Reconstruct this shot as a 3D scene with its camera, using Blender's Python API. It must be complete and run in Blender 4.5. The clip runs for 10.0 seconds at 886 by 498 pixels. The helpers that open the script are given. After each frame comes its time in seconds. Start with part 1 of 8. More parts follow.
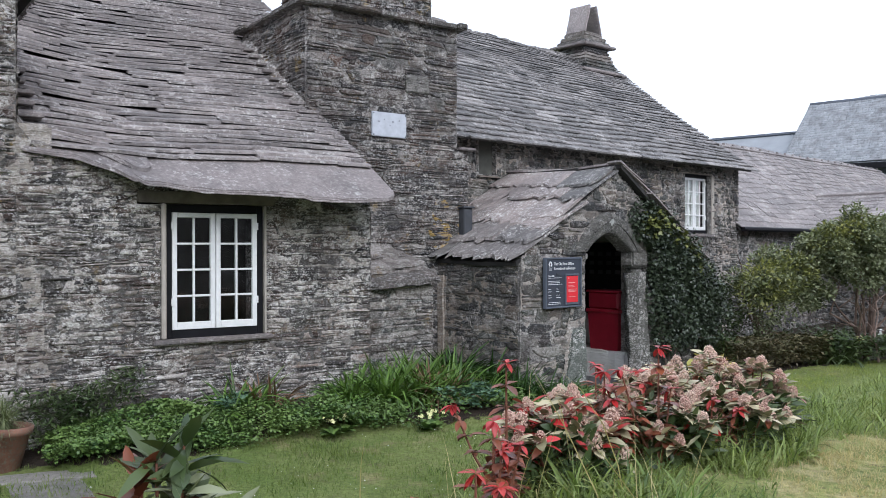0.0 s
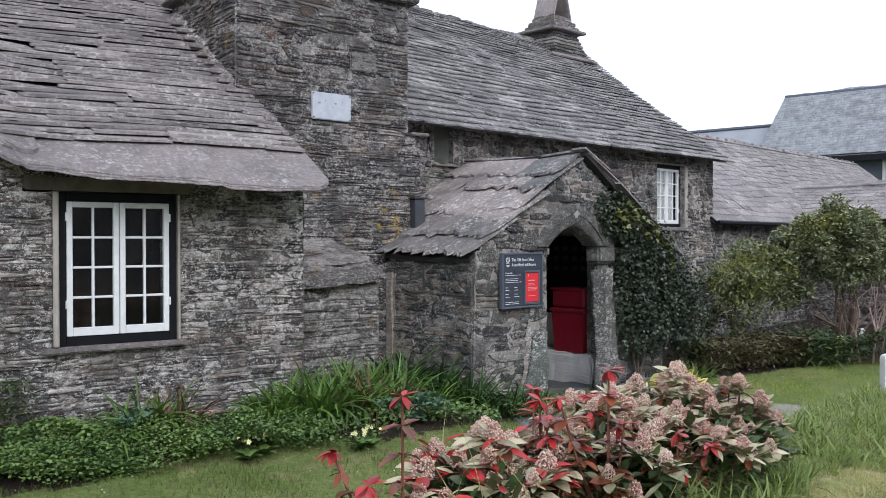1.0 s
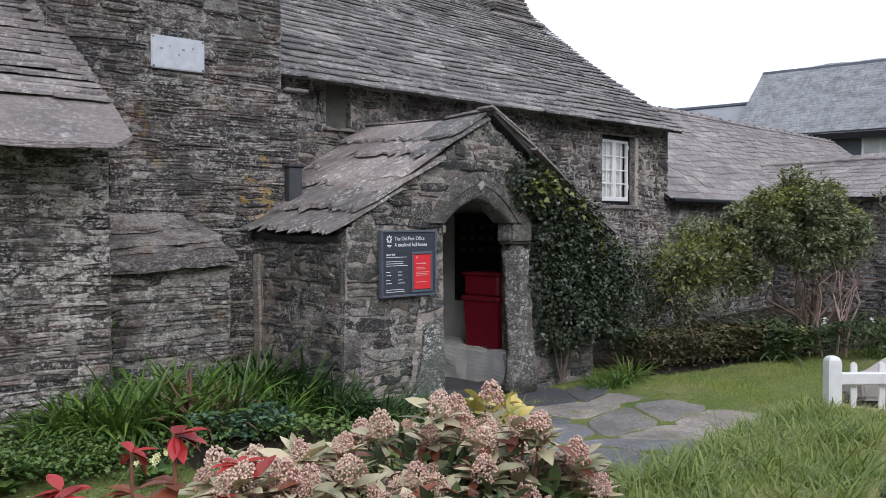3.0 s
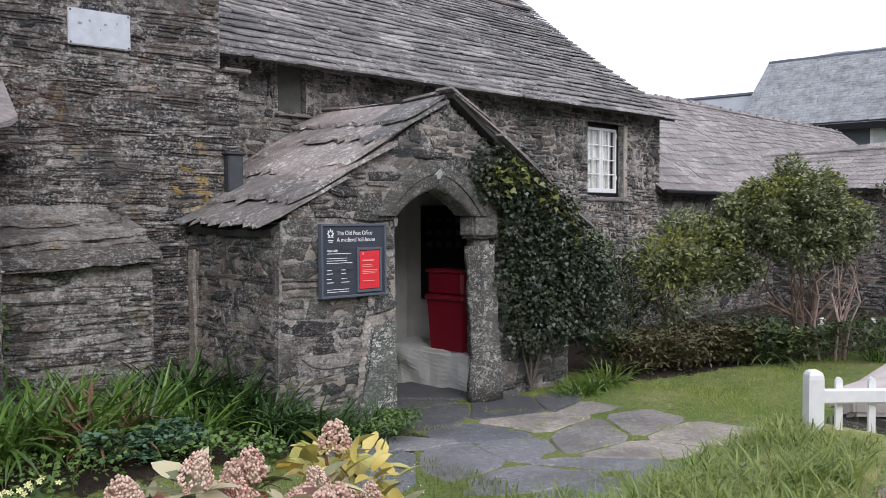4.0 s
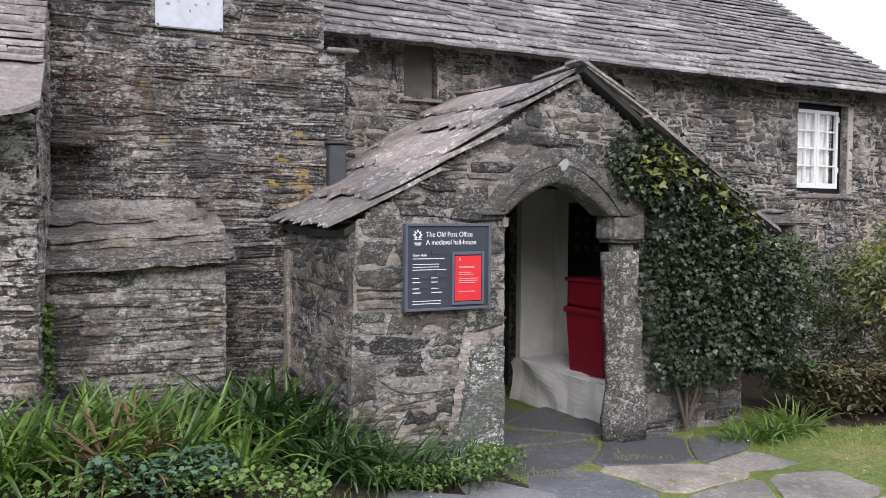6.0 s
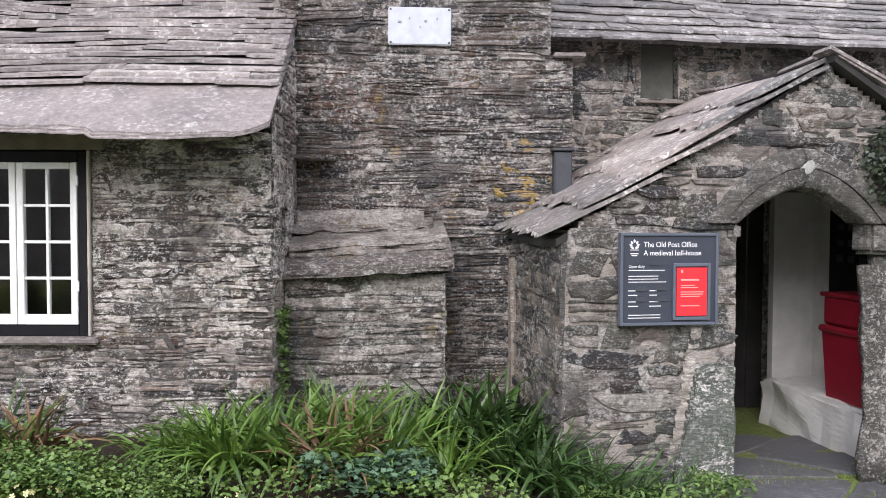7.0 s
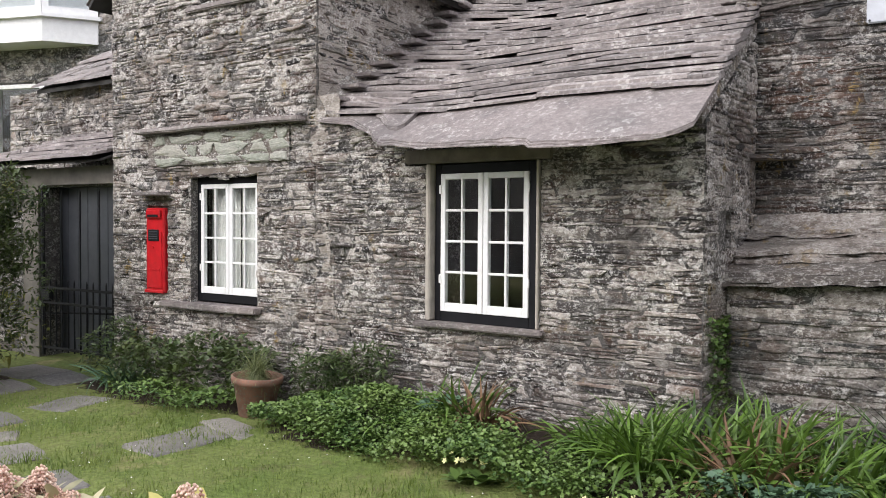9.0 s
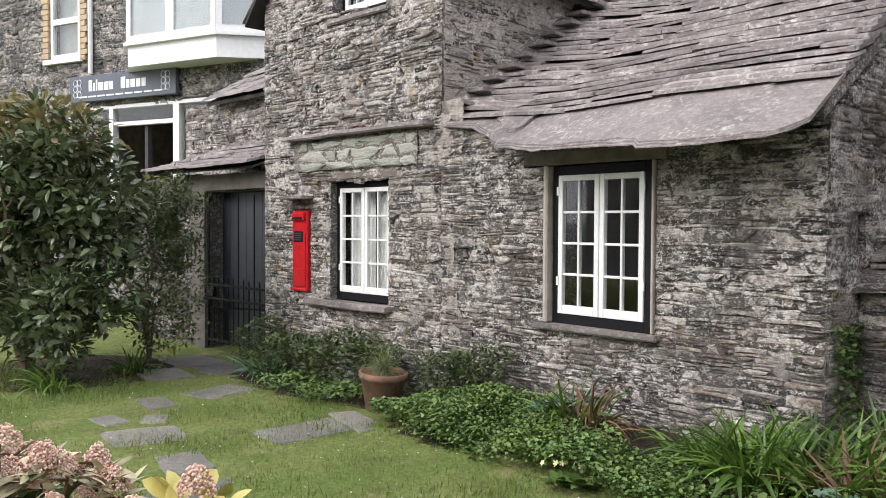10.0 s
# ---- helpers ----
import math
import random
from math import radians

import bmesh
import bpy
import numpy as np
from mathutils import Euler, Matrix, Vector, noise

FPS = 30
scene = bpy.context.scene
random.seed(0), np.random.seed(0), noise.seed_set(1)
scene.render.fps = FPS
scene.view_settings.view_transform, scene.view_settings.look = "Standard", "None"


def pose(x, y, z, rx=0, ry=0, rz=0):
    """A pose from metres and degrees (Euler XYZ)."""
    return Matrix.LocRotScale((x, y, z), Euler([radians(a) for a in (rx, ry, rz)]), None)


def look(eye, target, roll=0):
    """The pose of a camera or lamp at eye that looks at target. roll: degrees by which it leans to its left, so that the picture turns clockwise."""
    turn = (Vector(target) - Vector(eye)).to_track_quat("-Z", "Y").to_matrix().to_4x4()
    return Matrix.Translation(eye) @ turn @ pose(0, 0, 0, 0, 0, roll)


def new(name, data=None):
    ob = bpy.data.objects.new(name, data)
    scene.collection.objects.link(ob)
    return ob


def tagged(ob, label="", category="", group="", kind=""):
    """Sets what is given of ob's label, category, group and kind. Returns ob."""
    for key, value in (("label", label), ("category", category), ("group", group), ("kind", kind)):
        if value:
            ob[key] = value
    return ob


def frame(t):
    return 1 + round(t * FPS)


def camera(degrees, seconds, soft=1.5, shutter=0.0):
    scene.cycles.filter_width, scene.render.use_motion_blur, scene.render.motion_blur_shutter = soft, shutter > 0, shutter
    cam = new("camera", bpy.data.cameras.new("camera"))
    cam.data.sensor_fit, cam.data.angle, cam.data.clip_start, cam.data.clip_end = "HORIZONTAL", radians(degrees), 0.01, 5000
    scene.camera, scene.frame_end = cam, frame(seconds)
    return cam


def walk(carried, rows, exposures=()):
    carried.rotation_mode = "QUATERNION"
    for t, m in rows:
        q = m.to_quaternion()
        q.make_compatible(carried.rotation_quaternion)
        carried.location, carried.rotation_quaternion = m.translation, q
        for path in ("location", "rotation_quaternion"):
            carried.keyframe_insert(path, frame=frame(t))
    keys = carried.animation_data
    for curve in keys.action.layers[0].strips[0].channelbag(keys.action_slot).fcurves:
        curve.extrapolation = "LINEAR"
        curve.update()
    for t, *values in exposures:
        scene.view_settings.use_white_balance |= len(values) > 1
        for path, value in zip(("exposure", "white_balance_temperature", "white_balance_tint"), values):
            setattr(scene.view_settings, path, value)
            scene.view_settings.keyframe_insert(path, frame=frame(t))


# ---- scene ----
cam = camera(55.4, 10.0, 0.75)
PATH = [
    (0, (-3.017, -7.874, 1.794), (-1.842, -6.256, 1.788), -0.1),
    (0.5, (-2.607, -7.57, 1.794), (-1.407, -5.97, 1.779), -0.1),
    (1, (-2.177, -7.302, 1.79), (-0.959, -5.716, 1.771), -0.1),
    (1.5, (-1.725, -7.134, 1.775), (-0.498, -5.554, 1.758), -0.1),
    (2, (-1.243, -6.97, 1.729), (-0.01, -5.395, 1.71), -0.2),
    (2.5, (-0.774, -6.81, 1.698), (0.462, -5.238, 1.667), -0.2),
    (3, (-0.287, -6.689, 1.686), (0.952, -5.12, 1.633), -0.2),
    (4.5, (1.029, -6.275, 1.672), (2.224, -4.673, 1.599), -0.2),
    (5, (1.453, -6.156, 1.664), (2.6, -4.519, 1.592), -0.1),
    (5.2, (1.614, -6.098, 1.67), (2.73, -4.44, 1.595), 0.0),
    (6.3, (2.313, -5.843, 1.718), (2.836, -3.914, 1.639), 0.4),
    (6.5, (2.418, -5.845, 1.723), (2.799, -3.883, 1.644), 0.3),
    (7, (2.648, -5.855, 1.751), (2.735, -3.858, 1.677), 0.2),
    (7.5, (2.877, -5.798, 1.757), (2.663, -3.811, 1.681), 0.3),
    (8, (3.13, -5.747, 1.735), (2.55, -3.834, 1.665), 0.3),
    (8.5, (3.253, -5.688, 1.723), (2.384, -3.888, 1.66), 0.3),
    (9, (3.457, -5.588, 1.725), (2.327, -3.939, 1.663), 0.4),
    (9.5, (3.658, -5.445, 1.732), (2.318, -3.962, 1.673), 0.4),
    (10, (3.86, -5.332, 1.735), (2.414, -3.952, 1.673), 0.3),
]
walk(cam, [(t, look(eye, target, roll)) for t, eye, target, roll in PATH], [(0, 0.32, 5860, 11.5), (2.5, 0.02, 6030, 13), (4.5, 0.36, 6200, 14.5), (6.5, 0.78, 6300, 16.5), (7.5, 1.02, 6360, 16.5), (8.5, 0.81, 6500, 14.5), (9.2, 0.72, 6530, 14), (10, 0.73, 6530, 13)])

# ---- light: a white overcast sky, a broad soft sun behind the clouds ----
world = bpy.data.worlds.new("overcast")
scene.world = world
world.use_nodes = True
wn, wl = world.node_tree.nodes, world.node_tree.links
wn.clear()
sky = wn.new("ShaderNodeTexSky")
sky.sky_type, sky.sun_disc = "NISHITA", False
SUN_UP, SUN_TURN = 36.0, 195.0
sky.sun_elevation, sky.sun_rotation = radians(SUN_UP), radians(SUN_TURN)
sky.air_density, sky.dust_density = 1.0, 3.0
dim = wn.new("ShaderNodeMix")
dim.data_type = "RGBA"
dim.inputs[0].default_value = 0.9
dim.inputs[7].default_value = (9.0, 9.3, 10.0, 1)
wl.new(sky.outputs[0], dim.inputs[6])
bg = wn.new("ShaderNodeBackground")
bg.inputs[1].default_value = 0.12
wl.new(dim.outputs[2], bg.inputs[0])
wout = wn.new("ShaderNodeOutputWorld")
wl.new(bg.outputs[0], wout.inputs[0])
sun = new("sun", bpy.data.lights.new("sun", "SUN"))
sun.data.energy, sun.data.angle, sun.data.color = 1.5, radians(40), (1.0, 0.98, 0.95)
sa, se = radians(SUN_TURN), radians(SUN_UP)
sun.matrix_world = look((20 * math.sin(sa) * math.cos(se), 20 * math.cos(sa) * math.cos(se), 20 * math.sin(se)), (0, 0, 0))

# ---- helpers for meshes ----
RNG = np.random.default_rng(7)


def rnd(a, b):
    return float(RNG.uniform(a, b))


class Geo:
    """Collects vertices and faces for one mesh."""

    def __init__(self):
        self.v, self.f = [], []

    def add(self, verts, faces, m=None):
        n = len(self.v)
        self.v += [tuple(m @ Vector(p)) if m is not None else tuple(p) for p in verts]
        self.f += [tuple(i + n for i in face) for face in faces]
        return self

    def box(self, lo, hi, m=None, cut=0.0):
        """A box, with its edges taken off by cut."""
        (x0, y0, z0), (x1, y1, z1) = lo, hi
        if cut <= 0:
            pts = [(x, y, z) for z in (z0, z1) for x, y in ((x0, y0), (x1, y0), (x1, y1), (x0, y1))]
            return self.add(pts, [(3, 2, 1, 0), (4, 5, 6, 7), (0, 1, 5, 4), (1, 2, 6, 5), (2, 3, 7, 6), (3, 0, 4, 7)], m)
        bm = bmesh.new()
        bmesh.ops.create_cube(bm, size=1)
        for p in bm.verts:
            p.co = ((x0 + x1) / 2 + p.co.x * (x1 - x0), (y0 + y1) / 2 + p.co.y * (y1 - y0), (z0 + z1) / 2 + p.co.z * (z1 - z0))
        bmesh.ops.bevel(bm, geom=bm.edges[:], offset=cut, segments=1, affect="EDGES")
        bm.verts.index_update()
        self.add([p.co[:] for p in bm.verts], [[p.index for p in face.verts] for face in bm.faces], m)
        bm.free()
        return self

    def prism(self, outline, y0, y1, m=None):
        """An outline in x and z, drawn out from y0 to y1."""
        n = len(outline)
        pts = [(x, y0, z) for x, z in outline] + [(x, y1, z) for x, z in outline]
        faces = [tuple(range(n)), tuple(range(2 * n - 1, n - 1, -1))]
        faces += [(i, i + n, (i + 1) % n + n, (i + 1) % n) for i in range(n)]
        return self.add(pts, faces, m)

    def slab(self, outline, z0, z1, m=None):
        """An outline in x and y, drawn out from z0 to z1."""
        n = len(outline)
        pts = [(x, y, z0) for x, y in outline] + [(x, y, z1) for x, y in outline]
        faces = [tuple(range(n - 1, -1, -1)), tuple(range(n, 2 * n))]
        faces += [(i, (i + 1) % n, (i + 1) % n + n, i + n) for i in range(n)]
        return self.add(pts, faces, m)

    def tube(self, points, radii, n=6, m=None):
        points = [Vector(p) for p in points]
        pts, faces = [], []
        for k, p in enumerate(points):
            way = (points[min(k + 1, len(points) - 1)] - points[max(k - 1, 0)]).normalized()
            side = way.cross(Vector((0.3, 0.9, 0.2))).normalized()
            up = way.cross(side)
            r = radii[k] if isinstance(radii, (list, tuple)) else radii
            pts += [p + r * (math.cos(a) * side + math.sin(a) * up) for a in (2 * math.pi * i / n for i in range(n))]
        for k in range(len(points) - 1):
            faces += [(k * n + i, k * n + (i + 1) % n, (k + 1) * n + (i + 1) % n, (k + 1) * n + i) for i in range(n)]
        faces += [tuple(range(n - 1, -1, -1)), tuple(range((len(points) - 1) * n, len(points) * n))]
        return self.add([p[:] for p in pts], faces, m)

    def lathe(self, rings, n=20, m=None):
        """Rings of radius and height, turned round z."""
        pts = [(r * math.cos(2 * math.pi * i / n), r * math.sin(2 * math.pi * i / n), z) for r, z in rings for i in range(n)]
        faces = [(k * n + i, k * n + (i + 1) % n, (k + 1) * n + (i + 1) % n, (k + 1) * n + i) for k in range(len(rings) - 1) for i in range(n)]
        faces += [tuple(range(n - 1, -1, -1)), tuple(range((len(rings) - 1) * n, len(rings) * n))]
        return self.add(pts, faces, m)

    def mesh(self, name, material, smooth=False):
        me = bpy.data.meshes.new(name)
        me.from_pydata(self.v, [], self.f)
        for material in material if isinstance(material, (list, tuple)) else [material]:
            me.materials.append(material)
        if smooth:
            me.polygons.foreach_set("use_smooth", [True] * len(me.polygons))
        me.update()
        return me


def part(name, geo, material, parent, label="", smooth=False, m=None):
    """Links a Geo or a mesh as one mesh object under a thing or a part."""
    ob = new(name, geo.mesh(name, material, smooth) if isinstance(geo, Geo) else geo)
    ob.parent = parent
    if m is not None:
        ob.matrix_basis = m
    return tagged(ob, label)


def thing(name, label, category, m=None, group="", geo=None, material=None, kind="", smooth=False):
    """A top-level thing: an Empty at its base, or a mesh."""
    ob = new(name, geo.mesh(name, material, smooth) if geo else None)
    if m is not None:
        ob.matrix_basis = m
    return tagged(ob, label, category, group, kind)


def joined(name, templates, places, material, parent=None, smooth=False):
    """One mesh of many pieces: places are pairs of a template's number and a 4 x 4 array."""
    vs, counts, loops, n = [], [], [], 0
    for k, m in places:
        tv, tf, tc = templates[k]
        vs.append(tv @ m[:3, :3].T + m[:3, 3])
        loops.append(tf + n)
        counts.append(tc)
        n += len(tv)
    me = bpy.data.meshes.new(name)
    if vs:
        v, l, c = np.concatenate(vs), np.concatenate(loops), np.concatenate(counts)
        me.vertices.add(len(v))
        me.vertices.foreach_set("co", v.ravel())
        me.loops.add(len(l))
        me.loops.foreach_set("vertex_index", l.astype(np.int32))
        me.polygons.add(len(c))
        me.polygons.foreach_set("loop_start", np.concatenate([[0], np.cumsum(c)[:-1]]).astype(np.int32))
        if smooth:
            me.polygons.foreach_set("use_smooth", np.ones(len(c), bool))
        me.update(calc_edges=True)
    me.materials.append(material)
    ob = new(name, me)
    ob.parent = parent
    return ob


def template(verts, faces):
    return np.array(verts, float), np.array([i for f in faces for i in f], np.int64), np.array([len(f) for f in faces], np.int64)


def template_mesh(name, tmpl, material):
    tv, tf, tc = tmpl
    ends = np.cumsum(tc)
    me = bpy.data.meshes.new(name)
    me.from_pydata([tuple(p) for p in tv], [], [tuple(int(i) for i in tf[e - c : e]) for e, c in zip(ends, tc)])
    me.materials.append(material)
    return me


def pieces(name, templates, places, mat_single, mat_joined, parent, near, limit=300, rest="", stuff_label=""):
    """The pieces nearest to a place of the plan as parts of their own, the others joined into one part."""
    near = np.array(near)
    places = sorted(places, key=lambda p: float(np.sum((p[1][:3, 3] - near) ** 2)))
    shared = {}
    for k, m in places[:limit]:
        if k not in shared:
            shared[k] = template_mesh(name, templates[k], mat_single)
        ob = new(name, shared[k])
        ob.parent = parent
        ob.matrix_basis = Matrix([[float(v) for v in row] for row in m])
    if len(places) > limit:
        ob = joined(rest or name + "_rows", templates, places[limit:], mat_joined, parent)
        tagged(ob, stuff_label, "", "", "stuff")


def stone_templates(seed):
    """Rough split stones one unit wide, deep and high, with raked and pointed ends: the front is at y = -1."""
    rng, out = np.random.default_rng(seed), []
    for aspect in (1.6, 3.2, 6.0):
        for _ in range(9):
            base = np.array([(-0.5, -0.5), (-0.16, -0.5), (0.2, -0.5), (0.5, -0.5), (0.5, 0.5), (0.18, 0.5), (-0.2, 0.5), (-0.5, 0.5)])
            ring = base + rng.uniform(-1, 1, (8, 2)) * (0.22 / aspect, 0.15)
            for low, high, side in ((0, 7, 1), (3, 4, -1)):
                rake = rng.uniform(0.1, 0.75) / aspect
                ring[low if rng.uniform() < 0.5 else high, 0] += side * rake
                if rng.uniform() < 0.3:
                    ring[low, 1], ring[high, 1] = ring[low, 1] * 0.45, ring[high, 1] * 0.45
            ring[:, 1] *= 1 - rng.uniform(0, 0.4) * np.sign(rng.normal()) * ring[:, 0]
            ring = ring.clip(-0.58, 0.58)
            verts = [(x, 0, z) for x, z in ring]
            deep = rng.uniform(0.0, 0.3, 8)
            verts += [(x, -0.78 + d, z) for (x, z), d in zip(ring, deep)]
            inner = ring * (1 - 0.24 / aspect, 0.74) + rng.uniform(-1, 1, (8, 2)) * (0.05 / aspect, 0.05)
            verts += [(x, -1 + d, z) for (x, z), d in zip(inner, rng.uniform(0, 0.28, 8))]
            verts.append((rng.uniform(-0.2, 0.2), -1.02, rng.uniform(-0.2, 0.2)))
            faces = [(i, (i + 1) % 8, (i + 1) % 8 + 8, i + 8) for i in range(8)]
            faces += [(i + 8, (i + 1) % 8 + 8, (i + 1) % 8 + 16, i + 16) for i in range(8)]
            faces += [(i + 16, (i + 1) % 8 + 16, 24) for i in range(8)]
            out.append(template(verts, faces))
    return out


def slate_templates(seed, rough=0.07, count=14, long=7):
    """Slates one unit wide, long and thick: the ragged lower edge is at y = 0, the top at y = 1."""
    rng, out = np.random.default_rng(seed), []
    for _ in range(count):
        xs = np.concatenate([[-0.5], np.sort(rng.uniform(-0.44, 0.44, long)), [0.5]])
        slope = rng.uniform(-0.5, 0.5) * rough
        low = [(float(x), float(rng.uniform(-0.4, 0.7) * rough + slope * x + (rough * rng.uniform(0.2, 1.6) if abs(x) == 0.5 else 0))) for x in xs]
        outline = low + [(0.5 - rng.uniform(0, 0.03), 1.0), (-0.5 + rng.uniform(0, 0.03), 1.0)]
        n = len(outline)
        verts = [(x, y, 0) for x, y in outline]
        verts += [(x * 0.985, y + (rng.uniform(0.01, 0.05) if y < 0.5 else 0), 1 + (rng.uniform(-0.35, 0.2) if y < 0.5 else 0)) for x, y in outline]
        faces = [tuple(range(n - 1, -1, -1)), tuple(range(n, 2 * n))] + [(i, (i + 1) % n, (i + 1) % n + n, i + n) for i in range(n)]
        out.append(template(verts, faces))
    return out


STONES, SLATES, GREAT = stone_templates(3), slate_templates(5, 0.055), slate_templates(6, 0.13, 14, 13)


def wall_rows(z0, z1, low, high, rng):
    rows, z = [], z0
    while z < z1 - 0.01:
        h = low + (high - low) * rng.uniform(0, 1) ** 1.5 * (1.35 if rng.uniform() < 0.12 else 1.0)
        h = h if z1 - z - h > low * 0.6 else z1 - z
        rows.append((z, h))
        z += h
    return rows


def stone_places(m, spans, z0, z1, size, seed, proud=(0.006, 0.022), wave=0.022, gap=0.004, split=0.45):
    """Rubble on a wall whose face is y = 0 of m, with the wall behind it. spans(z): stretches of u to fill. size: row heights and stone lengths.
    The rows are broken into stretches that do not run through, as in old walling."""
    rng, out, m = np.random.default_rng(seed), [], np.array(m)
    low, high, short, long = size
    ends = [e for z in np.linspace(z0 + 0.01, z1 - 0.01, 40) for q in spans(z) for e in q]
    left, right = min(ends), max(ends)
    cuts, u = [left], left
    while right - u > 1.4:
        u += rng.uniform(0.35, 0.95)
        cuts.append(u)
    cuts.append(right)
    for s0, s1 in zip(cuts[:-1], cuts[1:]):
        for z, h in wall_rows(z0, z1, low, high, rng):
            c0, c1 = s0 - (rng.uniform(0, 0.12) if s0 > left else 0), s1 + (rng.uniform(0, 0.12) if s1 < right else 0)
            for a, b in [(max(a, c0), min(b, c1)) for a, b in spans(z + h / 2) if min(b, c1) - max(a, c0) > 0.02]:
                u = a
                while u < b - 0.015:
                    w = short + (long - short) * rng.uniform(0, 1) ** 1.7
                    w = min(w, b - u) if b - u - w > short * 0.7 else b - u
                    parts = [(z, h)] if h < 0.045 or rng.uniform() > split else [(z, h * (c := rng.uniform(0.35, 0.65))), (z + h * c, h * (1 - c))]
                    for zz, hh in parts:
                        lift = wave * math.sin(1.3 * u + 2.1 * zz + seed) + wave * 0.6 * math.sin(4.1 * u + 3 * zz + seed) + rng.normal(0, 0.05) * hh
                        out_by, tilt = rng.uniform(*proud) + (0.014 if rng.uniform() < 0.08 else 0), rng.normal(0, 0.035)
                        sx, sy, sz = w - gap, out_by + 0.03, hh * rng.uniform(0.82, 1.22) - gap * 0.6
                        c, s = math.cos(tilt), math.sin(tilt)
                        loc = np.array([[c * sx, 0, -s * sz, u + w / 2], [0, sy, 0, 0.03], [s * sx, 0, c * sz, zz + hh / 2 + lift], [0, 0, 0, 1]])
                        kind = 0 if w / hh < 2.3 else 9 if w / hh < 4.5 else 18
                        out.append((kind + int(rng.integers(9)), m @ loc))
                    u += w
    return out


def wall_body(spans, z0, z1, depth, step=0.06, back=None):
    """The wall itself, with the openings left out."""
    geo, z, last = Geo(), z0, None
    rows = []
    while z < z1 - 1e-6:
        h = min(step, z1 - z)
        s = tuple((round(a, 3), round(b, 3)) for a, b in spans(z + h / 2))
        if rows and rows[-1][2] == s:
            rows[-1][1] = z + h
        else:
            rows.append([z, z + h, s])
        z += h
    for lo, hi, s in rows:
        for a, b in s:
            if b - a > 0.01:
                geo.box((a, 0, lo), (b, depth, hi))
    return geo


def pointing(spans, z0, z1, seed, cover=0.5, out=0.016, step=0.03):
    """Old lime pointing smeared over the joints: a lumpy skin that stands proud of the stones in patches."""
    ends = [e for z in np.linspace(z0 + 0.01, z1 - 0.01, 60) for q in spans(z) for e in q]
    left, right = min(ends), max(ends)
    nu, nz = max(2, int((right - left) / step)), max(2, int((z1 - z0) / step))
    us, zs = np.linspace(left, right, nu + 1), np.linspace(z0, z1, nz + 1)
    geo, index = Geo(), {}

    def at(i, j):
        if (i, j) not in index:
            u, z = us[i], zs[j]
            n = 0.55 * noise.noise((u * 1.7 + seed, z * 2.2, seed)) + 0.6 * noise.noise((u * 6, z * 11, seed + 5)) + 0.45 * noise.noise((u * 15, z * 27, seed + 9))
            y = -out * min(max(n + cover - 0.5, -0.6), 0.75) * 1.6
            index[i, j] = len(geo.v)
            geo.v.append((float(u), float(y), float(z)))
        return index[i, j]

    for j in range(nz):
        row = spans((zs[j] + zs[j + 1]) / 2)
        for a, b in row:
            i0, i1 = int(math.ceil((a - left) / (right - left) * nu - 0.3)), int(math.floor((b - left) / (right - left) * nu + 0.3))
            for i in range(max(i0, 0), min(i1, nu)):
                geo.f.append((at(i, j), at(i + 1, j), at(i + 1, j + 1), at(i, j + 1)))
    return geo


def minus(spans, holes):
    for c, d in holes:
        spans = [q for a, b in spans for q in ((a, min(b, c)), (max(a, d), b)) if q[1] - q[0] > 0.02]
    return spans


def slate_places(surf, rows, u0, u1, wide, thick, seed, lift=2.6):
    """Slates in rows over a surface surf(u, v). rows: pairs of v and the length that shows."""
    rng, out = np.random.default_rng(seed), []
    for v, show in rows:
        a = u0(v) if callable(u0) else u0
        b = u1(v) if callable(u1) else u1
        u = a - rng.uniform(0, wide[0])
        while u < b:
            w = rng.uniform(*wide)
            lo, hi = max(u, a), min(u + w, b)
            if hi - lo > 0.03:
                jit = rng.normal(0, 0.03) * show
                bow = lambda x: v + jit + (0.3 * math.sin(1.1 * x + 2 * v) + 0.16 * math.sin(3.1 * x + 7 * v)) * min(1, max(0, v * 2)) * show
                mid = (lo + hi) / 2
                p, q = surf(mid, bow(mid)), surf(mid, bow(mid) + 0.3)
                ey, ex = (q - p).normalized(), (surf(hi, bow(hi)) - surf(lo, bow(lo))).normalized()
                n = ex.cross(ey).normalized()
                t = thick * rng.uniform(0.85, 1.2)
                p = p + n * (thick * lift + rng.uniform(-0.1, 0.25) * thick)
                long = show * rng.uniform(2.4, 2.7)
                ey2 = (ey * long - n * thick * lift * 1.1).normalized()
                ey2 = (ey2 + ex * rng.normal(0, 0.018)).normalized()
                n2 = ex.cross(ey2).normalized()
                x, y, z = ex * (hi - lo + 0.006), ey2 * long, n2 * t
                out.append((int(rng.integers(14)), np.array([[x.x, y.x, z.x, p.x], [x.y, y.y, z.y, p.y], [x.z, y.z, z.z, p.z], [0, 0, 0, 1]])))
            u += w
    return out


def flat(o, turn):
    """The place of a wall: its left end at the ground, and its turn about z in degrees."""
    return pose(o[0], o[1], o[2] if len(o) > 2 else 0, 0, 0, turn)

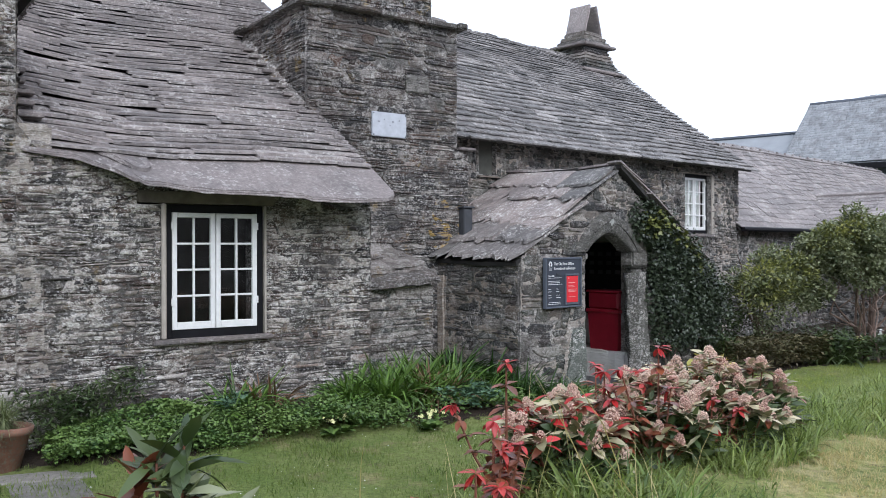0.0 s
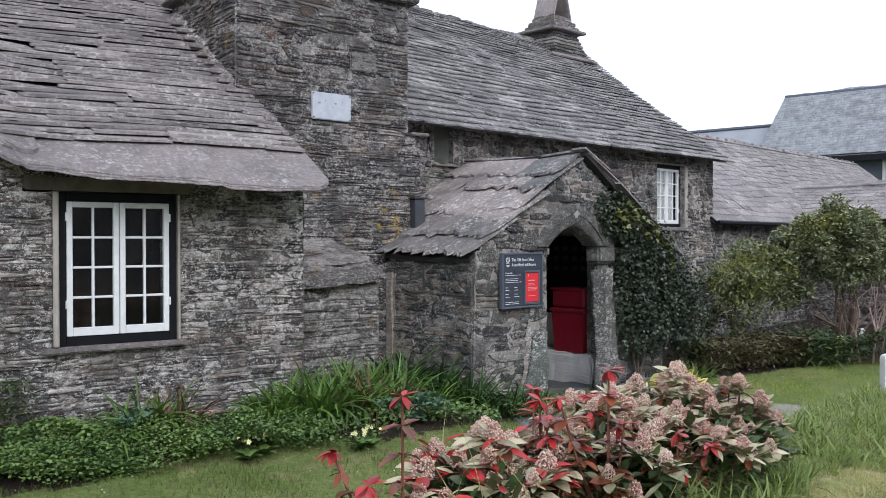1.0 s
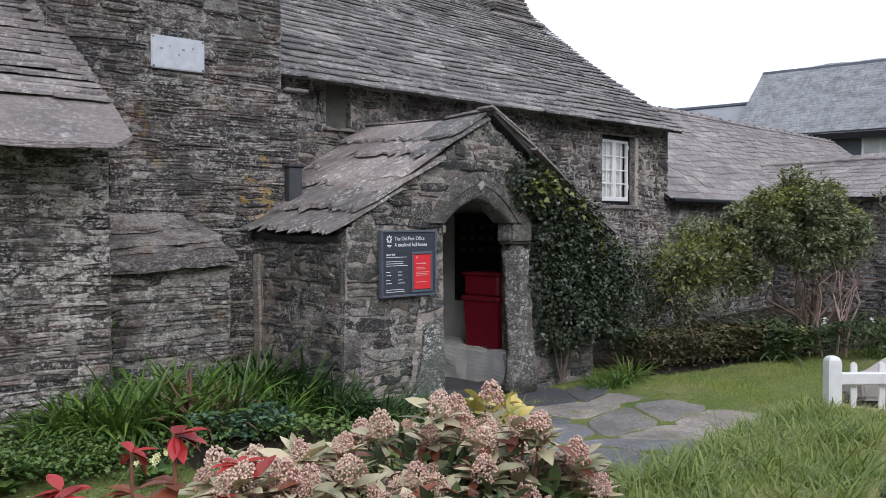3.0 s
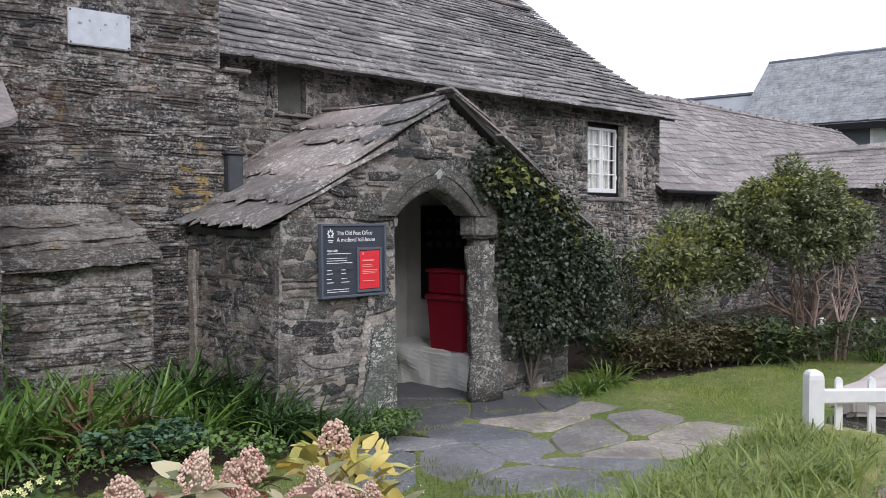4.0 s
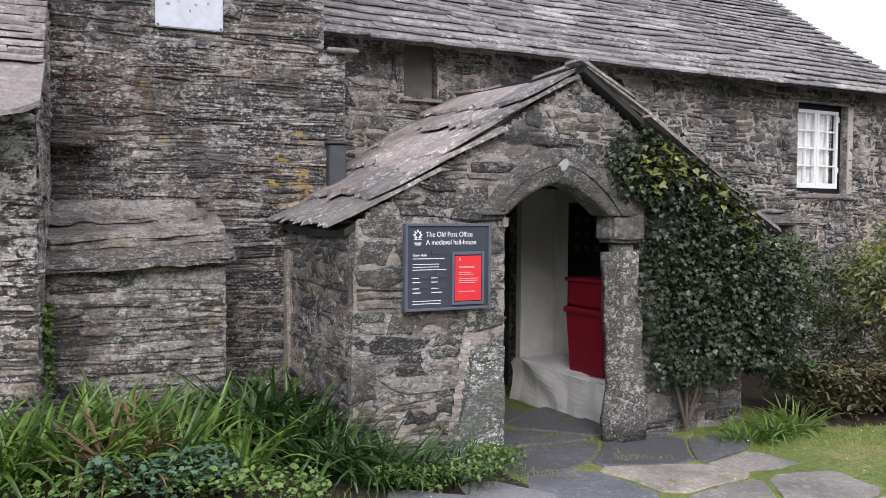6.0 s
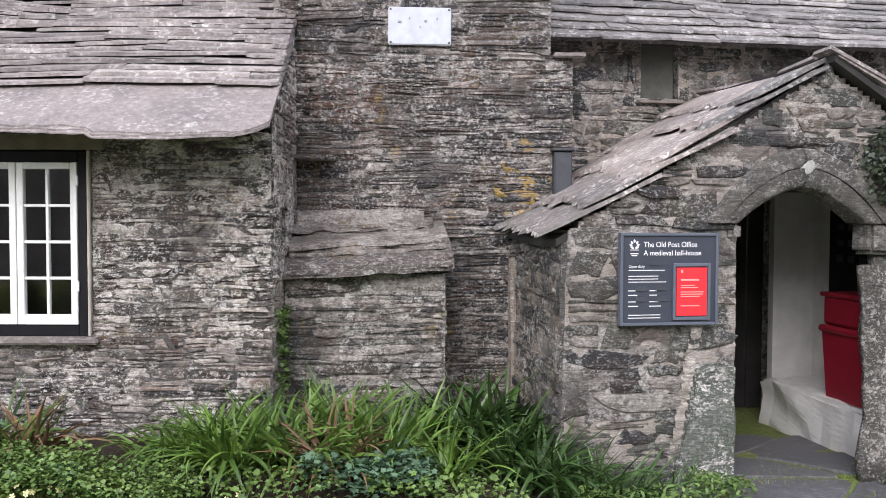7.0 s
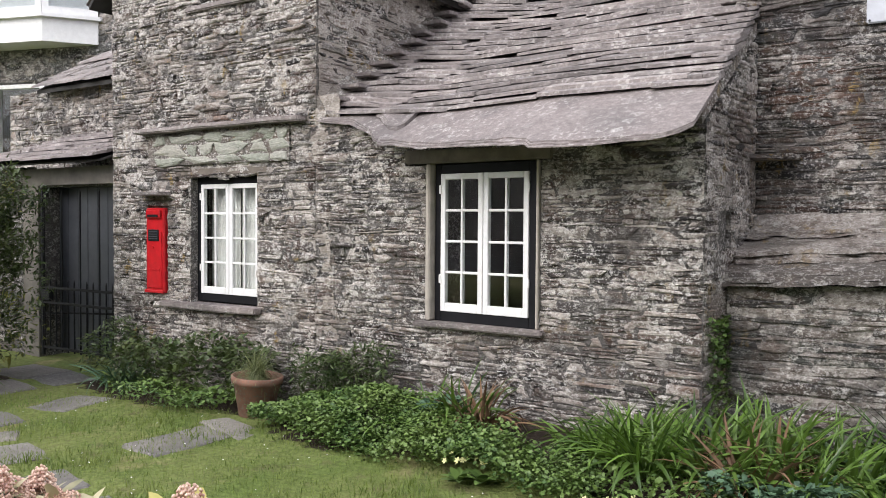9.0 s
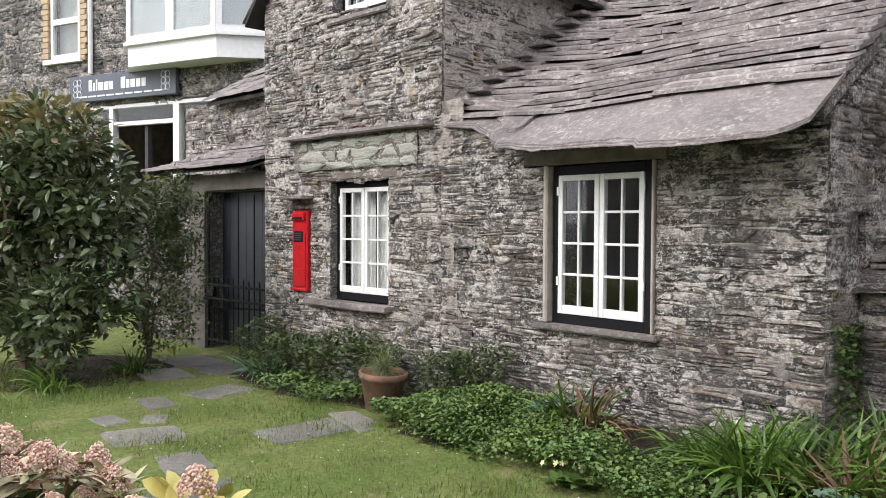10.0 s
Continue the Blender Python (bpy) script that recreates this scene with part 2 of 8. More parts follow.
# ---- materials ----
class Nodes:
    """A node material under construction."""

    def __init__(self, name):
        self.mat = bpy.data.materials.new(name)
        self.mat.use_nodes = True
        self.n, self.l = self.mat.node_tree.nodes, self.mat.node_tree.links
        self.bsdf = self.n["Principled BSDF"]
        self.geom = self.n.new("ShaderNodeNewGeometry")

    def put(self, socket, value):
        if isinstance(value, bpy.types.NodeSocket):
            self.l.new(value, socket)
        elif isinstance(value, tuple):
            socket.default_value = (*value, 1) if len(value) == 3 and socket.type == "RGBA" else value
        else:
            socket.default_value = value

    def where(self, scale=(1, 1, 1), own=False):
        m = self.n.new("ShaderNodeMapping")
        m.inputs["Scale"].default_value = scale
        src = self.n.new("ShaderNodeTexCoord").outputs["Object"] if own else self.geom.outputs["Position"]
        self.l.new(src, m.inputs[0])
        return m.outputs[0]

    def noise(self, scale, detail=4.0, rough=0.55, stretch=(1, 1, 1), own=False):
        t = self.n.new("ShaderNodeTexNoise")
        t.inputs["Scale"].default_value, t.inputs["Detail"].default_value, t.inputs["Roughness"].default_value = scale, detail, rough
        self.l.new(self.where(stretch, own), t.inputs["Vector"])
        return t.outputs["Fac"]

    def cells(self, scale, stretch=(1, 1, 1)):
        t = self.n.new("ShaderNodeTexVoronoi")
        t.inputs["Scale"].default_value = scale
        self.l.new(self.where(stretch), t.inputs["Vector"])
        return t.outputs["Distance"]

    def crusts(self, scale, share):
        """Round crusts of lichen with pale rims, on some of the cells."""
        t, bend = self.n.new("ShaderNodeTexVoronoi"), self.n.new("ShaderNodeMix")
        wob = self.n.new("ShaderNodeTexNoise")
        wob.inputs["Scale"].default_value, wob.inputs["Detail"].default_value = scale * 2.2, 4
        place = self.where((1, 1, 1.25))
        self.l.new(place, wob.inputs["Vector"])
        bend.data_type, bend.blend_type = "RGBA", "LINEAR_LIGHT"
        bend.inputs[0].default_value = 0.55 / scale
        self.l.new(place, bend.inputs[6])
        self.l.new(wob.outputs["Color"], bend.inputs[7])
        t.inputs["Scale"].default_value = scale
        self.l.new(bend.outputs[2], t.inputs["Vector"])
        rim = self.ramp(t.outputs["Distance"], [(0.10, 0.35), (0.2, 0.15), (0.28, 1.0), (0.36, 1.0), (0.42, 0.0)])
        some = self.ramp(t.outputs["Color"], [(1 - share, 0.0), (1 - share + 0.08, 1.0)])
        return self.calc("MULTIPLY", rim, some)

    def ramp(self, fac, stops):
        r = self.n.new("ShaderNodeValToRGB")
        e = r.color_ramp.elements
        while len(e) < len(stops):
            e.new(0.5)
        for k, (at, colour) in zip(e, stops):
            k.position = at
            k.color = (*colour, 1) if isinstance(colour, tuple) else (colour, colour, colour, 1)
        self.l.new(fac, r.inputs[0])
        return r.outputs[0]

    def mix(self, fac, a, b, kind="MIX"):
        x = self.n.new("ShaderNodeMix")
        x.data_type, x.blend_type = "RGBA", kind
        self.put(x.inputs[0], fac)
        self.put(x.inputs[6], a)
        self.put(x.inputs[7], b)
        return x.outputs[2]

    def calc(self, kind, a, b):
        x = self.n.new("ShaderNodeMath")
        x.operation = kind
        self.put(x.inputs[0], a)
        self.put(x.inputs[1], b)
        return x.outputs[0]

    def random(self, island):
        return self.geom.outputs["Random Per Island"] if island else self.n.new("ShaderNodeObjectInfo").outputs["Random"]

    def bump(self, height, strength, distance=0.01):
        b = self.n.new("ShaderNodeBump")
        b.inputs["Strength"].default_value, b.inputs["Distance"].default_value = strength, distance
        self.l.new(height, b.inputs["Height"])
        self.l.new(b.outputs[0], self.bsdf.inputs["Normal"])

    def done(self, colour, rough=0.8, metal=0.0, spec=0.5):
        self.put(self.bsdf.inputs["Base Color"], colour)
        self.put(self.bsdf.inputs["Roughness"], rough)
        self.put(self.bsdf.inputs["Metallic"], metal)
        self.put(self.bsdf.inputs["Specular IOR Level"], spec)
        return self.mat


def stone(name, tones, island, lichen=0.5, ochre=0.0, dark=0.3, moss=0.2, rusty=0.0, soot=0.0, strata=1.0):
    """Split slate stone: a tone for each piece, laminae and cracks, dark weathering, lime and lichen blotches, moss."""
    k = Nodes(name)
    colour = k.ramp(k.random(island), tones)
    grain = k.noise(20, 9, 0.75, (1, 1, 4))
    colour = k.mix(0.85 * strata, colour, k.ramp(grain, [(0.32, 0.45), (0.46, 0.85), (0.58, 1.15), (0.72, 1.7)]), "MULTIPLY")
    if rusty:
        colour = k.mix(k.ramp(k.noise(1.9, 6, 0.7, (1.1, 1, 1.5)), [(0.49, 0.0), (0.58, rusty)]), colour, k.mix(0.5, colour, (0.15, 0.075, 0.045)))
    if moss:
        colour = k.mix(k.ramp(k.noise(2.7, 7, 0.7), [(0.53, 0.0), (0.63, moss)]), colour, k.mix(0.6, colour, (0.10, 0.12, 0.07)))
    patch = k.noise(1.2, 7, 0.68, (1, 1, 1.4))
    colour = k.mix(k.ramp(patch, [(0.45 - soot, 0.0), (0.57 - soot, dark)]), colour, k.mix(0.75, colour, (0.045, 0.042, 0.042)))
    wide = k.ramp(k.noise(1.5, 6, 0.7, (1, 1, 1.3)), [(0.41, 0.22), (0.53, 1.0)])
    shift = k.calc("MULTIPLY", k.calc("SUBTRACT", k.random(island), 0.5), 0.15)
    blotch = k.calc("MULTIPLY", wide, k.ramp(k.calc("ADD", k.noise(7.5, 9, 0.78, (1, 1, 1.6)), shift), [(0.495, 0.0), (0.55, 1.0)]))
    colour = k.mix(k.calc("MULTIPLY", blotch, lichen), colour, k.ramp(k.noise(26, 6, 0.75), [(0.40, (0.35, 0.31, 0.275)), (0.56, (0.75, 0.70, 0.645))]))
    spots = k.calc("MULTIPLY", wide, k.ramp(k.noise(38, 6, 0.75, (1, 1, 1.4)), [(0.54, 0.0), (0.57, 1.0)]))
    colour = k.mix(k.calc("MULTIPLY", spots, lichen * 0.9), colour, (0.84, 0.82, 0.79))
    colour = k.mix(k.calc("MULTIPLY", k.calc("MULTIPLY", k.crusts(17, 0.42), wide), lichen), colour, (0.80, 0.78, 0.74))
    if ochre:
        colour = k.mix(k.ramp(k.noise(3.2, 9, 0.78, (1.2, 1, 0.9)), [(0.585, 0.0), (0.635, ochre)]), colour, (0.38, 0.26, 0.08))
    crack = k.noise(6, 8, 0.75, (1, 1, 7))
    colour = k.mix(k.ramp(crack, [(0.35, 0.8 * strata), (0.40, 0.0)]), colour, (0.03, 0.028, 0.028))
    k.bump(k.calc("ADD", k.calc("ADD", grain, crack), k.calc("MULTIPLY", k.noise(90, 4, 0.7), 0.5)), 1.0, 0.018)
    return k.done(colour, k.ramp(grain, [(0.3, 0.62), (0.7, 0.9)]), spec=0.3)


def pair(name, tones, **more):
    return stone(name, tones, False, **more), stone(name + "_rows", tones, True, **more)


WARM = [(0.0, (0.04, 0.038, 0.038)), (0.2, (0.10, 0.087, 0.082)), (0.4, (0.19, 0.16, 0.142)), (0.55, (0.135, 0.13, 0.12)), (0.75, (0.29, 0.25, 0.22)), (0.9, (0.43, 0.385, 0.345)), (1.0, (0.24, 0.165, 0.125))]
COLD = [(0.0, (0.028, 0.028, 0.03)), (0.3, (0.06, 0.056, 0.054)), (0.5, (0.115, 0.078, 0.06)), (0.7, (0.085, 0.083, 0.08)), (0.92, (0.17, 0.14, 0.12)), (1.0, (0.28, 0.25, 0.23))]
BLOCK = [(0.0, (0.04, 0.04, 0.042)), (0.25, (0.068, 0.07, 0.066)), (0.45, (0.105, 0.108, 0.094)), (0.6, (0.15, 0.122, 0.10)), (0.75, (0.08, 0.078, 0.076)), (0.92, (0.20, 0.17, 0.145)), (1.0, (0.15, 0.15, 0.13))]
STONE_WARM = pair("warm_slate_stone", WARM, lichen=0.80, dark=0.4, moss=0.2, ochre=0.3, rusty=0.6)
STONE_WING = pair("wing_slate_stone", WARM, lichen=0.74, dark=0.3, moss=0.35, ochre=0.85, rusty=0.6)
STONE_COLD = pair("dark_slate_stone", COLD, lichen=0.55, dark=0.8, moss=0.35, ochre=0.6, rusty=1.0, soot=0.04)
STONE_BLOCK = pair("porch_slate_stone", BLOCK, lichen=0.34, dark=0.3, moss=0.5, rusty=0.3, strata=0.55)
STONE_UPPER = pair("sooty_block_stone", COLD, lichen=0.36, dark=0.7, moss=0.3, ochre=0.3, rusty=0.5, soot=0.04, strata=0.7)
STONE_BUTT = pair("buttress_stone", BLOCK, lichen=0.5, dark=0.3, moss=0.35, ochre=0.4, rusty=0.5, strata=0.75)

LIME_OLD = stone("old_lime_pointing", [(0.0, (0.23, 0.205, 0.18)), (1.0, (0.23, 0.205, 0.18))], False, lichen=0.85, dark=0.6, moss=0.2, ochre=0.5, rusty=0.6)
LIME_TAN = stone("tan_lime_pointing", [(0.0, (0.40, 0.335, 0.27)), (1.0, (0.40, 0.335, 0.27))], False, lichen=0.45, dark=0.3, moss=0.3)
LIME_PORCH = stone("pinkish_lime_mortar", [(0.0, (0.40, 0.345, 0.295)), (1.0, (0.40, 0.345, 0.295))], False, lichen=0.35, dark=0.35, moss=0.2, strata=0.7)
LIME_DARK = stone("sooty_pointing", [(0.0, (0.075, 0.068, 0.062)), (1.0, (0.075, 0.068, 0.062))], False, lichen=0.4, dark=0.8, moss=0.2, ochre=0.3, rusty=0.5)
LIME_PALE = stone("pale_lime_mortar", [(0.0, (0.42, 0.37, 0.32)), (1.0, (0.42, 0.37, 0.32))], False, lichen=0.6, dark=0.25, moss=0.1, ochre=0.2)
CAP_STONE = stone("brown_cap_stone", [(0.0, (0.105, 0.094, 0.083)), (1.0, (0.19, 0.165, 0.145))], False, lichen=0.34, dark=0.4, moss=0.3, ochre=0.3, rusty=0.4)
MORTAR = stone("lime_mortar", [(0.0, (0.13, 0.12, 0.112)), (1.0, (0.13, 0.12, 0.112))], False, lichen=0.5, dark=0.4, moss=0.2)


def slate(name, island, tones, lichen=0.5):
    k = Nodes(name)
    colour = k.ramp(k.random(island), tones)
    grain = k.noise(26, 9, 0.75)
    colour = k.mix(0.8, colour, k.ramp(grain, [(0.32, 0.5), (0.5, 0.97), (0.68, 1.45)]), "MULTIPLY")
    colour = k.mix(k.ramp(k.noise(1.7, 6, 0.65), [(0.44, 0.0), (0.66, 0.6)]), colour, (0.085, 0.08, 0.08))
    wide = k.ramp(k.noise(1.9, 5, 0.65), [(0.42, 0.05), (0.6, 1.0)])
    blotch = k.calc("MULTIPLY", wide, k.ramp(k.noise(9, 7, 0.72), [(0.53, 0.0), (0.57, 0.7)]))
    colour = k.mix(k.calc("MULTIPLY", blotch, lichen), colour, (0.46, 0.43, 0.40))
    spots = k.calc("MULTIPLY", wide, k.ramp(k.noise(26, 4, 0.65), [(0.57, 0.0), (0.60, 1.0)]))
    colour = k.mix(k.calc("MULTIPLY", spots, lichen), colour, (0.66, 0.64, 0.61))
    colour = k.mix(k.calc("MULTIPLY", k.calc("MULTIPLY", k.crusts(11, 0.3), wide), lichen), colour, (0.76, 0.74, 0.70))
    k.bump(k.calc("ADD", grain, k.noise(9, 6, 0.7)), 0.8, 0.016)
    return k.done(colour, k.ramp(grain, [(0.3, 0.5), (0.7, 0.75)]), spec=0.45)


ROOF_TONES = [(0.0, (0.19, 0.167, 0.158)), (0.3, (0.24, 0.212, 0.20)), (0.8, (0.285, 0.25, 0.236)), (1.0, (0.36, 0.32, 0.30))]
GREY_TONES = [(0.0, (0.11, 0.105, 0.10)), (0.35, (0.17, 0.16, 0.153)), (0.75, (0.24, 0.222, 0.212)), (1.0, (0.34, 0.315, 0.298))]
SLATE_ROOF = slate("roof_slate", False, ROOF_TONES), slate("roof_slate_rows", True, ROOF_TONES)
SLATE_GREY = slate("grey_roof_slate", False, GREY_TONES, 0.5), slate("grey_roof_slate_rows", True, GREY_TONES, 0.5)
SLAB_PORCH = slate("porch_roof_slab", False, [(0.0, (0.13, 0.125, 0.117)), (0.3, (0.20, 0.18, 0.167)), (0.6, (0.29, 0.243, 0.222)), (1.0, (0.37, 0.312, 0.285))], 0.8)
SLATE_SLAB = slate("slate_slab", False, [(0.0, (0.22, 0.19, 0.18)), (1.0, (0.30, 0.258, 0.243))], 0.38)


def plain(name, colour, rough=0.6, var=0.25, scale=8.0, bump=0.2, metal=0.0, spec=0.5, second=None):
    """One surface with soft variation and fine relief."""
    k = Nodes(name)
    n1, n2 = k.noise(scale, 5, 0.6), k.noise(scale * 9, 4, 0.6)
    col = k.mix(1.0, colour, k.ramp(n1, [(0.3, 1 - var), (0.7, 1 + var)]), "MULTIPLY")
    if second:
        col = k.mix(k.ramp(n2, [(0.5, 0.0), (0.66, 0.8)]), col, second)
    if bump:
        k.bump(k.calc("ADD", n1, n2), bump, 0.006)
    return k.done(col, rough, metal, spec)


PAINT_WHITE = plain("white_gloss_paint", (0.80, 0.80, 0.79), 0.35, 0.06, 14, 0.08)
PAINT_BLACK = plain("black_gloss_paint", (0.008, 0.008, 0.010), 0.6, 0.3, 10, 0.1, spec=0.2)
PAINT_RED = plain("red_enamel", (0.52, 0.012, 0.018), 0.35, 0.15, 12, 0.06)
BIN_RED = plain("dark_red_plastic", (0.26, 0.012, 0.026), 0.45, 0.15, 5, 0.06)
PAINT_GATE = plain("dark_grey_paint", (0.055, 0.06, 0.072), 0.5, 0.2, 6, 0.1)
WOOD_GREY = plain("weathered_lintel", (0.17, 0.145, 0.12), 0.85, 0.4, 5, 0.5)
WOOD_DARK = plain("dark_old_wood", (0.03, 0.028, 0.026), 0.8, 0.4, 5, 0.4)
PLASTER = plain("pale_render", (0.42, 0.38, 0.33), 0.9, 0.2, 9, 0.4)
LIMEWASH = plain("white_limewash", (0.70, 0.69, 0.66), 0.85, 0.12, 5, 0.5)
# indoor gloom is put into this wall colour
DIMMED_ROOM = plain("dimmed_room_wall", (0.06, 0.055, 0.05), 0.9, 0.2, 3, 0.1)
CURTAIN = plain("net_curtain", (0.62, 0.62, 0.60), 0.9, 0.15, 12, 0.2)
LEAD = plain("lead_grey", (0.05, 0.053, 0.06), 0.7, 0.2, 6, 0.15)
DRESSED = stone("dressed_greenstone", [(0.0, (0.10, 0.095, 0.083)), (1.0, (0.135, 0.128, 0.112))], False, lichen=0.28, dark=0.3, moss=0.5)
JAMB_PALE = stone("lichened_jamb_stone", [(0.0, (0.12, 0.115, 0.10)), (1.0, (0.155, 0.15, 0.13))], False, lichen=0.62, dark=0.35, moss=0.35)
JAMB_FOOT = stone("grey_green_lichened_stone", [(0.0, (0.15, 0.165, 0.14)), (1.0, (0.19, 0.205, 0.175))], False, lichen=1.0, dark=0.15, moss=0.3)
RENDER_GREY = plain("weathered_grey_render", (0.17, 0.155, 0.135), 0.9, 0.35, 4, 0.5)
LICHEN = plain("pale_grey_lichen", (0.34, 0.35, 0.32), 0.95, 0.2, 30, 0.4)
PLAQUE = plain("pale_slate_plaque", (0.50, 0.52, 0.56), 0.6, 0.12, 9, 0.15)

k = Nodes("window_glass")
k.bsdf.inputs["Transmission Weight"].default_value = 1.0
k.bsdf.inputs["IOR"].default_value = 1.45
k.bump(k.noise(3.0, 2, 0.5), 0.03, 0.02)
GLASS = k.done((0.9, 0.93, 0.92), 0.02)
PALE_STONE = stone("pale_green_slate_stone", [(0.0, (0.40, 0.42, 0.35)), (0.6, (0.50, 0.51, 0.44)), (1.0, (0.58, 0.55, 0.47))], False, lichen=0.3, dark=0.08, moss=0.25)
EDGE_GREY = plain("worn_letter_grey", (0.28, 0.29, 0.32), 0.7, 0.2, 9, 0.1)

# ---- the ground: lawn and beds, a grassy bank with a stone face, the pavement outside it ----
def soft(a, b, x):
    t = min(max((x - a) / (b - a), 0.0), 1.0)
    return t * t * (3 - 2 * t)


def bank_edge(x):
    return -6.366 + 0.38 * max(min(x, 40), -40)


def bank_high(x):
    return float(np.interp(x, [-8, -3, 1, 4.4, 5.5, 6.0], [0.55, 0.62, 0.60, 0.66, 0.62, 0.05]))


def bank_wide(x):
    return float(np.interp(x, [-3, -1.5, 0, 1, 4, 8], [2.0, 1.6, 1.2, 1.05, 0.55, 0.5]))


def ground_z(x, y):
    s = (y - bank_edge(x)) * 0.935
    if s < 0.0:
        return 0.05
    base = 0.06 - 0.21 * soft(0.5, 5.0, x)
    bed = 0.17 * soft(-1.35, -0.55, y) * (1 - soft(2.4, 4.2, x)) * soft(-1.7, -0.9, x)
    lift = bank_high(x) * (1 - soft(bank_wide(x), bank_wide(x) + 0.95, s))
    bumps = 0.03 * noise.noise((x * 0.9, y * 0.9, 0)) + 0.012 * noise.noise((x * 3, y * 3, 5))
    return base + bed + lift + bumps * min(1, s * 3) * (1 if abs(x) < 30 else 0)


xs = [-3000, -600, -150, -60, -30, -18, -13] + [-10 + 0.2 * i for i in range(116)] + [14.5, 17, 21, 28, 40, 80, 200, 700, 3000]
ss = [-3000, -400, -80, -20, -5, -1.2, -0.3, -0.012, 0.0, 0.05, 0.12] + [0.25 + 0.16 * i for i in range(58)] + [10.5, 13, 18, 28, 60, 200, 800, 3000]
geo = Geo()
geo.v = [(x, bank_edge(x) + s / 0.935, (0.05 if s <= 0 else ground_z(x, bank_edge(x) + s / 0.935))) for s in ss for x in xs]
nx = len(xs)
geo.f = [(j * nx + i, j * nx + i + 1, (j + 1) * nx + i + 1, (j + 1) * nx + i) for j in range(len(ss) - 1) for i in range(nx - 1)]

def bed_mask(x, y):
    """1 in the planted beds, 0 on the lawn."""
    front = soft(-1.12, -0.88, y - 0.12 * math.sin(2.3 * x) - 0.28 * (1 - soft(-1.8, -1.0, x))) * soft(-4.7, -4.3, x) * (1 - soft(4.6, 5.0, x))
    right = soft(7.7, 8.2, x) * soft(-0.15, 0.15, y + 0.2 + 0.15 * (x - 8))
    bush = 1 - soft(0.9, 1.4, math.hypot(x + 5.8, y + 1.9))
    return max(front, right, bush) if (y < 8 and x < 30) else 0.0


k = Nodes("lawn_and_soil")
n1, n2 = k.noise(1.1, 5, 0.6), k.noise(24, 5, 0.7)
c = k.mix(k.ramp(n1, [(0.35, 0.0), (0.65, 1.0)]), (0.14, 0.195, 0.05), (0.22, 0.25, 0.085))
c = k.mix(k.ramp(k.noise(5, 4, 0.6), [(0.55, 0.0), (0.72, 0.7)]), c, (0.15, 0.13, 0.07))
c = k.mix(k.ramp(k.noise(1.6, 5, 0.65), [(0.56, 0.0), (0.66, 0.6)]), c, (0.34, 0.29, 0.15))
b = k.mix(k.ramp(k.noise(2.4, 6, 0.7), [(0.40, 0.0), (0.60, 1.0)]), (0.17, 0.21, 0.06), (0.30, 0.32, 0.11))
b = k.mix(k.ramp(k.noise(1.7, 7, 0.72), [(0.50, 0.0), (0.60, 0.85)]), b, (0.54, 0.45, 0.25))
b = k.mix(k.ramp(k.noise(4.5, 6, 0.7), [(0.58, 0.0), (0.66, 0.8)]), b, (0.12, 0.09, 0.055))
att = k.n.new("ShaderNodeAttribute")
att.attribute_name = "bank"
rim = k.calc("ADD", att.outputs["Fac"], k.calc("MULTIPLY", k.calc("SUBTRACT", k.noise(4, 6, 0.7), 0.5), 0.8))
c = k.mix(k.ramp(rim, [(0.40, 0.0), (0.60, 1.0)]), c, b)
att = k.n.new("ShaderNodeAttribute")
att.attribute_name = "bed"
edge = k.calc("ADD", att.outputs["Fac"], k.calc("MULTIPLY", k.calc("SUBTRACT", k.noise(9, 4, 0.6), 0.5), 0.9))
c = k.mix(k.ramp(edge, [(0.42, 0.0), (0.56, 1.0)]), c, (0.05, 0.038, 0.028))
c = k.mix(0.8, c, k.ramp(n2, [(0.3, 0.5), (0.7, 1.35)]), "MULTIPLY")
k.bump(n2, 1.0, 0.03)
TURF = k.done(c, 0.95, spec=0.2)
k = Nodes("pavement_grey")
n2 = k.noise(60, 4, 0.7)
c = k.mix(0.8, (0.16, 0.155, 0.15), k.ramp(n2, [(0.3, 0.6), (0.7, 1.3)]), "MULTIPLY")
k.bump(n2, 0.6, 0.01)
PAVING = k.done(c, 0.9)
me = geo.mesh("ground", [TURF, PAVING])
rim = me.attributes.new("bank", "FLOAT", "POINT")
rim.data.foreach_set("value", [(1 - soft(bank_wide(x) + 0.1, bank_wide(x) + 0.9, (y - bank_edge(x)) * 0.935)) if -9 < x < 6 else 0.0 for x, y, _ in geo.v])
mask = me.attributes.new("bed", "FLOAT", "POINT")
mask.data.foreach_set("value", [bed_mask(x, y) for x, y, _ in geo.v])
for poly in me.polygons:
    cx, cy, _ = poly.center
    s = (cy - bank_edge(cx)) * 0.935
    poly.material_index = 1 if s < 0 else 0
ob = new("ground", me)
tagged(ob, "uneven garden lawn with soil beds and a grassy bank", "ground", kind="structure")


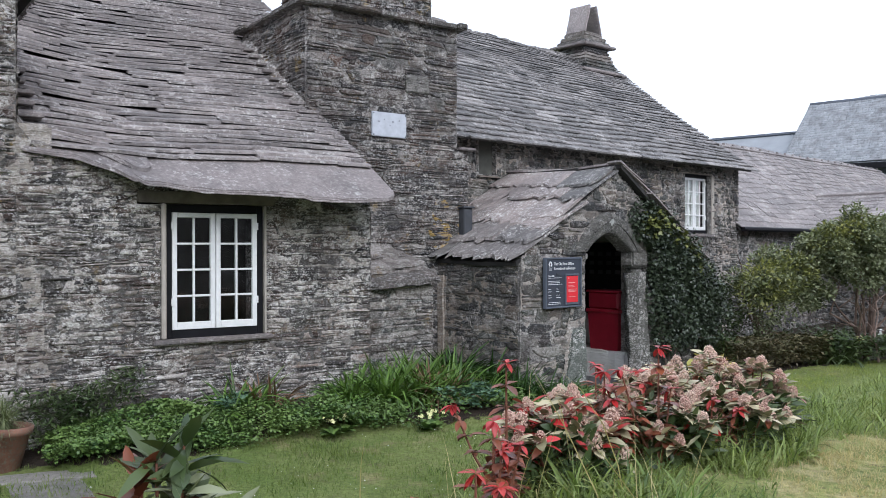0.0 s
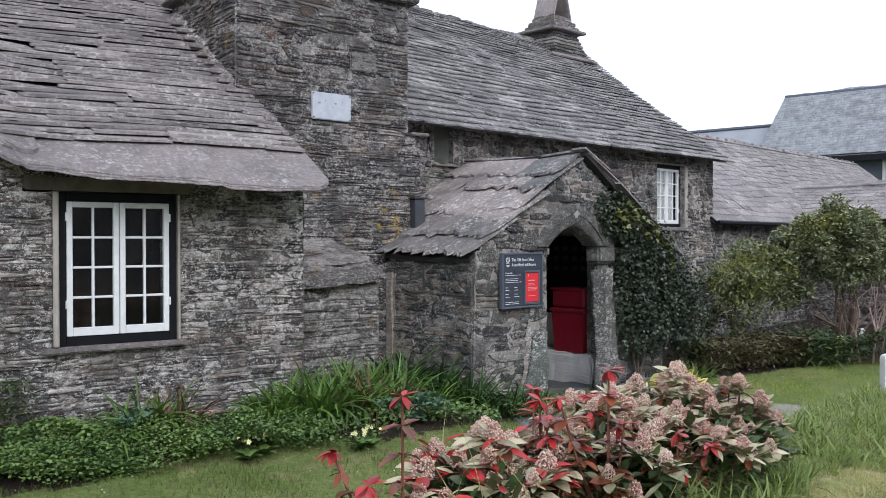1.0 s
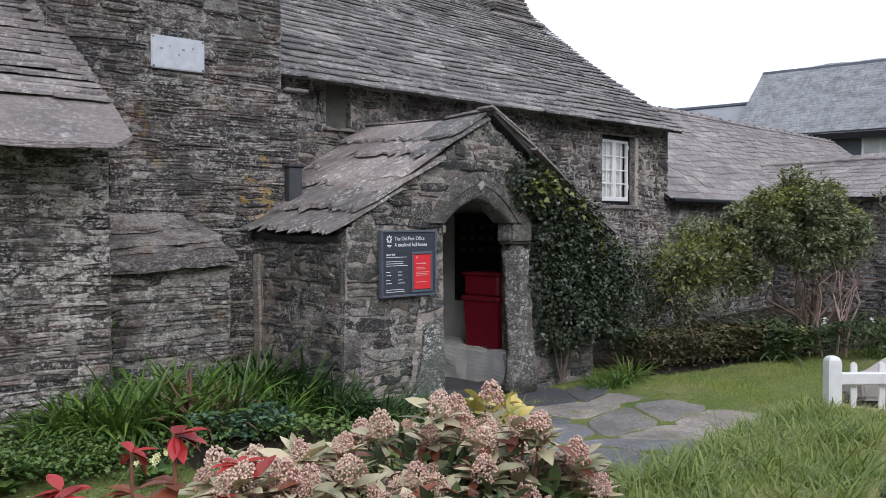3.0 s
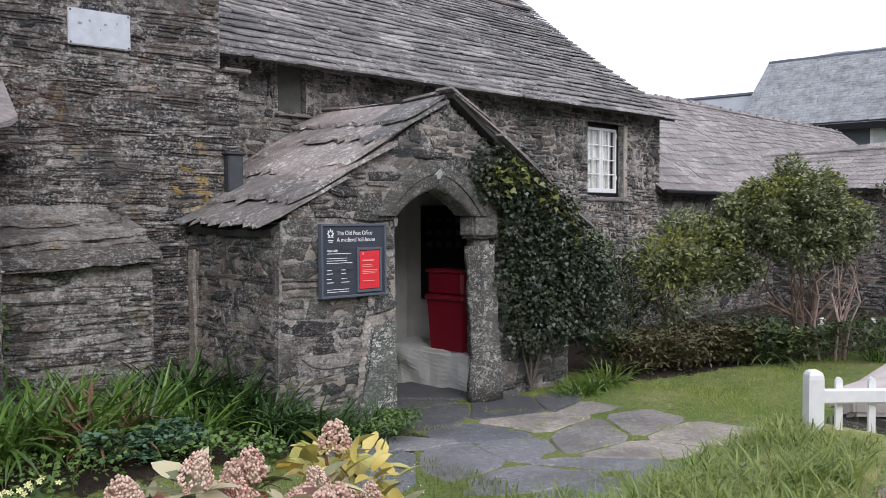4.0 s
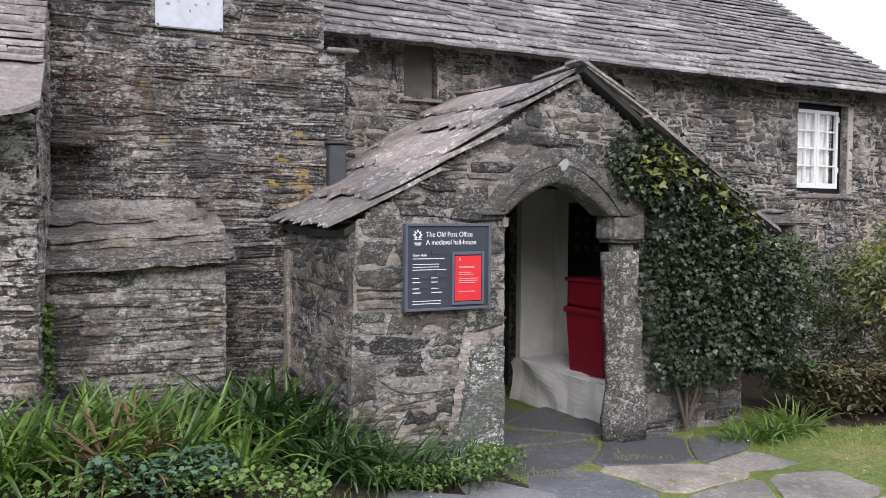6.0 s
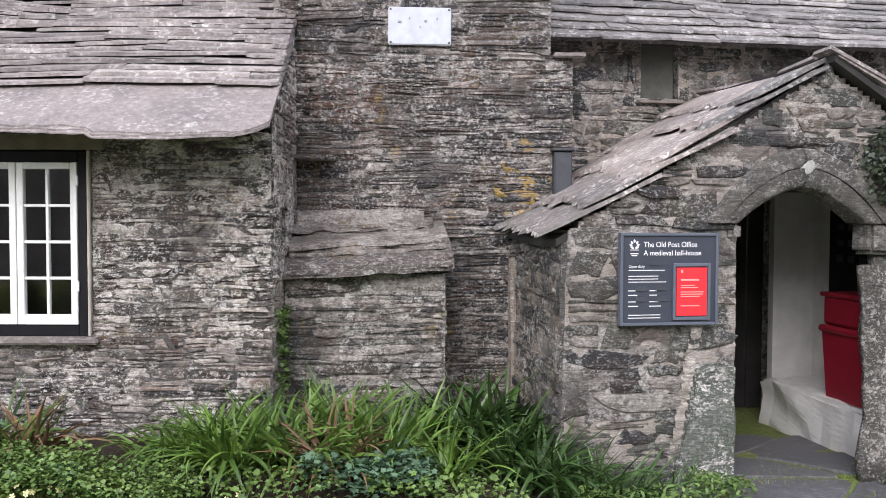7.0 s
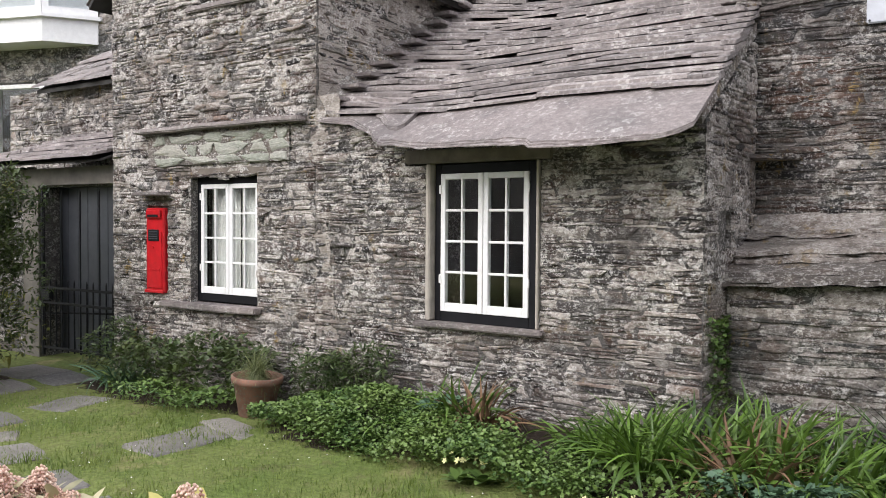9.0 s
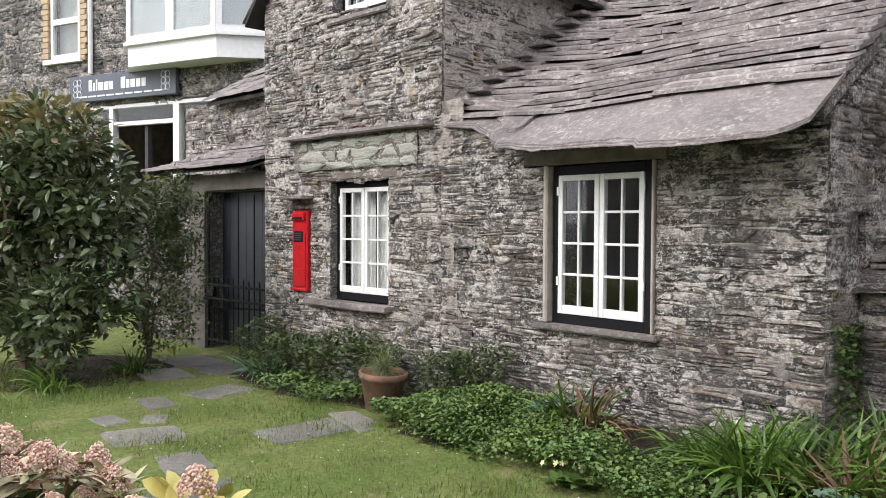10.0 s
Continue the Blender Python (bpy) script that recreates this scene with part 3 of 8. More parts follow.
# ---- walls ----
def wall(name, m, spans, z0, z1, size, mats, depth=0.5, seed=1, near=(2.5, -5.8, 1.5), label="", limit=300, lime=None, cover=0.45, **more):
    body = wall_body(spans, z0, z1, depth).mesh(name, MORTAR)
    ob = new(name, body)
    ob.matrix_basis = m
    tagged(ob, label, "wall", kind="structure")
    places = stone_places(Matrix.Identity(4), spans, z0, z1, size, seed, **more)
    local = m.inverted() @ Vector(near)
    pieces("stone", STONES, places, mats[0], mats[1], ob, local[:], limit, "stone_courses", "coursed slate rubble")
    if lime:
        part("pointing", pointing(spans, z0, z1, seed, cover), lime, ob, "lime pointing smeared over the joints", smooth=True)
    return ob


def lead_z(x):
    """Height of the low roof over the line of the front wall."""
    return float(np.interp(x, [-1.75, -1.2, -0.75, 0.7, 1.8], [2.62, 2.58, 2.53, 2.58, 2.56]))


W1 = (-0.482, 0.476, 0.932, 2.195)
W3 = (-3.46, -2.50, 0.92, 2.17)
WU = (-3.42, -2.55, 3.86, 4.75)


def wing_front(z):
    a, b = -4.75, -1.75
    if z > 4.2:
        a, b = a + (z - 4.2) * 1.05, b - (z - 4.2) * 1.05
    s = [(a, b)] if b - a > 0.05 else []
    if W3[2] - 0.07 < z < W3[3]:
        s = minus(s, [(W3[0], W3[1])])
    if 0.96 < z < 1.88:
        s = minus(s, [(-4.135, -3.82)])
    if WU[2] < z < WU[3]:
        s = minus(s, [(WU[0], WU[1])])
    if 2.62 < z < 2.68:
        s = minus(s, [(-4.25, -1.84)])
    return s


def range_front(z):
    s = [(-1.75, 1.72 if z < 2.36 else 1.72 - (z - 2.36) * 4)]
    if z > 2.5:
        s = [(-1.75, -0.75 - (z - 2.5) * 9)]
    if W1[2] - 0.05 < z < W1[3]:
        s = minus(s, [(W1[0] - 0.05, W1[1] + 0.03)])
    if 2.2 < z < 2.32:
        s = minus(s, [(-0.75, 0.6)])
    return [q for q in s if q[1] > q[0] + 0.03]


THIN, FINE, MID, BIG = (0.018, 0.085, 0.07, 0.40), (0.018, 0.08, 0.1, 0.6), (0.05, 0.12, 0.12, 0.42), (0.05, 0.13, 0.2, 0.8)
FRONT = flat((0, 0), 0)
wing_wall = wall("wall_wing", FRONT, wing_front, -0.1, 5.7, (0.022, 0.095, 0.08, 0.42), STONE_WING, lime=LIME_OLD, cover=0.50, seed=11, near=(-2.6, -0.5, 1.4), label="warm grey slate rubble wall with ochre lichen")
range_wall = wall("wall_range", FRONT, range_front, -0.1, 2.58, THIN, STONE_WARM, lime=LIME_OLD, cover=0.38, seed=12, near=(0.8, -0.5, 1.4), label="coursed slate rubble wall around a casement window", proud=(0.004, 0.018))
SIDE = pose(1.726, 0.0, 0, 0, 0, 90)
wall("wall_range_side", SIDE, lambda z: minus([(0.0, 1.24)], [(0.29, 0.60)] if 1.52 < z < 1.85 else []) if z < 2.40 else [((z - 2.40) / 0.6, 1.24)], -0.1, 3.1, THIN, STONE_WARM, lime=LIME_OLD, cover=0.62, depth=0.4, seed=13, near=(1.8, 0, 1.5), label="side of the slate rubble wall", limit=120)
WSIDE = pose(-1.742, 0.01, 0, 0, 0, 90)
wall("wall_wing_side", WSIDE, lambda z: [(0.0, 5.0)], 2.5, 4.3, THIN, STONE_WING, lime=LIME_PALE, cover=0.85, depth=0.4, seed=14, near=(-1.7, 0.6, 3), label="side wall above the low roof", limit=200)


STACK = flat((1.6, 1.27), 0)
stack = wall("wall_stack", STACK, lambda z: [(0.0, 2.45)], -0.1, 3.12, FINE, STONE_COLD, lime=LIME_DARK, cover=0.16, depth=1.9, seed=15, near=(2.6, 1, 2.4), label="dark slate chimney breast with pale lichen", proud=(0.003, 0.018), wave=0.014)
wall("wall_stack_upper", STACK, lambda z: [(0.0, 2.26)], 3.12, 4.72, (0.035, 0.16, 0.16, 0.75), STONE_UPPER, lime=LIME_DARK, cover=0.2, depth=1.9, seed=115, near=(2.6, 1, 3.6), label="upper chimney breast of large dark slate blocks", proud=(0.004, 0.024), wave=0.012, gap=0.008, split=0.5)
STACK_L = pose(1.594, 3.17, 0, 0, 0, -90)
wall("wall_stack_left", STACK_L, lambda z: [(0.0, 1.9)], 2.6, 4.72, FINE, STONE_COLD, depth=0.3, seed=16, near=(1.6, 1.3, 4), label="left flank of the chimney breast", limit=150)
wall("wall_stack_top", flat((1.95, 1.36), 0), lambda z: [(0.0, 1.55)], 4.78, 6.4, FINE, STONE_COLD, depth=1.3, seed=17, near=(2.5, 1, 4.8), label="upper chimney stack of dark slate", limit=120)
wall("wall_stack_top_left", pose(1.944, 2.66, 0, 0, 0, -90), lambda z: [(0.0, 1.3)], 4.78, 6.4, FINE, STONE_COLD, depth=0.3, seed=18, near=(2, 1.3, 4.8), label="flank of the upper chimney stack", limit=60)

BUTT = flat((1.74, 0.5), 2)
wall("wall_buttress", BUTT, lambda z: [(0.0, 1.2)], -0.1, 1.32, (0.03, 0.13, 0.2, 0.85), STONE_BUTT, lime=LIME_OLD, cover=0.26, depth=0.8, seed=19, near=(2.3, 0.4, 1), label="stone buttress of long slate blocks", proud=(0.006, 0.03))
wall("wall_buttress_side", pose(2.946, 0.545, 0, 0, 0, 92), lambda z: [(0.0, 0.75)], -0.1, 1.32, (0.05, 0.12, 0.2, 0.5), STONE_BUTT, depth=0.3, seed=20, near=(3, 0.5, 1), label="side of the stone buttress", limit=60)

HALL = flat((4.0, 1.95), 6.05)
SLOT = (0.85, 1.22, 2.86, 3.40)
W2 = (6.46, 7.42, 2.03, 3.22)
LOWWIN = (5.85, 6.5, 0.2, 1.62)


def hall_front(z):
    s = [(-0.1, 8.5)]
    if SLOT[2] < z < SLOT[3]:
        s = minus(s, [SLOT[:2]])
    if W2[2] < z < W2[3]:
        s = minus(s, [W2[:2]])
    if LOWWIN[2] < z < LOWWIN[3]:
        s = minus(s, [LOWWIN[:2]])
    if -0.3 < z < 1.95:
        s = minus(s, [(1.0, 2.3)])
    return s


hall_wall = wall("wall_hall", HALL, hall_front, -0.3, 3.42, (0.045, 0.16, 0.08, 0.4), STONE_BLOCK, lime=LIME_TAN, cover=0.40, seed=21, near=(5, 1.5, 2.8), label="slate rubble wall of the hall under the eaves", gap=0.016, proud=(0.008, 0.026), wave=0.025)
wall("wall_hall_gable", HALL @ pose(8.506, 0.0, 0, 0, 0, 90), lambda z: [(0.0, 7.0)] if z < 3.4 else [((z - 3.4) * 1.33, 7 - (z - 3.4) * 1.33)], -0.3, 5.9, (0.06, 0.15, 0.1, 0.4), STONE_BLOCK, seed=22, near=(12, 2.5, 3), label="gable end of the hall", limit=60)

PORCH = flat((3.75, -0.175), 6.05)
AL, AR, SPRING, TOP = 1.21, 2.17, 1.72, 1.97


AC = (AL + AR) / 2


def porch_front(z):
    a, b = -0.055 + 0.03 * max(z, 0), 3.75
    if z > 1.64:
        a = max(a, 0.0 + (z - 1.66) / 0.60)
        b = min(b, 3.75 - (z - 1.62) / 0.635)
    s = [(a, b)] if b - a > 0.05 else []
    if z < SPRING:
        s = minus(s, [(AL - (0.36 if z < 0.74 else 0.0), AR + 0.40)])
    elif z < TOP + 0.30:
        t = min((z - SPRING) / (TOP + 0.30 - SPRING), 1.0)
        half = (AR - AL) / 2 * 1.0 + 0.24
        half *= max(0.0, 1 - t) ** 0.66
        s = minus(s, [(AC - half - 0.0, AC + half + 0.08 * (1 - t))])
    return s


porch_wall = wall("wall_porch", PORCH, porch_front, -0.25, 2.86, (0.07, 0.19, 0.2, 0.7), STONE_BLOCK, lime=LIME_PORCH, cover=0.40, split=0.3, depth=0.42, seed=23, near=(4.4, -0.5, 1.3), label="porch gable wall of grey-brown slate blocks", gap=0.014, proud=(0.008, 0.030), wave=0.02)
wall("wall_porch_left", PORCH @ pose(-0.05, 2.1, 0, 0, 0, -90), lambda z: [(0.0, 2.08)], -0.25, 1.60, (0.045, 0.17, 0.12, 0.42), STONE_BLOCK, lime=LIME_TAN, cover=0.40, depth=0.3, seed=24, near=(3.7, 0, 1), label="side wall of the porch", gap=0.022, limit=200)
wall("wall_porch_right", PORCH @ pose(3.756, 0.0, 0, 0, 0, 90), lambda z: [(0.0, 2.3)], -0.25, 1.62, MID, STONE_BLOCK, depth=0.3, seed=25, near=(7.5, 0, 1), label="side wall of the porch behind ivy", gap=0.01, limit=40)

# dressed arch: two curved stones each side, jambs and imposts
def ring(t0, t1, n=9):
    """Outline of a stretch of the arch, from angle t0 to t1 in degrees (180 is the left springing)."""
    def at(a, grow, rise):
        f = math.cos(radians(a))
        half = (AR - AL) / 2 + grow
        return (AC + half * f, SPRING + (TOP - SPRING + rise) * (1 - abs(f) ** (1.7 if grow == 0 else 2.0)))
    inner = [at(t0 + (t1 - t0) * i / n, 0.0, 0.0) for i in range(n + 1)]
    outer = [at(t1 + (t0 - t1) * i / n, 0.24, 0.28) for i in range(n + 1)]
    return inner + outer


arch = thing("stone_arch", "lichened dressed stone arch of the porch entrance", "arch", PORCH, kind="structure")
for t0, t1 in ((180, 90.15), (89.85, 0)):
    outline = ring(t0, t1, 14)
    n = len(outline)
    mid = [((outline[i][0] + outline[n - 1 - i][0]) / 2, (outline[i][1] + outline[n - 1 - i][1]) / 2) for i in range(n)]
    geo = Geo()
    for y, f in ((0.18, 0.0), (-0.03, 0.0), (-0.055, 0.12), (-0.068, 0.4), (-0.07, 0.98)):
        geo.v += [(x + (mx - x) * f, y + 0.006 * math.sin(9 * x + 5 * z), z + (mz - z) * f) for (x, z), (mx, mz) in zip(outline, mid)]
    geo.f = [(k * n + i, k * n + (i + 1) % n, (k + 1) * n + (i + 1) % n, (k + 1) * n + i) for k in range(4) for i in range(n)]
    part("arch_stone", geo, DRESSED, arch, smooth=True)
geo = Geo().lathe([(0.055, 0.0), (0.05, 0.006), (0.02, 0.009)], 11, pose(AC + 0.02, -0.062, TOP + 0.13, 90))
geo.v = [(x + 0.012 * math.sin(31 * z + 9 * x), y, z + 0.015 * math.sin(37 * x)) for x, y, z in geo.v]
part("lichen_patch", geo, LICHEN, arch, "pale round lichen on the crown of the arch")


def rough_block(lo, hi, seed, cuts=5, amp=0.015, bevel=0.03):
    """A worn block of stone with a lumpy surface."""
    bm = bmesh.new()
    bmesh.ops.create_cube(bm, size=1)
    for p in bm.verts:
        p.co = [(a + b) / 2 + c * (b - a) for a, b, c in zip(lo, hi, p.co)]
    bmesh.ops.bevel(bm, geom=bm.edges[:], offset=bevel, segments=2, affect="EDGES")
    bmesh.ops.subdivide_edges(bm, edges=[e for e in bm.edges if e.calc_length() > 0.15], cuts=cuts, use_grid_fill=True)
    for p in bm.verts:
        q = p.co * 4 + Vector((seed, seed * 2, 0))
        p.co += amp * Vector((noise.noise(q), noise.noise(q + Vector((9, 0, 0))), noise.noise(q + Vector((0, 9, 0)))))
    bm.verts.index_update()
    geo = Geo().add([p.co[:] for p in bm.verts], [[p.index for p in f.verts] for f in bm.faces])
    bm.free()
    return geo


part("impost", rough_block((AR + 0.03, -0.05, 1.50), (AR + 0.40, 0.17, 1.74), 1), DRESSED, arch)
geo = rough_block((AR + 0.04, -0.07, -0.22), (AR + 0.40, 0.17, 1.50), 2, 9, 0.035, 0.085)
geo.v = [(x + 0.03 * math.sin(2.2 * z + 0.4) + 0.05 * (1 - soft(0.0, 0.7, z)) * (x - AR - 0.2) / 0.2, y - 0.05 * (1 - soft(0.1, 0.75, z)), z) for x, y, z in geo.v]
part("jamb", geo, JAMB_PALE, arch, "lichened jamb stone bulging at its foot", smooth=True)
geo = rough_block((AL - 0.33, -0.05, -0.25), (AL + 0.0, 0.17, 0.74), 4, 7, 0.03, 0.03)
geo.v = [(x - 0.14 * (1 - soft(-0.2, 0.7, z)) * max(0.0, min(1.0, (AL - x) / 0.3)), y, z - 0.05 * soft(AL - 0.2, AL - 0.33, x) * (z > 0.6)) for x, y, z in geo.v]
part("jamb", geo, JAMB_FOOT, arch, "pale lichened foot of the jamb")
part("impost", rough_block((AL - 0.07, -0.045, 1.60), (AL + 0.03, 0.17, 1.73), 5), DRESSED, arch)

seam = part("lime_seam", pointing(lambda z: [(-1.98 - 0.05 * math.sin(5 * z), -1.52 + 0.05 * math.sin(3 * z))], 0.4, 2.85, 5, 0.34, 0.028), LIME_PALE, wing_wall, "pale mortar down the joint of the two walls", smooth=True)
part("lime_streak", pointing(lambda z: [(0.70 + 0.17 * z, 0.77 + 0.19 * z)], 0.0, 1.02, 6, 0.95, 0.034, 0.015), LIME_PALE, porch_wall, "pale run of lime below the board", smooth=True)

# inside the porch
part("limewash_wall", Geo().box((2.98, 0.42, -0.2), (3.1, 1.98, 2.0)), LIMEWASH, porch_wall, "limewashed inner wall")
part("limewash_wall", Geo().box((0.36, 0.42, -0.2), (0.42, 1.98, 1.85)), LIMEWASH, porch_wall, "limewashed inner wall")
part("limewash_wall", Geo().box((2.57, 1.86, -0.2), (2.98, 1.95, 2.0)), LIMEWASH, porch_wall, "limewashed inner wall")
# planks fill the dark doorway; its gloom is put into their near-black colour
inner = thing("plank_door", "plank door at the back of the porch, near-black for the unlit doorway", "door", HALL, kind="structure")
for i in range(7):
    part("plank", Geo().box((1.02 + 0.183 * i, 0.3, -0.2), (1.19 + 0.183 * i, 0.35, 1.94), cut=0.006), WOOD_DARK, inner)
bench = thing("stone_bench", "limewashed rough stone bench inside the porch", "bench", PORCH, geo=rough_block((2.46, 0.25, -0.25), (2.98, 1.86, 0.27), 7, 9, 0.05, 0.03), material=LIMEWASH)

# ---- roofs ----
def deck(name, surf, u0, u1, v0, v1, mat=WOOD_DARK, n=12, thick=0.05, label="", cat="roof"):
    geo, rows = Geo(), []
    for j in range(n + 1):
        v = v0 + (v1 - v0) * j / n
        a, b = (u0(v) if callable(u0) else u0), (u1(v) if callable(u1) else u1)
        rows.append([surf(a + (b - a) * i / n, v) for i in range(n + 1)])
    top = [p[:] for row in rows for p in row]
    low = [(p[0], p[1], p[2] - thick) for p in top]
    w = n + 1
    faces = [(j * w + i, j * w + i + 1, (j + 1) * w + i + 1, (j + 1) * w + i) for j in range(n) for i in range(n)]
    rim = list(range(w)) + [j * w + n for j in range(1, w)] + [n * w + i for i in range(n - 1, -1, -1)] + [j * w for j in range(n - 1, 0, -1)]
    geo.add(top + low, faces + [tuple(i + w * w for i in reversed(f)) for f in faces] + [(rim[i], rim[i] + w * w, rim[(i + 1) % len(rim)] + w * w, rim[(i + 1) % len(rim)]) for i in range(len(rim))])
    ob = new(name, geo.mesh(name, mat))
    return tagged(ob, label, cat, kind="structure")


def graded(v0, v1, first, last):
    rows, v = [], v0
    while v < v1:
        show = first + (last - first) * (v - v0) / (v1 - v0)
        rows.append((v, show))
        v += show
    return rows


def low_roof(u, v):
    y = 0.02 + v * 0.857
    sag = -0.05 * math.sin(min(max((u + 1.75) / 3.5, 0), 1) * math.pi) * min(1, v / 2)
    return Vector((u, y, lead_z(u) + 0.63 * y + sag))


ROOF_R = lambda v: 1.76 - 0.02 * v if v < 1.42 else 1.58 if v < 3.75 else 2.7
low = deck("roof_range", low_roof, -1.74, lambda v: 1.56 if v < 3.75 else 2.68, -0.02, 6.6, SLATE_ROOF[0], n=24, label="low sagging roof of scantle slates")
pieces("slate", SLATES, slate_places(low_roof, graded(0.02, 6.55, 0.118, 0.088), -1.74, ROOF_R, (0.45, 1.3), 0.025, 31, 2.8), SLATE_ROOF[0], SLATE_ROOF[1], low, (0.6, 0, 3), 300, "slate_rows", "weathered slates in thin rows")
part("verge_deck", Geo().add([(1.5, -0.1, lead_z(1.5) - 0.10), (1.73, -0.1, 2.46), (1.72, 1.25, 3.30), (1.5, 1.25, 3.30), (1.5, -0.1, lead_z(1.5) - 0.2), (1.73, -0.1, 2.38), (1.72, 1.25, 3.2), (1.5, 1.25, 3.2)], [(0, 1, 2, 3), (7, 6, 5, 4), (0, 4, 5, 1), (1, 5, 6, 2), (2, 6, 7, 3), (3, 7, 4, 0)]), LIME_OLD, low, "lime bedding along the verge")
back = deck("roof_range_back", lambda u, v: Vector((u, 5.67 + v, 6.10 - 0.6 * v)), -1.74, 1.56, 0, 4, label="rear slope of the low roof")


def eave_line(x):
    """How far the great slabs of the low roof reach out over the wall."""
    return float(np.interp(x, [-1.75, -1.3, -0.98, -0.8, -0.3, 0.69, 0.73, 1.25, 1.6, 1.78], [-0.03, -0.07, -0.20, -0.34, -0.46, -0.55, -0.61, -0.59, -0.54, -0.47]))


def ragged_slab(x0, x1, y1, lift, seed, thick=0.03, out=0.0, rise=0.0):
    """A great split slab lying on the slope of the low roof, its broken front edge in two or three leaves."""
    n, geo = 40, Geo()
    for leaf in range(3):
        base, m = len(geo.v), 2 * (n + 1)
        for up in (0.0, thick / 3 - 0.001):
            for i in range(n + 1):
                x = x0 + (x1 - x0) * i / n
                f = 0.028 * noise.noise((x * 2.6, seed, leaf * 0.3)) + 0.016 * noise.noise((x * 9, seed, leaf * 2.0)) + 0.008 * noise.noise((x * 31, seed, leaf * 5.0))
                f += leaf * 0.010 + leaf * 0.022 * max(0.0, noise.noise((x * 5, seed + 3, leaf)))
                f += 0.05 * max(0.0, 1 - min(x - x0, x1 - x) / 0.05)
                for y in (eave_line(x) - out + f, y1 + 0.02 * noise.noise((x * 4, seed, 9))):
                    wob = 0.008 * noise.noise((x * 3, y * 4, seed)) + 0.003 * noise.noise((x * 13, y * 17, seed))
                    geo.v.append((x, y, lead_z(x) + 0.63 * y + lift + rise * (x - x0) + leaf * thick / 3 + up + wob))
        for i in range(n):
            q = base + 2 * i
            geo.f += [(q, q + 2, q + 2 + m, q + m), (q + m, q + 2 + m, q + 3 + m, q + 1 + m), (q + 1, q + 3, q + 2, q), (q + 1 + m, q + 3 + m, q + 3, q + 1)]
        e = base + 2 * n
        geo.f += [(base + 1, base, base + m, base + 1 + m), (e, e + 1, e + 1 + m, e + m)]
    return geo


for x0, x1, y1, lift, sd, out, rise in ((-1.745, -0.80, 0.15, 0.012, 1, 0.0, 0.0), (-0.84, 1.775, 0.10, 0.02, 3, 0.0, 0.004), (-1.12, -0.66, 0.14, 0.052, 2, -0.17, 0.0)):
    part("eave_slab", ragged_slab(x0, x1, y1, lift, sd, out=out, rise=rise), SLATE_SLAB, low, "large thin slate slab at the eaves")

def hall_roof(u, v):
    y, z = -0.28 + v * 0.80, 3.33 + v * 0.60
    z += (0.26 * (1 - min(max(u / 8.6, 0), 1)) - 0.05 * math.sin(min(max(u / 8.6, 0), 1) * math.pi)) * v / 4.6
    return HALL @ Vector((u, y, z))


hall = deck("roof_hall", hall_roof, -0.15, lambda v: 8.64 - 0.28 * math.sin(v / 4.52 * math.pi), 0.07, 4.52, SLATE_GREY[0], thick=0.03, label="tall sagging slate roof of the hall")
pieces("slate", SLATES, slate_places(hall_roof, graded(-0.06, 4.45, 0.155, 0.10), -0.15, lambda v: 8.69 - 0.28 * math.sin(min(v, 4.5) / 4.5 * math.pi), (0.25, 0.75), 0.022, 32, 3.1), SLATE_GREY[0], SLATE_GREY[1], hall, (5.5, 1.5, 3.3), 300, "slate_rows", "weathered grey slates in rows")
deck("roof_hall_back", lambda u, v: HALL @ Vector((u, 3.336 + v * 0.8, 6.04 - v * 0.6)), -0.15, 8.66, 0, 4.5, label="rear slope of the hall roof")

def porch_left(u, v):
    x = -0.12 + v * 0.857
    return PORCH @ Vector((x, 2.0 - u, 1.665 + 0.60 * x + 0.016 * max(x, 0) ** 2 + 0.015 * math.sin(3 * u)))


def porch_right(u, v):
    return PORCH @ Vector((4.02 - v * 0.844, u, 1.53 + v * 0.536))


pl = deck("roof_porch_left", porch_left, 0.0, 1.99, 0.04, 2.32, label="porch roof of great overlapping slate slabs")
pieces("slate_slab", GREAT, slate_places(porch_left, [(-0.03, 0.36), (0.30, 0.46), (0.74, 0.34), (1.06, 0.50), (1.54, 0.34), (1.86, 0.26)], 0.0, 2.055, (0.6, 1.4), 0.026, 33, 3.0), SLAB_PORCH, SLAB_PORCH, pl, (4, 0, 2))
pr = deck("roof_porch_right", porch_right, -0.10, 2.05, 0, 2.55, label="porch roof of slate slabs behind ivy")
pieces("slate_slab", SLATES, slate_places(porch_right, [(-0.05, 0.42), (0.36, 0.40), (0.75, 0.42), (1.16, 0.42), (1.57, 0.40), (1.99, 0.24)], -0.14, 2.05, (0.4, 1.0), 0.026, 34), SLATE_SLAB, SLATE_SLAB, pr, (7, 0, 2))

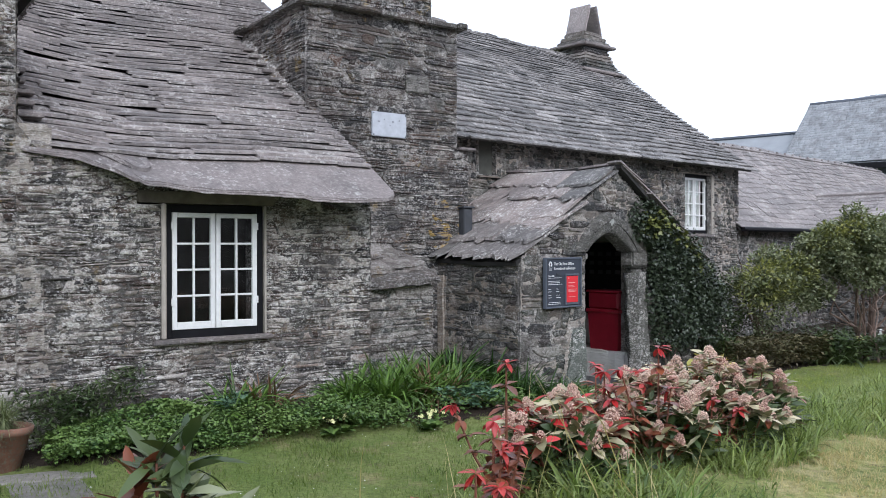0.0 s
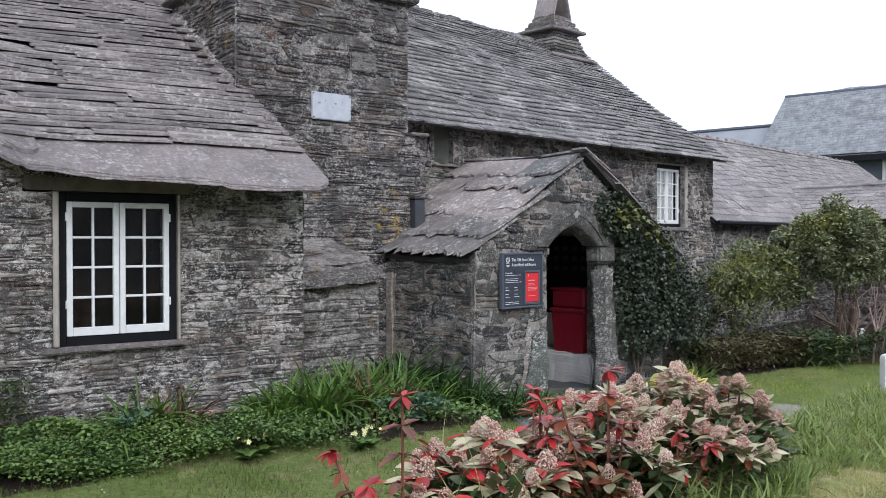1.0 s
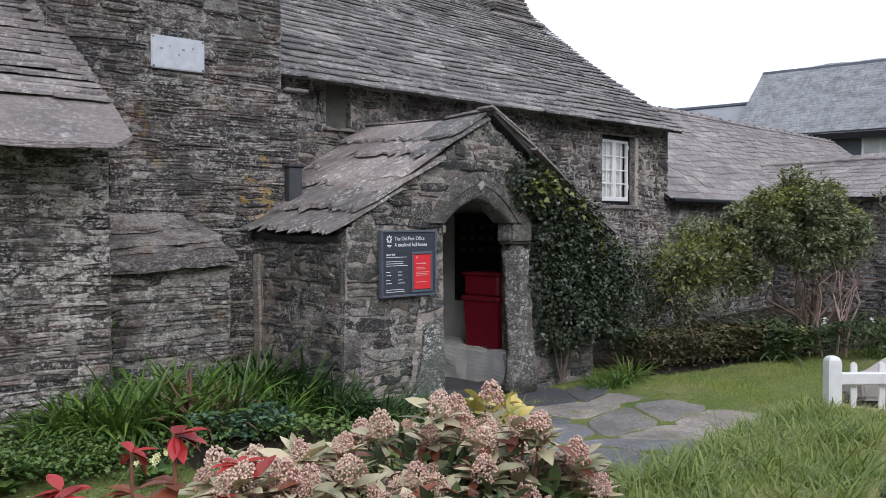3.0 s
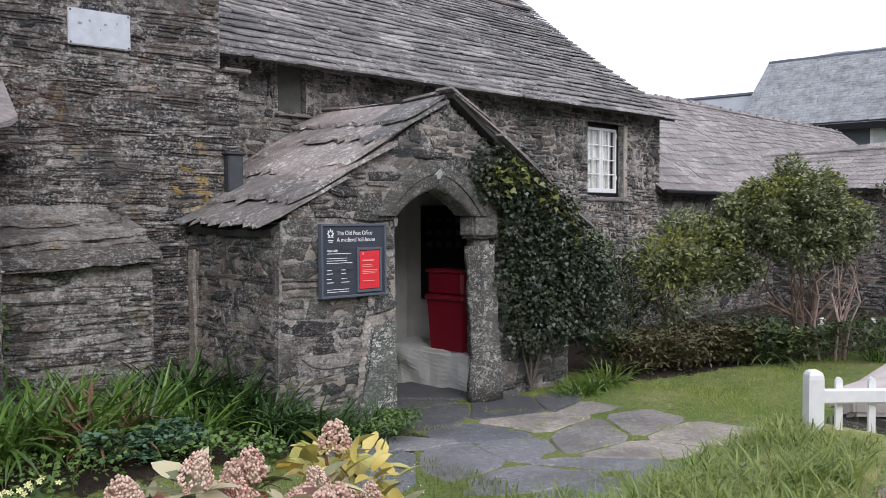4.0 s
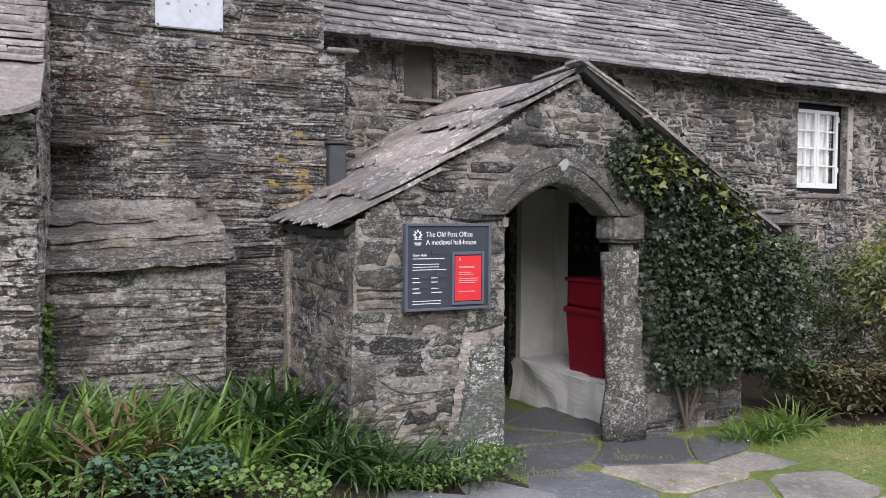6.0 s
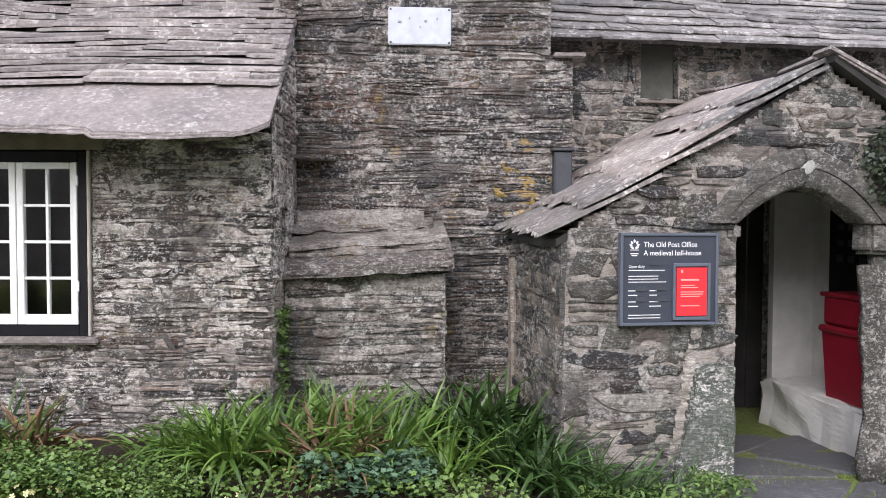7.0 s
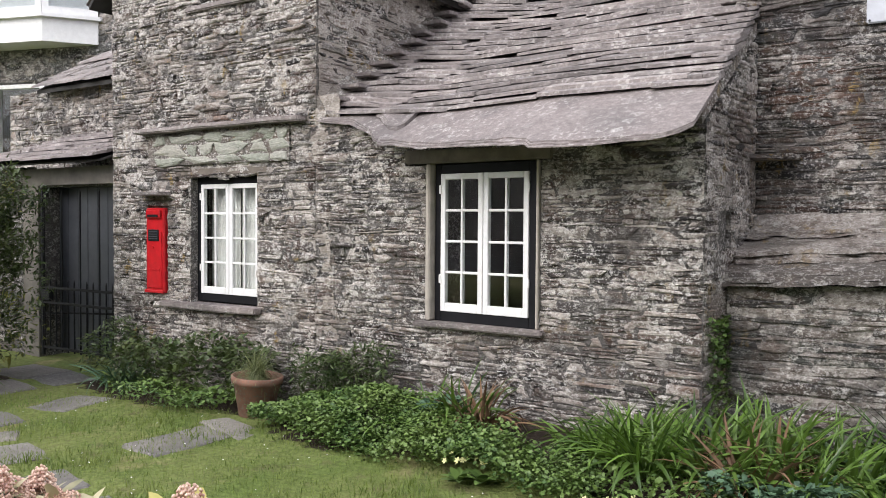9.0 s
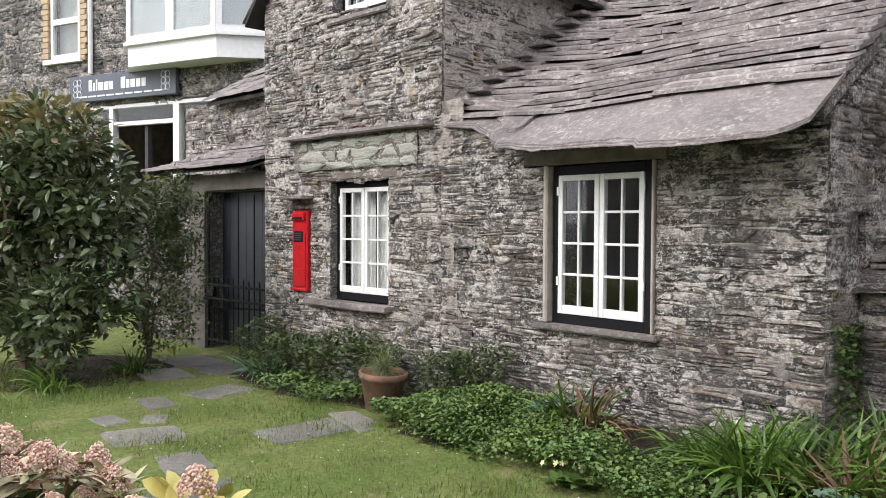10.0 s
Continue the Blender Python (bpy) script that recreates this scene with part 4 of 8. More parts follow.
# ---- windows ----
def casement(name, m, w, h, label, rows=4, shutter=False):
    """A two-leaf casement with small panes in a black frame; its lower left corner at m, y inwards."""
    win = thing(name, label, "window", m, kind="structure")
    b = 0.062
    geo = Geo().box((0, 0, 0), (b, 0.10, h), cut=0.004).box((w - b, 0, 0), (w, 0.10, h), cut=0.004)
    geo.box((b, 0, h - b * 1.2), (w - b, 0.10, h), cut=0.004).box((b, 0, 0), (w - b, 0.10, b * 1.25), cut=0.004)
    part("window_frame", geo, PAINT_BLACK, win)
    lo, hi = (b + 0.002, b * 1.25 + 0.002), (w - b - 0.002, h - b * 1.2 - 0.002)
    half = (lo[0] + hi[0]) / 2
    for x0, x1 in ((lo[0], half - 0.003), (half + 0.003, hi[0])):
        st, bar = 0.046, 0.02
        geo = Geo()
        y0, y1 = -0.012, 0.035
        geo.box((x0, y0, lo[1]), (x0 + st, y1, hi[1]), cut=0.004).box((x1 - st, y0, lo[1]), (x1, y1, hi[1]), cut=0.004)
        geo.box((x0 + st, y0, hi[1] - st), (x1 - st, y1, hi[1]), cut=0.004).box((x0 + st, y0, lo[1]), (x1 - st, y1, lo[1] + st * 1.5), cut=0.004)
        ix0, ix1, iz0, iz1 = x0 + st, x1 - st, lo[1] + st * 1.5, hi[1] - st
        mid = (ix0 + ix1) / 2
        geo.box((mid - bar / 2, y0 + 0.006, iz0), (mid + bar / 2, y1 - 0.004, iz1), cut=0.003)
        for r in range(1, rows):
            z = iz0 + (iz1 - iz0) * r / rows
            geo.box((ix0, y0 + 0.008, z - bar / 2), (mid - bar / 2, y1 - 0.006, z + bar / 2), cut=0.003)
            geo.box((mid + bar / 2, y0 + 0.008, z - bar / 2), (ix1, y1 - 0.006, z + bar / 2), cut=0.003)
        sash = part("sash", geo, PAINT_WHITE, win, "white glazed casement leaf")
        for r in range(rows):
            for a, c in ((ix0, mid - bar / 2), (mid + bar / 2, ix1)):
                za, zc = iz0 + (iz1 - iz0) * r / rows, iz0 + (iz1 - iz0) * (r + 1) / rows
                pane = part("pane", Geo().box((a, 0.012, za), (c, 0.015, zc)), GLASS, sash)
                pane.visible_shadow = False
        for z in (lo[1] + 0.18 * h, lo[1] + 0.75 * h):
            xh = x0 - 0.012 if x0 < half else x1 - 0.012
            part("hinge", Geo().box((xh, -0.02, z), (xh + 0.024, -0.006, z + 0.07), cut=0.003), PAINT_WHITE, sash)
    return win


def room(m, w, h, deep=1.8, mat=DIMMED_ROOM, margin=0.5):
    """A box behind a window, with the indoor dimness put into its wall colour."""
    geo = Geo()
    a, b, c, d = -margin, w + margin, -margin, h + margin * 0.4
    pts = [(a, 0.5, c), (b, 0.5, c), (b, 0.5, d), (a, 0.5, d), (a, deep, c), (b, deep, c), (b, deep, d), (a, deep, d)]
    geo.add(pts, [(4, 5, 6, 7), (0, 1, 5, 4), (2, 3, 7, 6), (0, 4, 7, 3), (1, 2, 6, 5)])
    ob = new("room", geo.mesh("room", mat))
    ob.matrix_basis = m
    return tagged(ob, "box behind the window, its walls coloured dark for indoor dimness", "room", kind="structure")


def curtain(m, x0, x1, z0, z1, label, y=0.16):
    n, geo = 26, Geo()
    pts = [(x0 + (x1 - x0) * i / n, y + 0.018 * math.sin(i * 1.9) + 0.006 * math.sin(i * 5.1), z) for z in (z0, z1) for i in range(n + 1)]
    geo.add(pts + [(x, yy + 0.004, z) for x, yy, z in pts], [(i, i + 1, i + n + 2, i + n + 1) for i in range(n)] + [(i + 2 * n + 3, i + 2 * n + 2, i + 3 * n + 3, i + 3 * n + 4) for i in range(n)])
    return thing("curtain", label, "curtain", m, "curtains", geo, CURTAIN, smooth=True)


m1 = pose(W1[0], 0.045, W1[2], 0, 0, -3)
casement("window_1", m1, W1[1] - W1[0], W1[3] - W1[2], "white sixteen-pane casement in a black frame")
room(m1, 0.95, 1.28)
part("window_sill", rough_block((-0.62, -0.075, 0.880), (0.56, 0.16, 0.928), 8, 2, 0.008, 0.012), SLATE_SLAB, range_wall, "thin slate sill")
part("reveal", Geo().box((-0.532, -0.03, 0.932), (-0.488, 0.2, 2.2), cut=0.012), PLASTER, range_wall, "pale rendered reveal")
part("reveal", Geo().box((0.484, -0.036, 0.932), (0.504, 0.2, 2.2), cut=0.006), PLASTER, range_wall, "thin pale rendered reveal")
part("lintel", rough_block((-0.75, -0.02, 2.205), (0.6, 0.3, 2.315), 9, 3, 0.008, 0.012), WOOD_GREY, range_wall, "weathered oak lintel")
m3 = pose(W3[0], 0.085, W3[2])
casement("window_3", m3, W3[1] - W3[0], W3[3] - W3[2], "white sixteen-pane casement with net curtains")
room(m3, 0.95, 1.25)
curtain(m3, 0.03, 0.475, 0.05, 1.2, "pale net curtain drawn behind the casement")
curtain(m3, 0.475, 0.93, 0.05, 1.2, "pale net curtain drawn behind the casement")
part("window_sill", rough_block((-3.84, -0.10, 0.845), (-2.44, 0.16, 0.905), 10, 2, 0.006, 0.012), SLATE_SLAB, wing_wall, "slate sill")
part("lintel", rough_block((-3.62, -0.01, 2.172), (-2.36, 0.3, 2.26), 11, 2, 0.008, 0.012), WOOD_GREY, wing_wall, "weathered oak lintel")
part("drip_ledge", rough_block((-4.24, -0.13, 2.625), (-1.86, 0.06, 2.672), 12, 6, 0.012, 0.012), SLATE_SLAB, wing_wall, "projecting slate ledge")
mu = pose(WU[0], 0.12, WU[2])
casement("window_4", mu, WU[1] - WU[0], WU[3] - WU[2], "small white upper casement in a dark frame", rows=3)
room(mu, 0.87, 0.85)
part("window_sill", rough_block((-3.5, -0.05, 3.80), (-2.48, 0.16, 3.855), 13, 2, 0.006, 0.012), SLATE_SLAB, wing_wall, "slate sill")
m2 = HALL @ pose(W2[0], 0.10, W2[2])
casement("window_2", m2, W2[1] - W2[0], W2[3] - W2[2], "white upper casement with pale blinds")
room(m2, 0.95, 1.2)
curtain(m2, 0.07, 0.46, 0.05, 1.15, "pale curtain close behind the glass", 0.065)
curtain(m2, 0.50, 0.80, 0.05, 1.15, "pale curtain close behind the glass", 0.065)
part("window_sill", rough_block((W2[0] - 0.04, -0.04, W2[2] - 0.06), (W2[1] + 0.04, 0.2, W2[2] - 0.004), 14, 2, 0.006, 0.012), SLATE_SLAB, hall_wall, "slate sill")
part("reveal", Geo().box((W2[1] + 0.002, -0.02, W2[2]), (W2[1] + 0.10, 0.2, W2[3]), cut=0.01), PLASTER, hall_wall, "pale stone reveal")
SHUTTER = plain("grey_green_board", (0.085, 0.085, 0.072), 0.85, 0.4, 5, 0.5)
part("shutter", Geo().box((SLOT[0] + 0.02, 0.06, SLOT[2]), (SLOT[1] - 0.02, 0.10, SLOT[3]), cut=0.006), SHUTTER, hall_wall, "weathered board in a small opening")
part("sill_board", Geo().box((SLOT[0] - 0.03, -0.06, SLOT[2] - 0.03), (SLOT[1] + 0.03, 0.1, SLOT[2] - 0.002), cut=0.006), WOOD_GREY, hall_wall)
part("lintel", rough_block((LOWWIN[0] - 0.3, -0.05, LOWWIN[3] + 0.005), (LOWWIN[1] + 0.2, 0.3, LOWWIN[3] + 0.12), 15, 2, 0.01, 0.02), DRESSED, hall_wall, "dressed stone lintel")
part("jamb", rough_block((LOWWIN[1] - 0.1, -0.04, LOWWIN[2]), (LOWWIN[1] + 0.02, 0.3, LOWWIN[3]), 16, 3, 0.01, 0.02), JAMB_PALE, hall_wall, "pale stone jamb")
room(HALL @ pose(LOWWIN[0], 0, LOWWIN[2]), 0.65, 1.4)
room(HALL @ pose(SLOT[0], 0, SLOT[2]), 0.35, 0.5, margin=0.2)

# relieving panel of paler stones over the wing's window
rng = np.random.default_rng(41)
panel = part("stone_panel", Geo().box((-4.1, -0.03, 2.29), (-2.06, -0.015, 2.6)), LIME_OLD, wing_wall)
for z, h in ((2.285, 0.085), (2.375, 0.12), (2.495, 0.10)):
    u = -4.08 + rng.uniform(0, 0.1)
    while u < -2.2:
        w = min(rng.uniform(0.14, 0.55), -2.06 - u)
        ob = part("stone", template_mesh("stone", STONES[int(rng.integers(18))], PALE_STONE), None, panel, m=Matrix(((w - 0.012, 0, 0, u + w / 2), (0, 0.05, 0, 0.0), (0, 0, h * rng.uniform(0.9, 1.02), z + h / 2), (0, 0, 0, 1))))
        u += w

# ---- stone details of the house ----
def drip(m, w, d, seed, parent):
    part("drip_slate", rough_block((0, -d, 0), (w, 0.06, 0.036), seed, 1, 0.008, 0.004), SLATE_SLAB, parent, m=m)


drips = thing("drip_slates", "stepped row of thin drip slates along the roof", "drip slates", kind="structure")
for i in range(12):
    y = 0.04 + 0.215 * i
    drip(Matrix.Translation((-1.745, y, lead_z(-1.75) + 0.16 + 0.64 * y)) @ pose(0, 0, 0, 0, 4 - 3 * (i % 3), 90), 0.29, 0.23 + 0.04 * (i % 2), 50 + i, drips)
for i in range(9):
    y = 1.08 + 0.2 * i
    drip(Matrix.Translation((1.61, y + 0.30, lead_z(1.6) + 0.09 + 0.64 * y)) @ pose(0, 0, 0, 0, -5, -90), 0.29, 0.19, 70 + i, drips)
for x, w, y0, y1, z in ((-1.75, 0.17, 0.0, 3.0, 2.63), (1.61, -0.15, 1.3, 3.1, 2.55)):
    geo, n = Geo(), 40
    for i in range(n + 1):
        y = y0 + (y1 - y0) * i / n
        up = z + 0.63 * y
        for f, h in ((0.0, 0.22), (0.25, 0.17), (0.6, 0.09), (1.0, 0.035), (1.0, -0.03), (0.0, -0.03)):
            q = noise.noise((x + f * 3, y * 7, f * 5))
            geo.v.append((x + w * f * (1 + 0.25 * q), y, up + h + 0.03 * q))
    geo.f = [(i * 6 + j, i * 6 + (j + 1) % 6, i * 6 + 6 + (j + 1) % 6, i * 6 + 6 + j) for i in range(n) for j in range(6)] + [(5, 4, 3, 2, 1, 0), tuple(n * 6 + j for j in range(6))]
    part("fillet", geo, LIME_OLD, drips, "lime mortar fillet under the slates", smooth=True)
rng = np.random.default_rng(30)
x = 1.48
while x < 3.9:
    w = min(rng.uniform(0.35, 0.75), 3.96 - x)
    part("shoulder_slab", rough_block((x, 1.27 - rng.uniform(0.05, 0.16), 4.71 + rng.uniform(-0.015, 0.015)), (x + w - 0.008, 2.0, 4.76 + rng.uniform(-0.01, 0.03)), 30 + x, 3, 0.02, 0.014), CAP_STONE, stack, m=STACK.inverted())
    x += w
y = 2.0
while y < 3.15:
    w = min(rng.uniform(0.3, 0.5), 3.22 - y)
    part("shoulder_slab", rough_block((1.6 - rng.uniform(0.06, 0.15), y, 4.71), (3.94, y + w - 0.008, 4.765 + rng.uniform(-0.01, 0.02)), 31 + y, 3, 0.02, 0.014), CAP_STONE, stack, m=STACK.inverted())
    y += w
part("step_slab", rough_block((2.28, -0.06, 3.10), (2.55, 0.5, 3.14), 31, 2, 0.008, 0.01), SLATE_SLAB, stack)
part("bracket_stone", rough_block((0.04, -0.24, 2.22), (0.46, 0.05, 2.26), 32, 2, 0.008, 0.01), STONE_COLD[0], stack, "jutting corbel slate")
part("carved_stone", rough_block((1.42, -0.035, 3.80), (1.78, 0.05, 4.02), 34, 2, 0.006, 0.012), DRESSED, stack, "carved stone with worn relief")

plaque = thing("plaque", "pale blue-grey plaque with worn lettering on the chimney", "plaque", pose(2.495, 1.232, 3.188, 0, 0, 1.5))
part("slab", rough_block((0, -0.012, 0), (0.525, 0.02, 0.312), 35, 2, 0.002, 0.008), PLAQUE, plaque)
for x, z, w in ((0.08, 0.18, 0.03), (0.17, 0.21, 0.012), (0.26, 0.14, 0.010), (0.30, 0.19, 0.02), (0.40, 0.21, 0.012)):
    part("letter_bar", Geo().box((x, -0.018, z), (x + w, -0.010, z + 0.016)), EDGE_GREY, plaque)
for x, z in ((0.02, 0.02), (0.505, 0.02), (0.02, 0.292), (0.505, 0.292)):
    part("fixing", Geo().lathe([(0.009, 0), (0.007, 0.008)], 8, pose(x, -0.012, z, 90)), LEAD, plaque)

# buttress cap: three sloping slabs
cap = thing("buttress_cap", "three overlapping stone slabs capping the buttress", "slabs", BUTT, kind="structure")
for i, (y0, y1, z0, z1, xa, xb) in enumerate(((-0.13, 0.5, 1.29, 1.46, -0.06, 1.27), (0.12, 0.72, 1.44, 1.58, -0.02, 1.24), (0.45, 0.8, 1.57, 1.63, 0.02, 1.15))):
    rng, geo, n = np.random.default_rng(36 + i), Geo(), 26
    for layer in range(3):
        back = 0.025 * layer * rng.uniform(0.2, 1.3)
        base = len(geo.v)
        for lift in (0.0, 0.026):
            for k in range(n + 1):
                f = k / n
                x = xa + (xb - xa) * f
                y = y0 + back + 0.05 * noise.noise((x * 3, layer * 2.0, i)) + 0.03 * noise.noise((x * 12, layer * 5.0, i)) + (0.06 if k in (0, n) else 0) + lift * 0.4
                for yy in (y, y1):
                    geo.v.append((x, yy, z0 + 0.026 * layer + lift + (z1 - z0) * (yy - y0) / (y1 - y0) + 0.055 * x + 0.012 * noise.noise((x * 5, yy * 5, layer))))
        m = 2 * (n + 1)
        for k in range(n):
            a = base + 2 * k
            geo.f += [(a, a + 2, a + 2 + m, a + m), (a + m, a + 2 + m, a + 3 + m, a + 1 + m), (a + 1, a + 3, a + 2, a), (a + 1 + m, a + 3 + m, a + 3, a + 1)]
        e = base + 2 * n
        geo.f += [(base + 1, base, base + m, base + 1 + m), (e, e + 1, e + 1 + m, e + m)]
    part("slab", geo, CAP_STONE, cap)
geo = Geo()
for j in range(9):
    for k in range(25):
        x, f = 0.02 + 1.06 * k / 24, j / 8
        q = noise.noise((x * 6, f * 3, 4))
        geo.v.append((x, 0.45 + 0.3 * f + 0.02 * q, 1.62 + 0.18 * f ** 1.4 + 0.03 * q + 0.04 * x))
geo.f = [(j * 25 + k, j * 25 + k + 1, j * 25 + 26 + k, j * 25 + 25 + k) for j in range(8) for k in range(24)]
part("fillet", geo, CAP_STONE, cap, "lichened mortar fillet behind the slabs", smooth=True)
geo = Geo().add([(0, 0.02, 1.25), (1.19, 0.02, 1.3), (1.19, 0.78, 1.3), (0, 0.78, 1.25), (0, 0.02, 1.33), (1.19, 0.02, 1.37), (1.05, 0.78, 1.64), (0, 0.78, 1.58)], [(3, 2, 1, 0), (4, 5, 6, 7), (0, 1, 5, 4), (1, 2, 6, 5), (2, 3, 7, 6), (3, 0, 4, 7)])
part("core", geo, MORTAR, cap)

LICHEN_GOLD = stone("ochre_lichen", [(0.0, (0.36, 0.24, 0.07)), (1.0, (0.36, 0.24, 0.07))], False, lichen=0.25, dark=0.3, moss=0.3)
part("ochre_lichen", pointing(lambda z: [(1.78 + 0.3 * abs(z - 2.0), 2.44)], 1.62, 2.42, 8, 0.40, 0.022, 0.010), LICHEN_GOLD, stack, "golden lichen spread over the dark stone", smooth=True)
hopper = thing("lead_hopper", "dark lead rainwater hopper against the chimney", "hopper", pose(3.88, 1.16, 1.86))
part("box", Geo().box((0, -0.02, 0), (0.15, 0.1, 0.45), cut=0.012), LEAD, hopper)
part("rim", Geo().box((-0.02, -0.04, 0.45), (0.17, 0.11, 0.475), cut=0.006), LEAD, hopper)
part("edge_stone", rough_block((-0.035, -0.06, -0.25), (0.06, 0.10, 1.45), 39, 4, 0.02, 0.03), LIME_TAN, porch_wall, "pale upright corner stone", m=pose(-0.05, 1.36, 0))

# ---- information board ----
sign = thing("information_board", "slate-blue information board with white lettering and a red notice", "sign board", PORCH @ pose(0.335, -0.05, 1.022))
BOARD = plain("slate_blue_panel", (0.045, 0.052, 0.07), 0.45, 0.08, 6, 0.03)
EDGE = plain("grey_board_edge", (0.10, 0.115, 0.145), 0.5, 0.08, 6, 0.03)
NOTICE = plain("red_notice", (0.72, 0.03, 0.04), 0.5, 0.05, 6, 0.02)
INK = plain("white_lettering", (0.85, 0.85, 0.85), 0.6, 0.02, 6, 0.0)
part("panel", Geo().box((0.015, -0.03, 0.015), (0.688, 0.0, 0.616)), BOARD, sign)
geo = Geo()
for lo, hi in (((0, -0.042, 0), (0.02, 0.01, 0.631)), ((0.683, -0.042, 0), (0.703, 0.01, 0.631)), ((0.02, -0.042, 0), (0.683, 0.01, 0.02)), ((0.02, -0.042, 0.611), (0.683, 0.01, 0.631))):
    geo.box(lo, hi, cut=0.003)
part("board_edge", geo, EDGE, sign, "grey moulded edge")
notice = part("notice", Geo().box((0.40, -0.042, 0.065), (0.62, -0.034, 0.395)), NOTICE, sign, "red paper notice")
geo = Geo()
for lo, hi in (((0.375, -0.045, 0.035), (0.395, -0.03, 0.425)), ((0.625, -0.045, 0.035), (0.645, -0.03, 0.425)), ((0.395, -0.045, 0.035), (0.625, -0.03, 0.058)), ((0.395, -0.045, 0.402), (0.625, -0.03, 0.425))):
    geo.box(lo, hi, cut=0.002)
part("notice_edge", geo, EDGE, sign)


def lettering(text, size, m, material, parent, deep=0.001, squeeze=1.0):
    """Raised letters as a mesh, lying in the plane y = 0 of m."""
    curve = bpy.data.curves.new("lettering", "FONT")
    curve.body, curve.size, curve.extrude = text, size, deep
    tmp = new("lettering_draft", curve)
    me = bpy.data.meshes.new_from_object(tmp.evaluated_get(bpy.context.evaluated_depsgraph_get()))
    bpy.data.objects.remove(tmp)
    me.materials.clear()
    me.materials.append(material)
    ob = new("lettering", me)
    ob.parent = parent
    ob.matrix_basis = m @ pose(0, 0, 0, 90) @ Matrix.Diagonal((squeeze, 1, 1, 1))
    return ob


lettering("The Old Post Office", 0.052, pose(0.165, -0.032, 0.535), INK, sign, squeeze=0.90)
lettering("A medieval hall-house", 0.052, pose(0.165, -0.032, 0.478), INK, sign, squeeze=0.90)
lettering("Open daily", 0.026, pose(0.06, -0.032, 0.395), INK, sign)
geo = Geo()
for i, (px, pz, turn) in enumerate(((0.0, 0.045, 90), (-0.018, 0.034, 125), (0.018, 0.034, 55), (-0.024, 0.016, 150), (0.024, 0.016, 30), (-0.014, 0.0, 170), (0.014, 0.0, 10))):
    geo.slab([(-0.012, 0), (0.0, 0.009), (0.016, 0.0), (0.0, -0.009)], 0, 0.002, pose(0.1 + px, -0.0315, 0.53 + pz, 90, 0, 0) @ pose(0, 0, 0, 0, 0, turn))
geo.box((0.07, -0.0335, 0.513), (0.13, -0.0315, 0.518)).box((0.072, -0.0335, 0.487), (0.128, -0.0315, 0.494)).box((0.08, -0.0335, 0.474), (0.12, -0.0315, 0.481))
part("leaf_mark", geo, INK, sign)
rng = np.random.default_rng(43)
geo = Geo()
for z, n in ((0.375, 1), (0.335, 1), (0.315, 1), (0.295, 1), (0.235, 2), (0.205, 2), (0.16, 2), (0.13, 2), (0.07, 1), (0.05, 1)):
    if n == 1:
        geo.box((0.06, -0.0325, z), (rng.uniform(0.27, 0.34), -0.0305, z + 0.005))
    else:
        geo.box((0.06, -0.0325, z), (rng.uniform(0.10, 0.13), -0.0305, z + 0.006)).box((0.21, -0.0325, z), (rng.uniform(0.25, 0.30), -0.0305, z + 0.006))
tagged(part("lettering_block", geo, INK, sign), kind="stuff")
geo = Geo().box((0.43, -0.044, 0.36), (0.445, -0.0425, 0.38))
for z in (0.305, 0.27, 0.255, 0.225, 0.21, 0.195, 0.13):
    geo.box((0.43, -0.044, z), (rng.uniform(0.53, 0.6), -0.0425, z + 0.006 + (0.006 if z > 0.3 else 0)))
PINK_INK = plain("pale_notice_ink", (0.80, 0.35, 0.33), 0.6, 0.02, 6, 0.0)
tagged(part("lettering_block", geo, PINK_INK, sign), kind="stuff")
for x, z in ((0.11, 0.235), (0.25, 0.24), (0.11, 0.165), (0.25, 0.165), (0.21, 0.41)):
    part("blank_label", Geo().box((x, -0.036, z), (x + 0.08, -0.031, z + 0.03)), PAINT_GATE, sign)

# ---- inside the porch ----
chest = thing("red_bin", "tall red lidded bin standing on the stone bench", "bin", PORCH @ pose(2.50, 0.42, 0.27, 0, 0, 0))
part("body", Geo().add([(0.03, 0.03, 0), (0.37, 0.03, 0), (0.37, 0.52, 0), (0.03, 0.52, 0), (0, 0, 0.56), (0.40, 0, 0.56), (0.40, 0.55, 0.56), (0, 0.55, 0.56)], [(3, 2, 1, 0), (4, 5, 6, 7), (0, 1, 5, 4), (1, 2, 6, 5), (2, 3, 7, 6), (3, 0, 4, 7)]), BIN_RED, chest)
part("rim", Geo().box((-0.025, -0.025, 0.545), (0.425, 0.575, 0.60), cut=0.015), BIN_RED, chest)
part("hood", Geo().box((0.0, 0.0, 0.60), (0.40, 0.55, 0.86), cut=0.03), BIN_RED, chest)
part("lid", Geo().box((-0.02, -0.02, 0.84), (0.42, 0.57, 0.875), cut=0.012), BIN_RED, chest)
board = thing("notice_board", "black notice board with faded rows of lettering", "notice board", PORCH @ pose(2.96, 0.55, 0.75))
part("panel", Geo().box((-0.03, 0, 0), (0.0, 1.0, 1.1), cut=0.008), PAINT_BLACK, board)
geo = Geo()
for r in range(3):
    for i in range(5):
        geo.box((-0.034, 0.15 + 0.16 * i, 0.62 + 0.14 * r), (-0.0305, 0.24 + 0.16 * i, 0.68 + 0.14 * r))
tagged(part("lettering_block", geo, LEAD, board), kind="stuff")

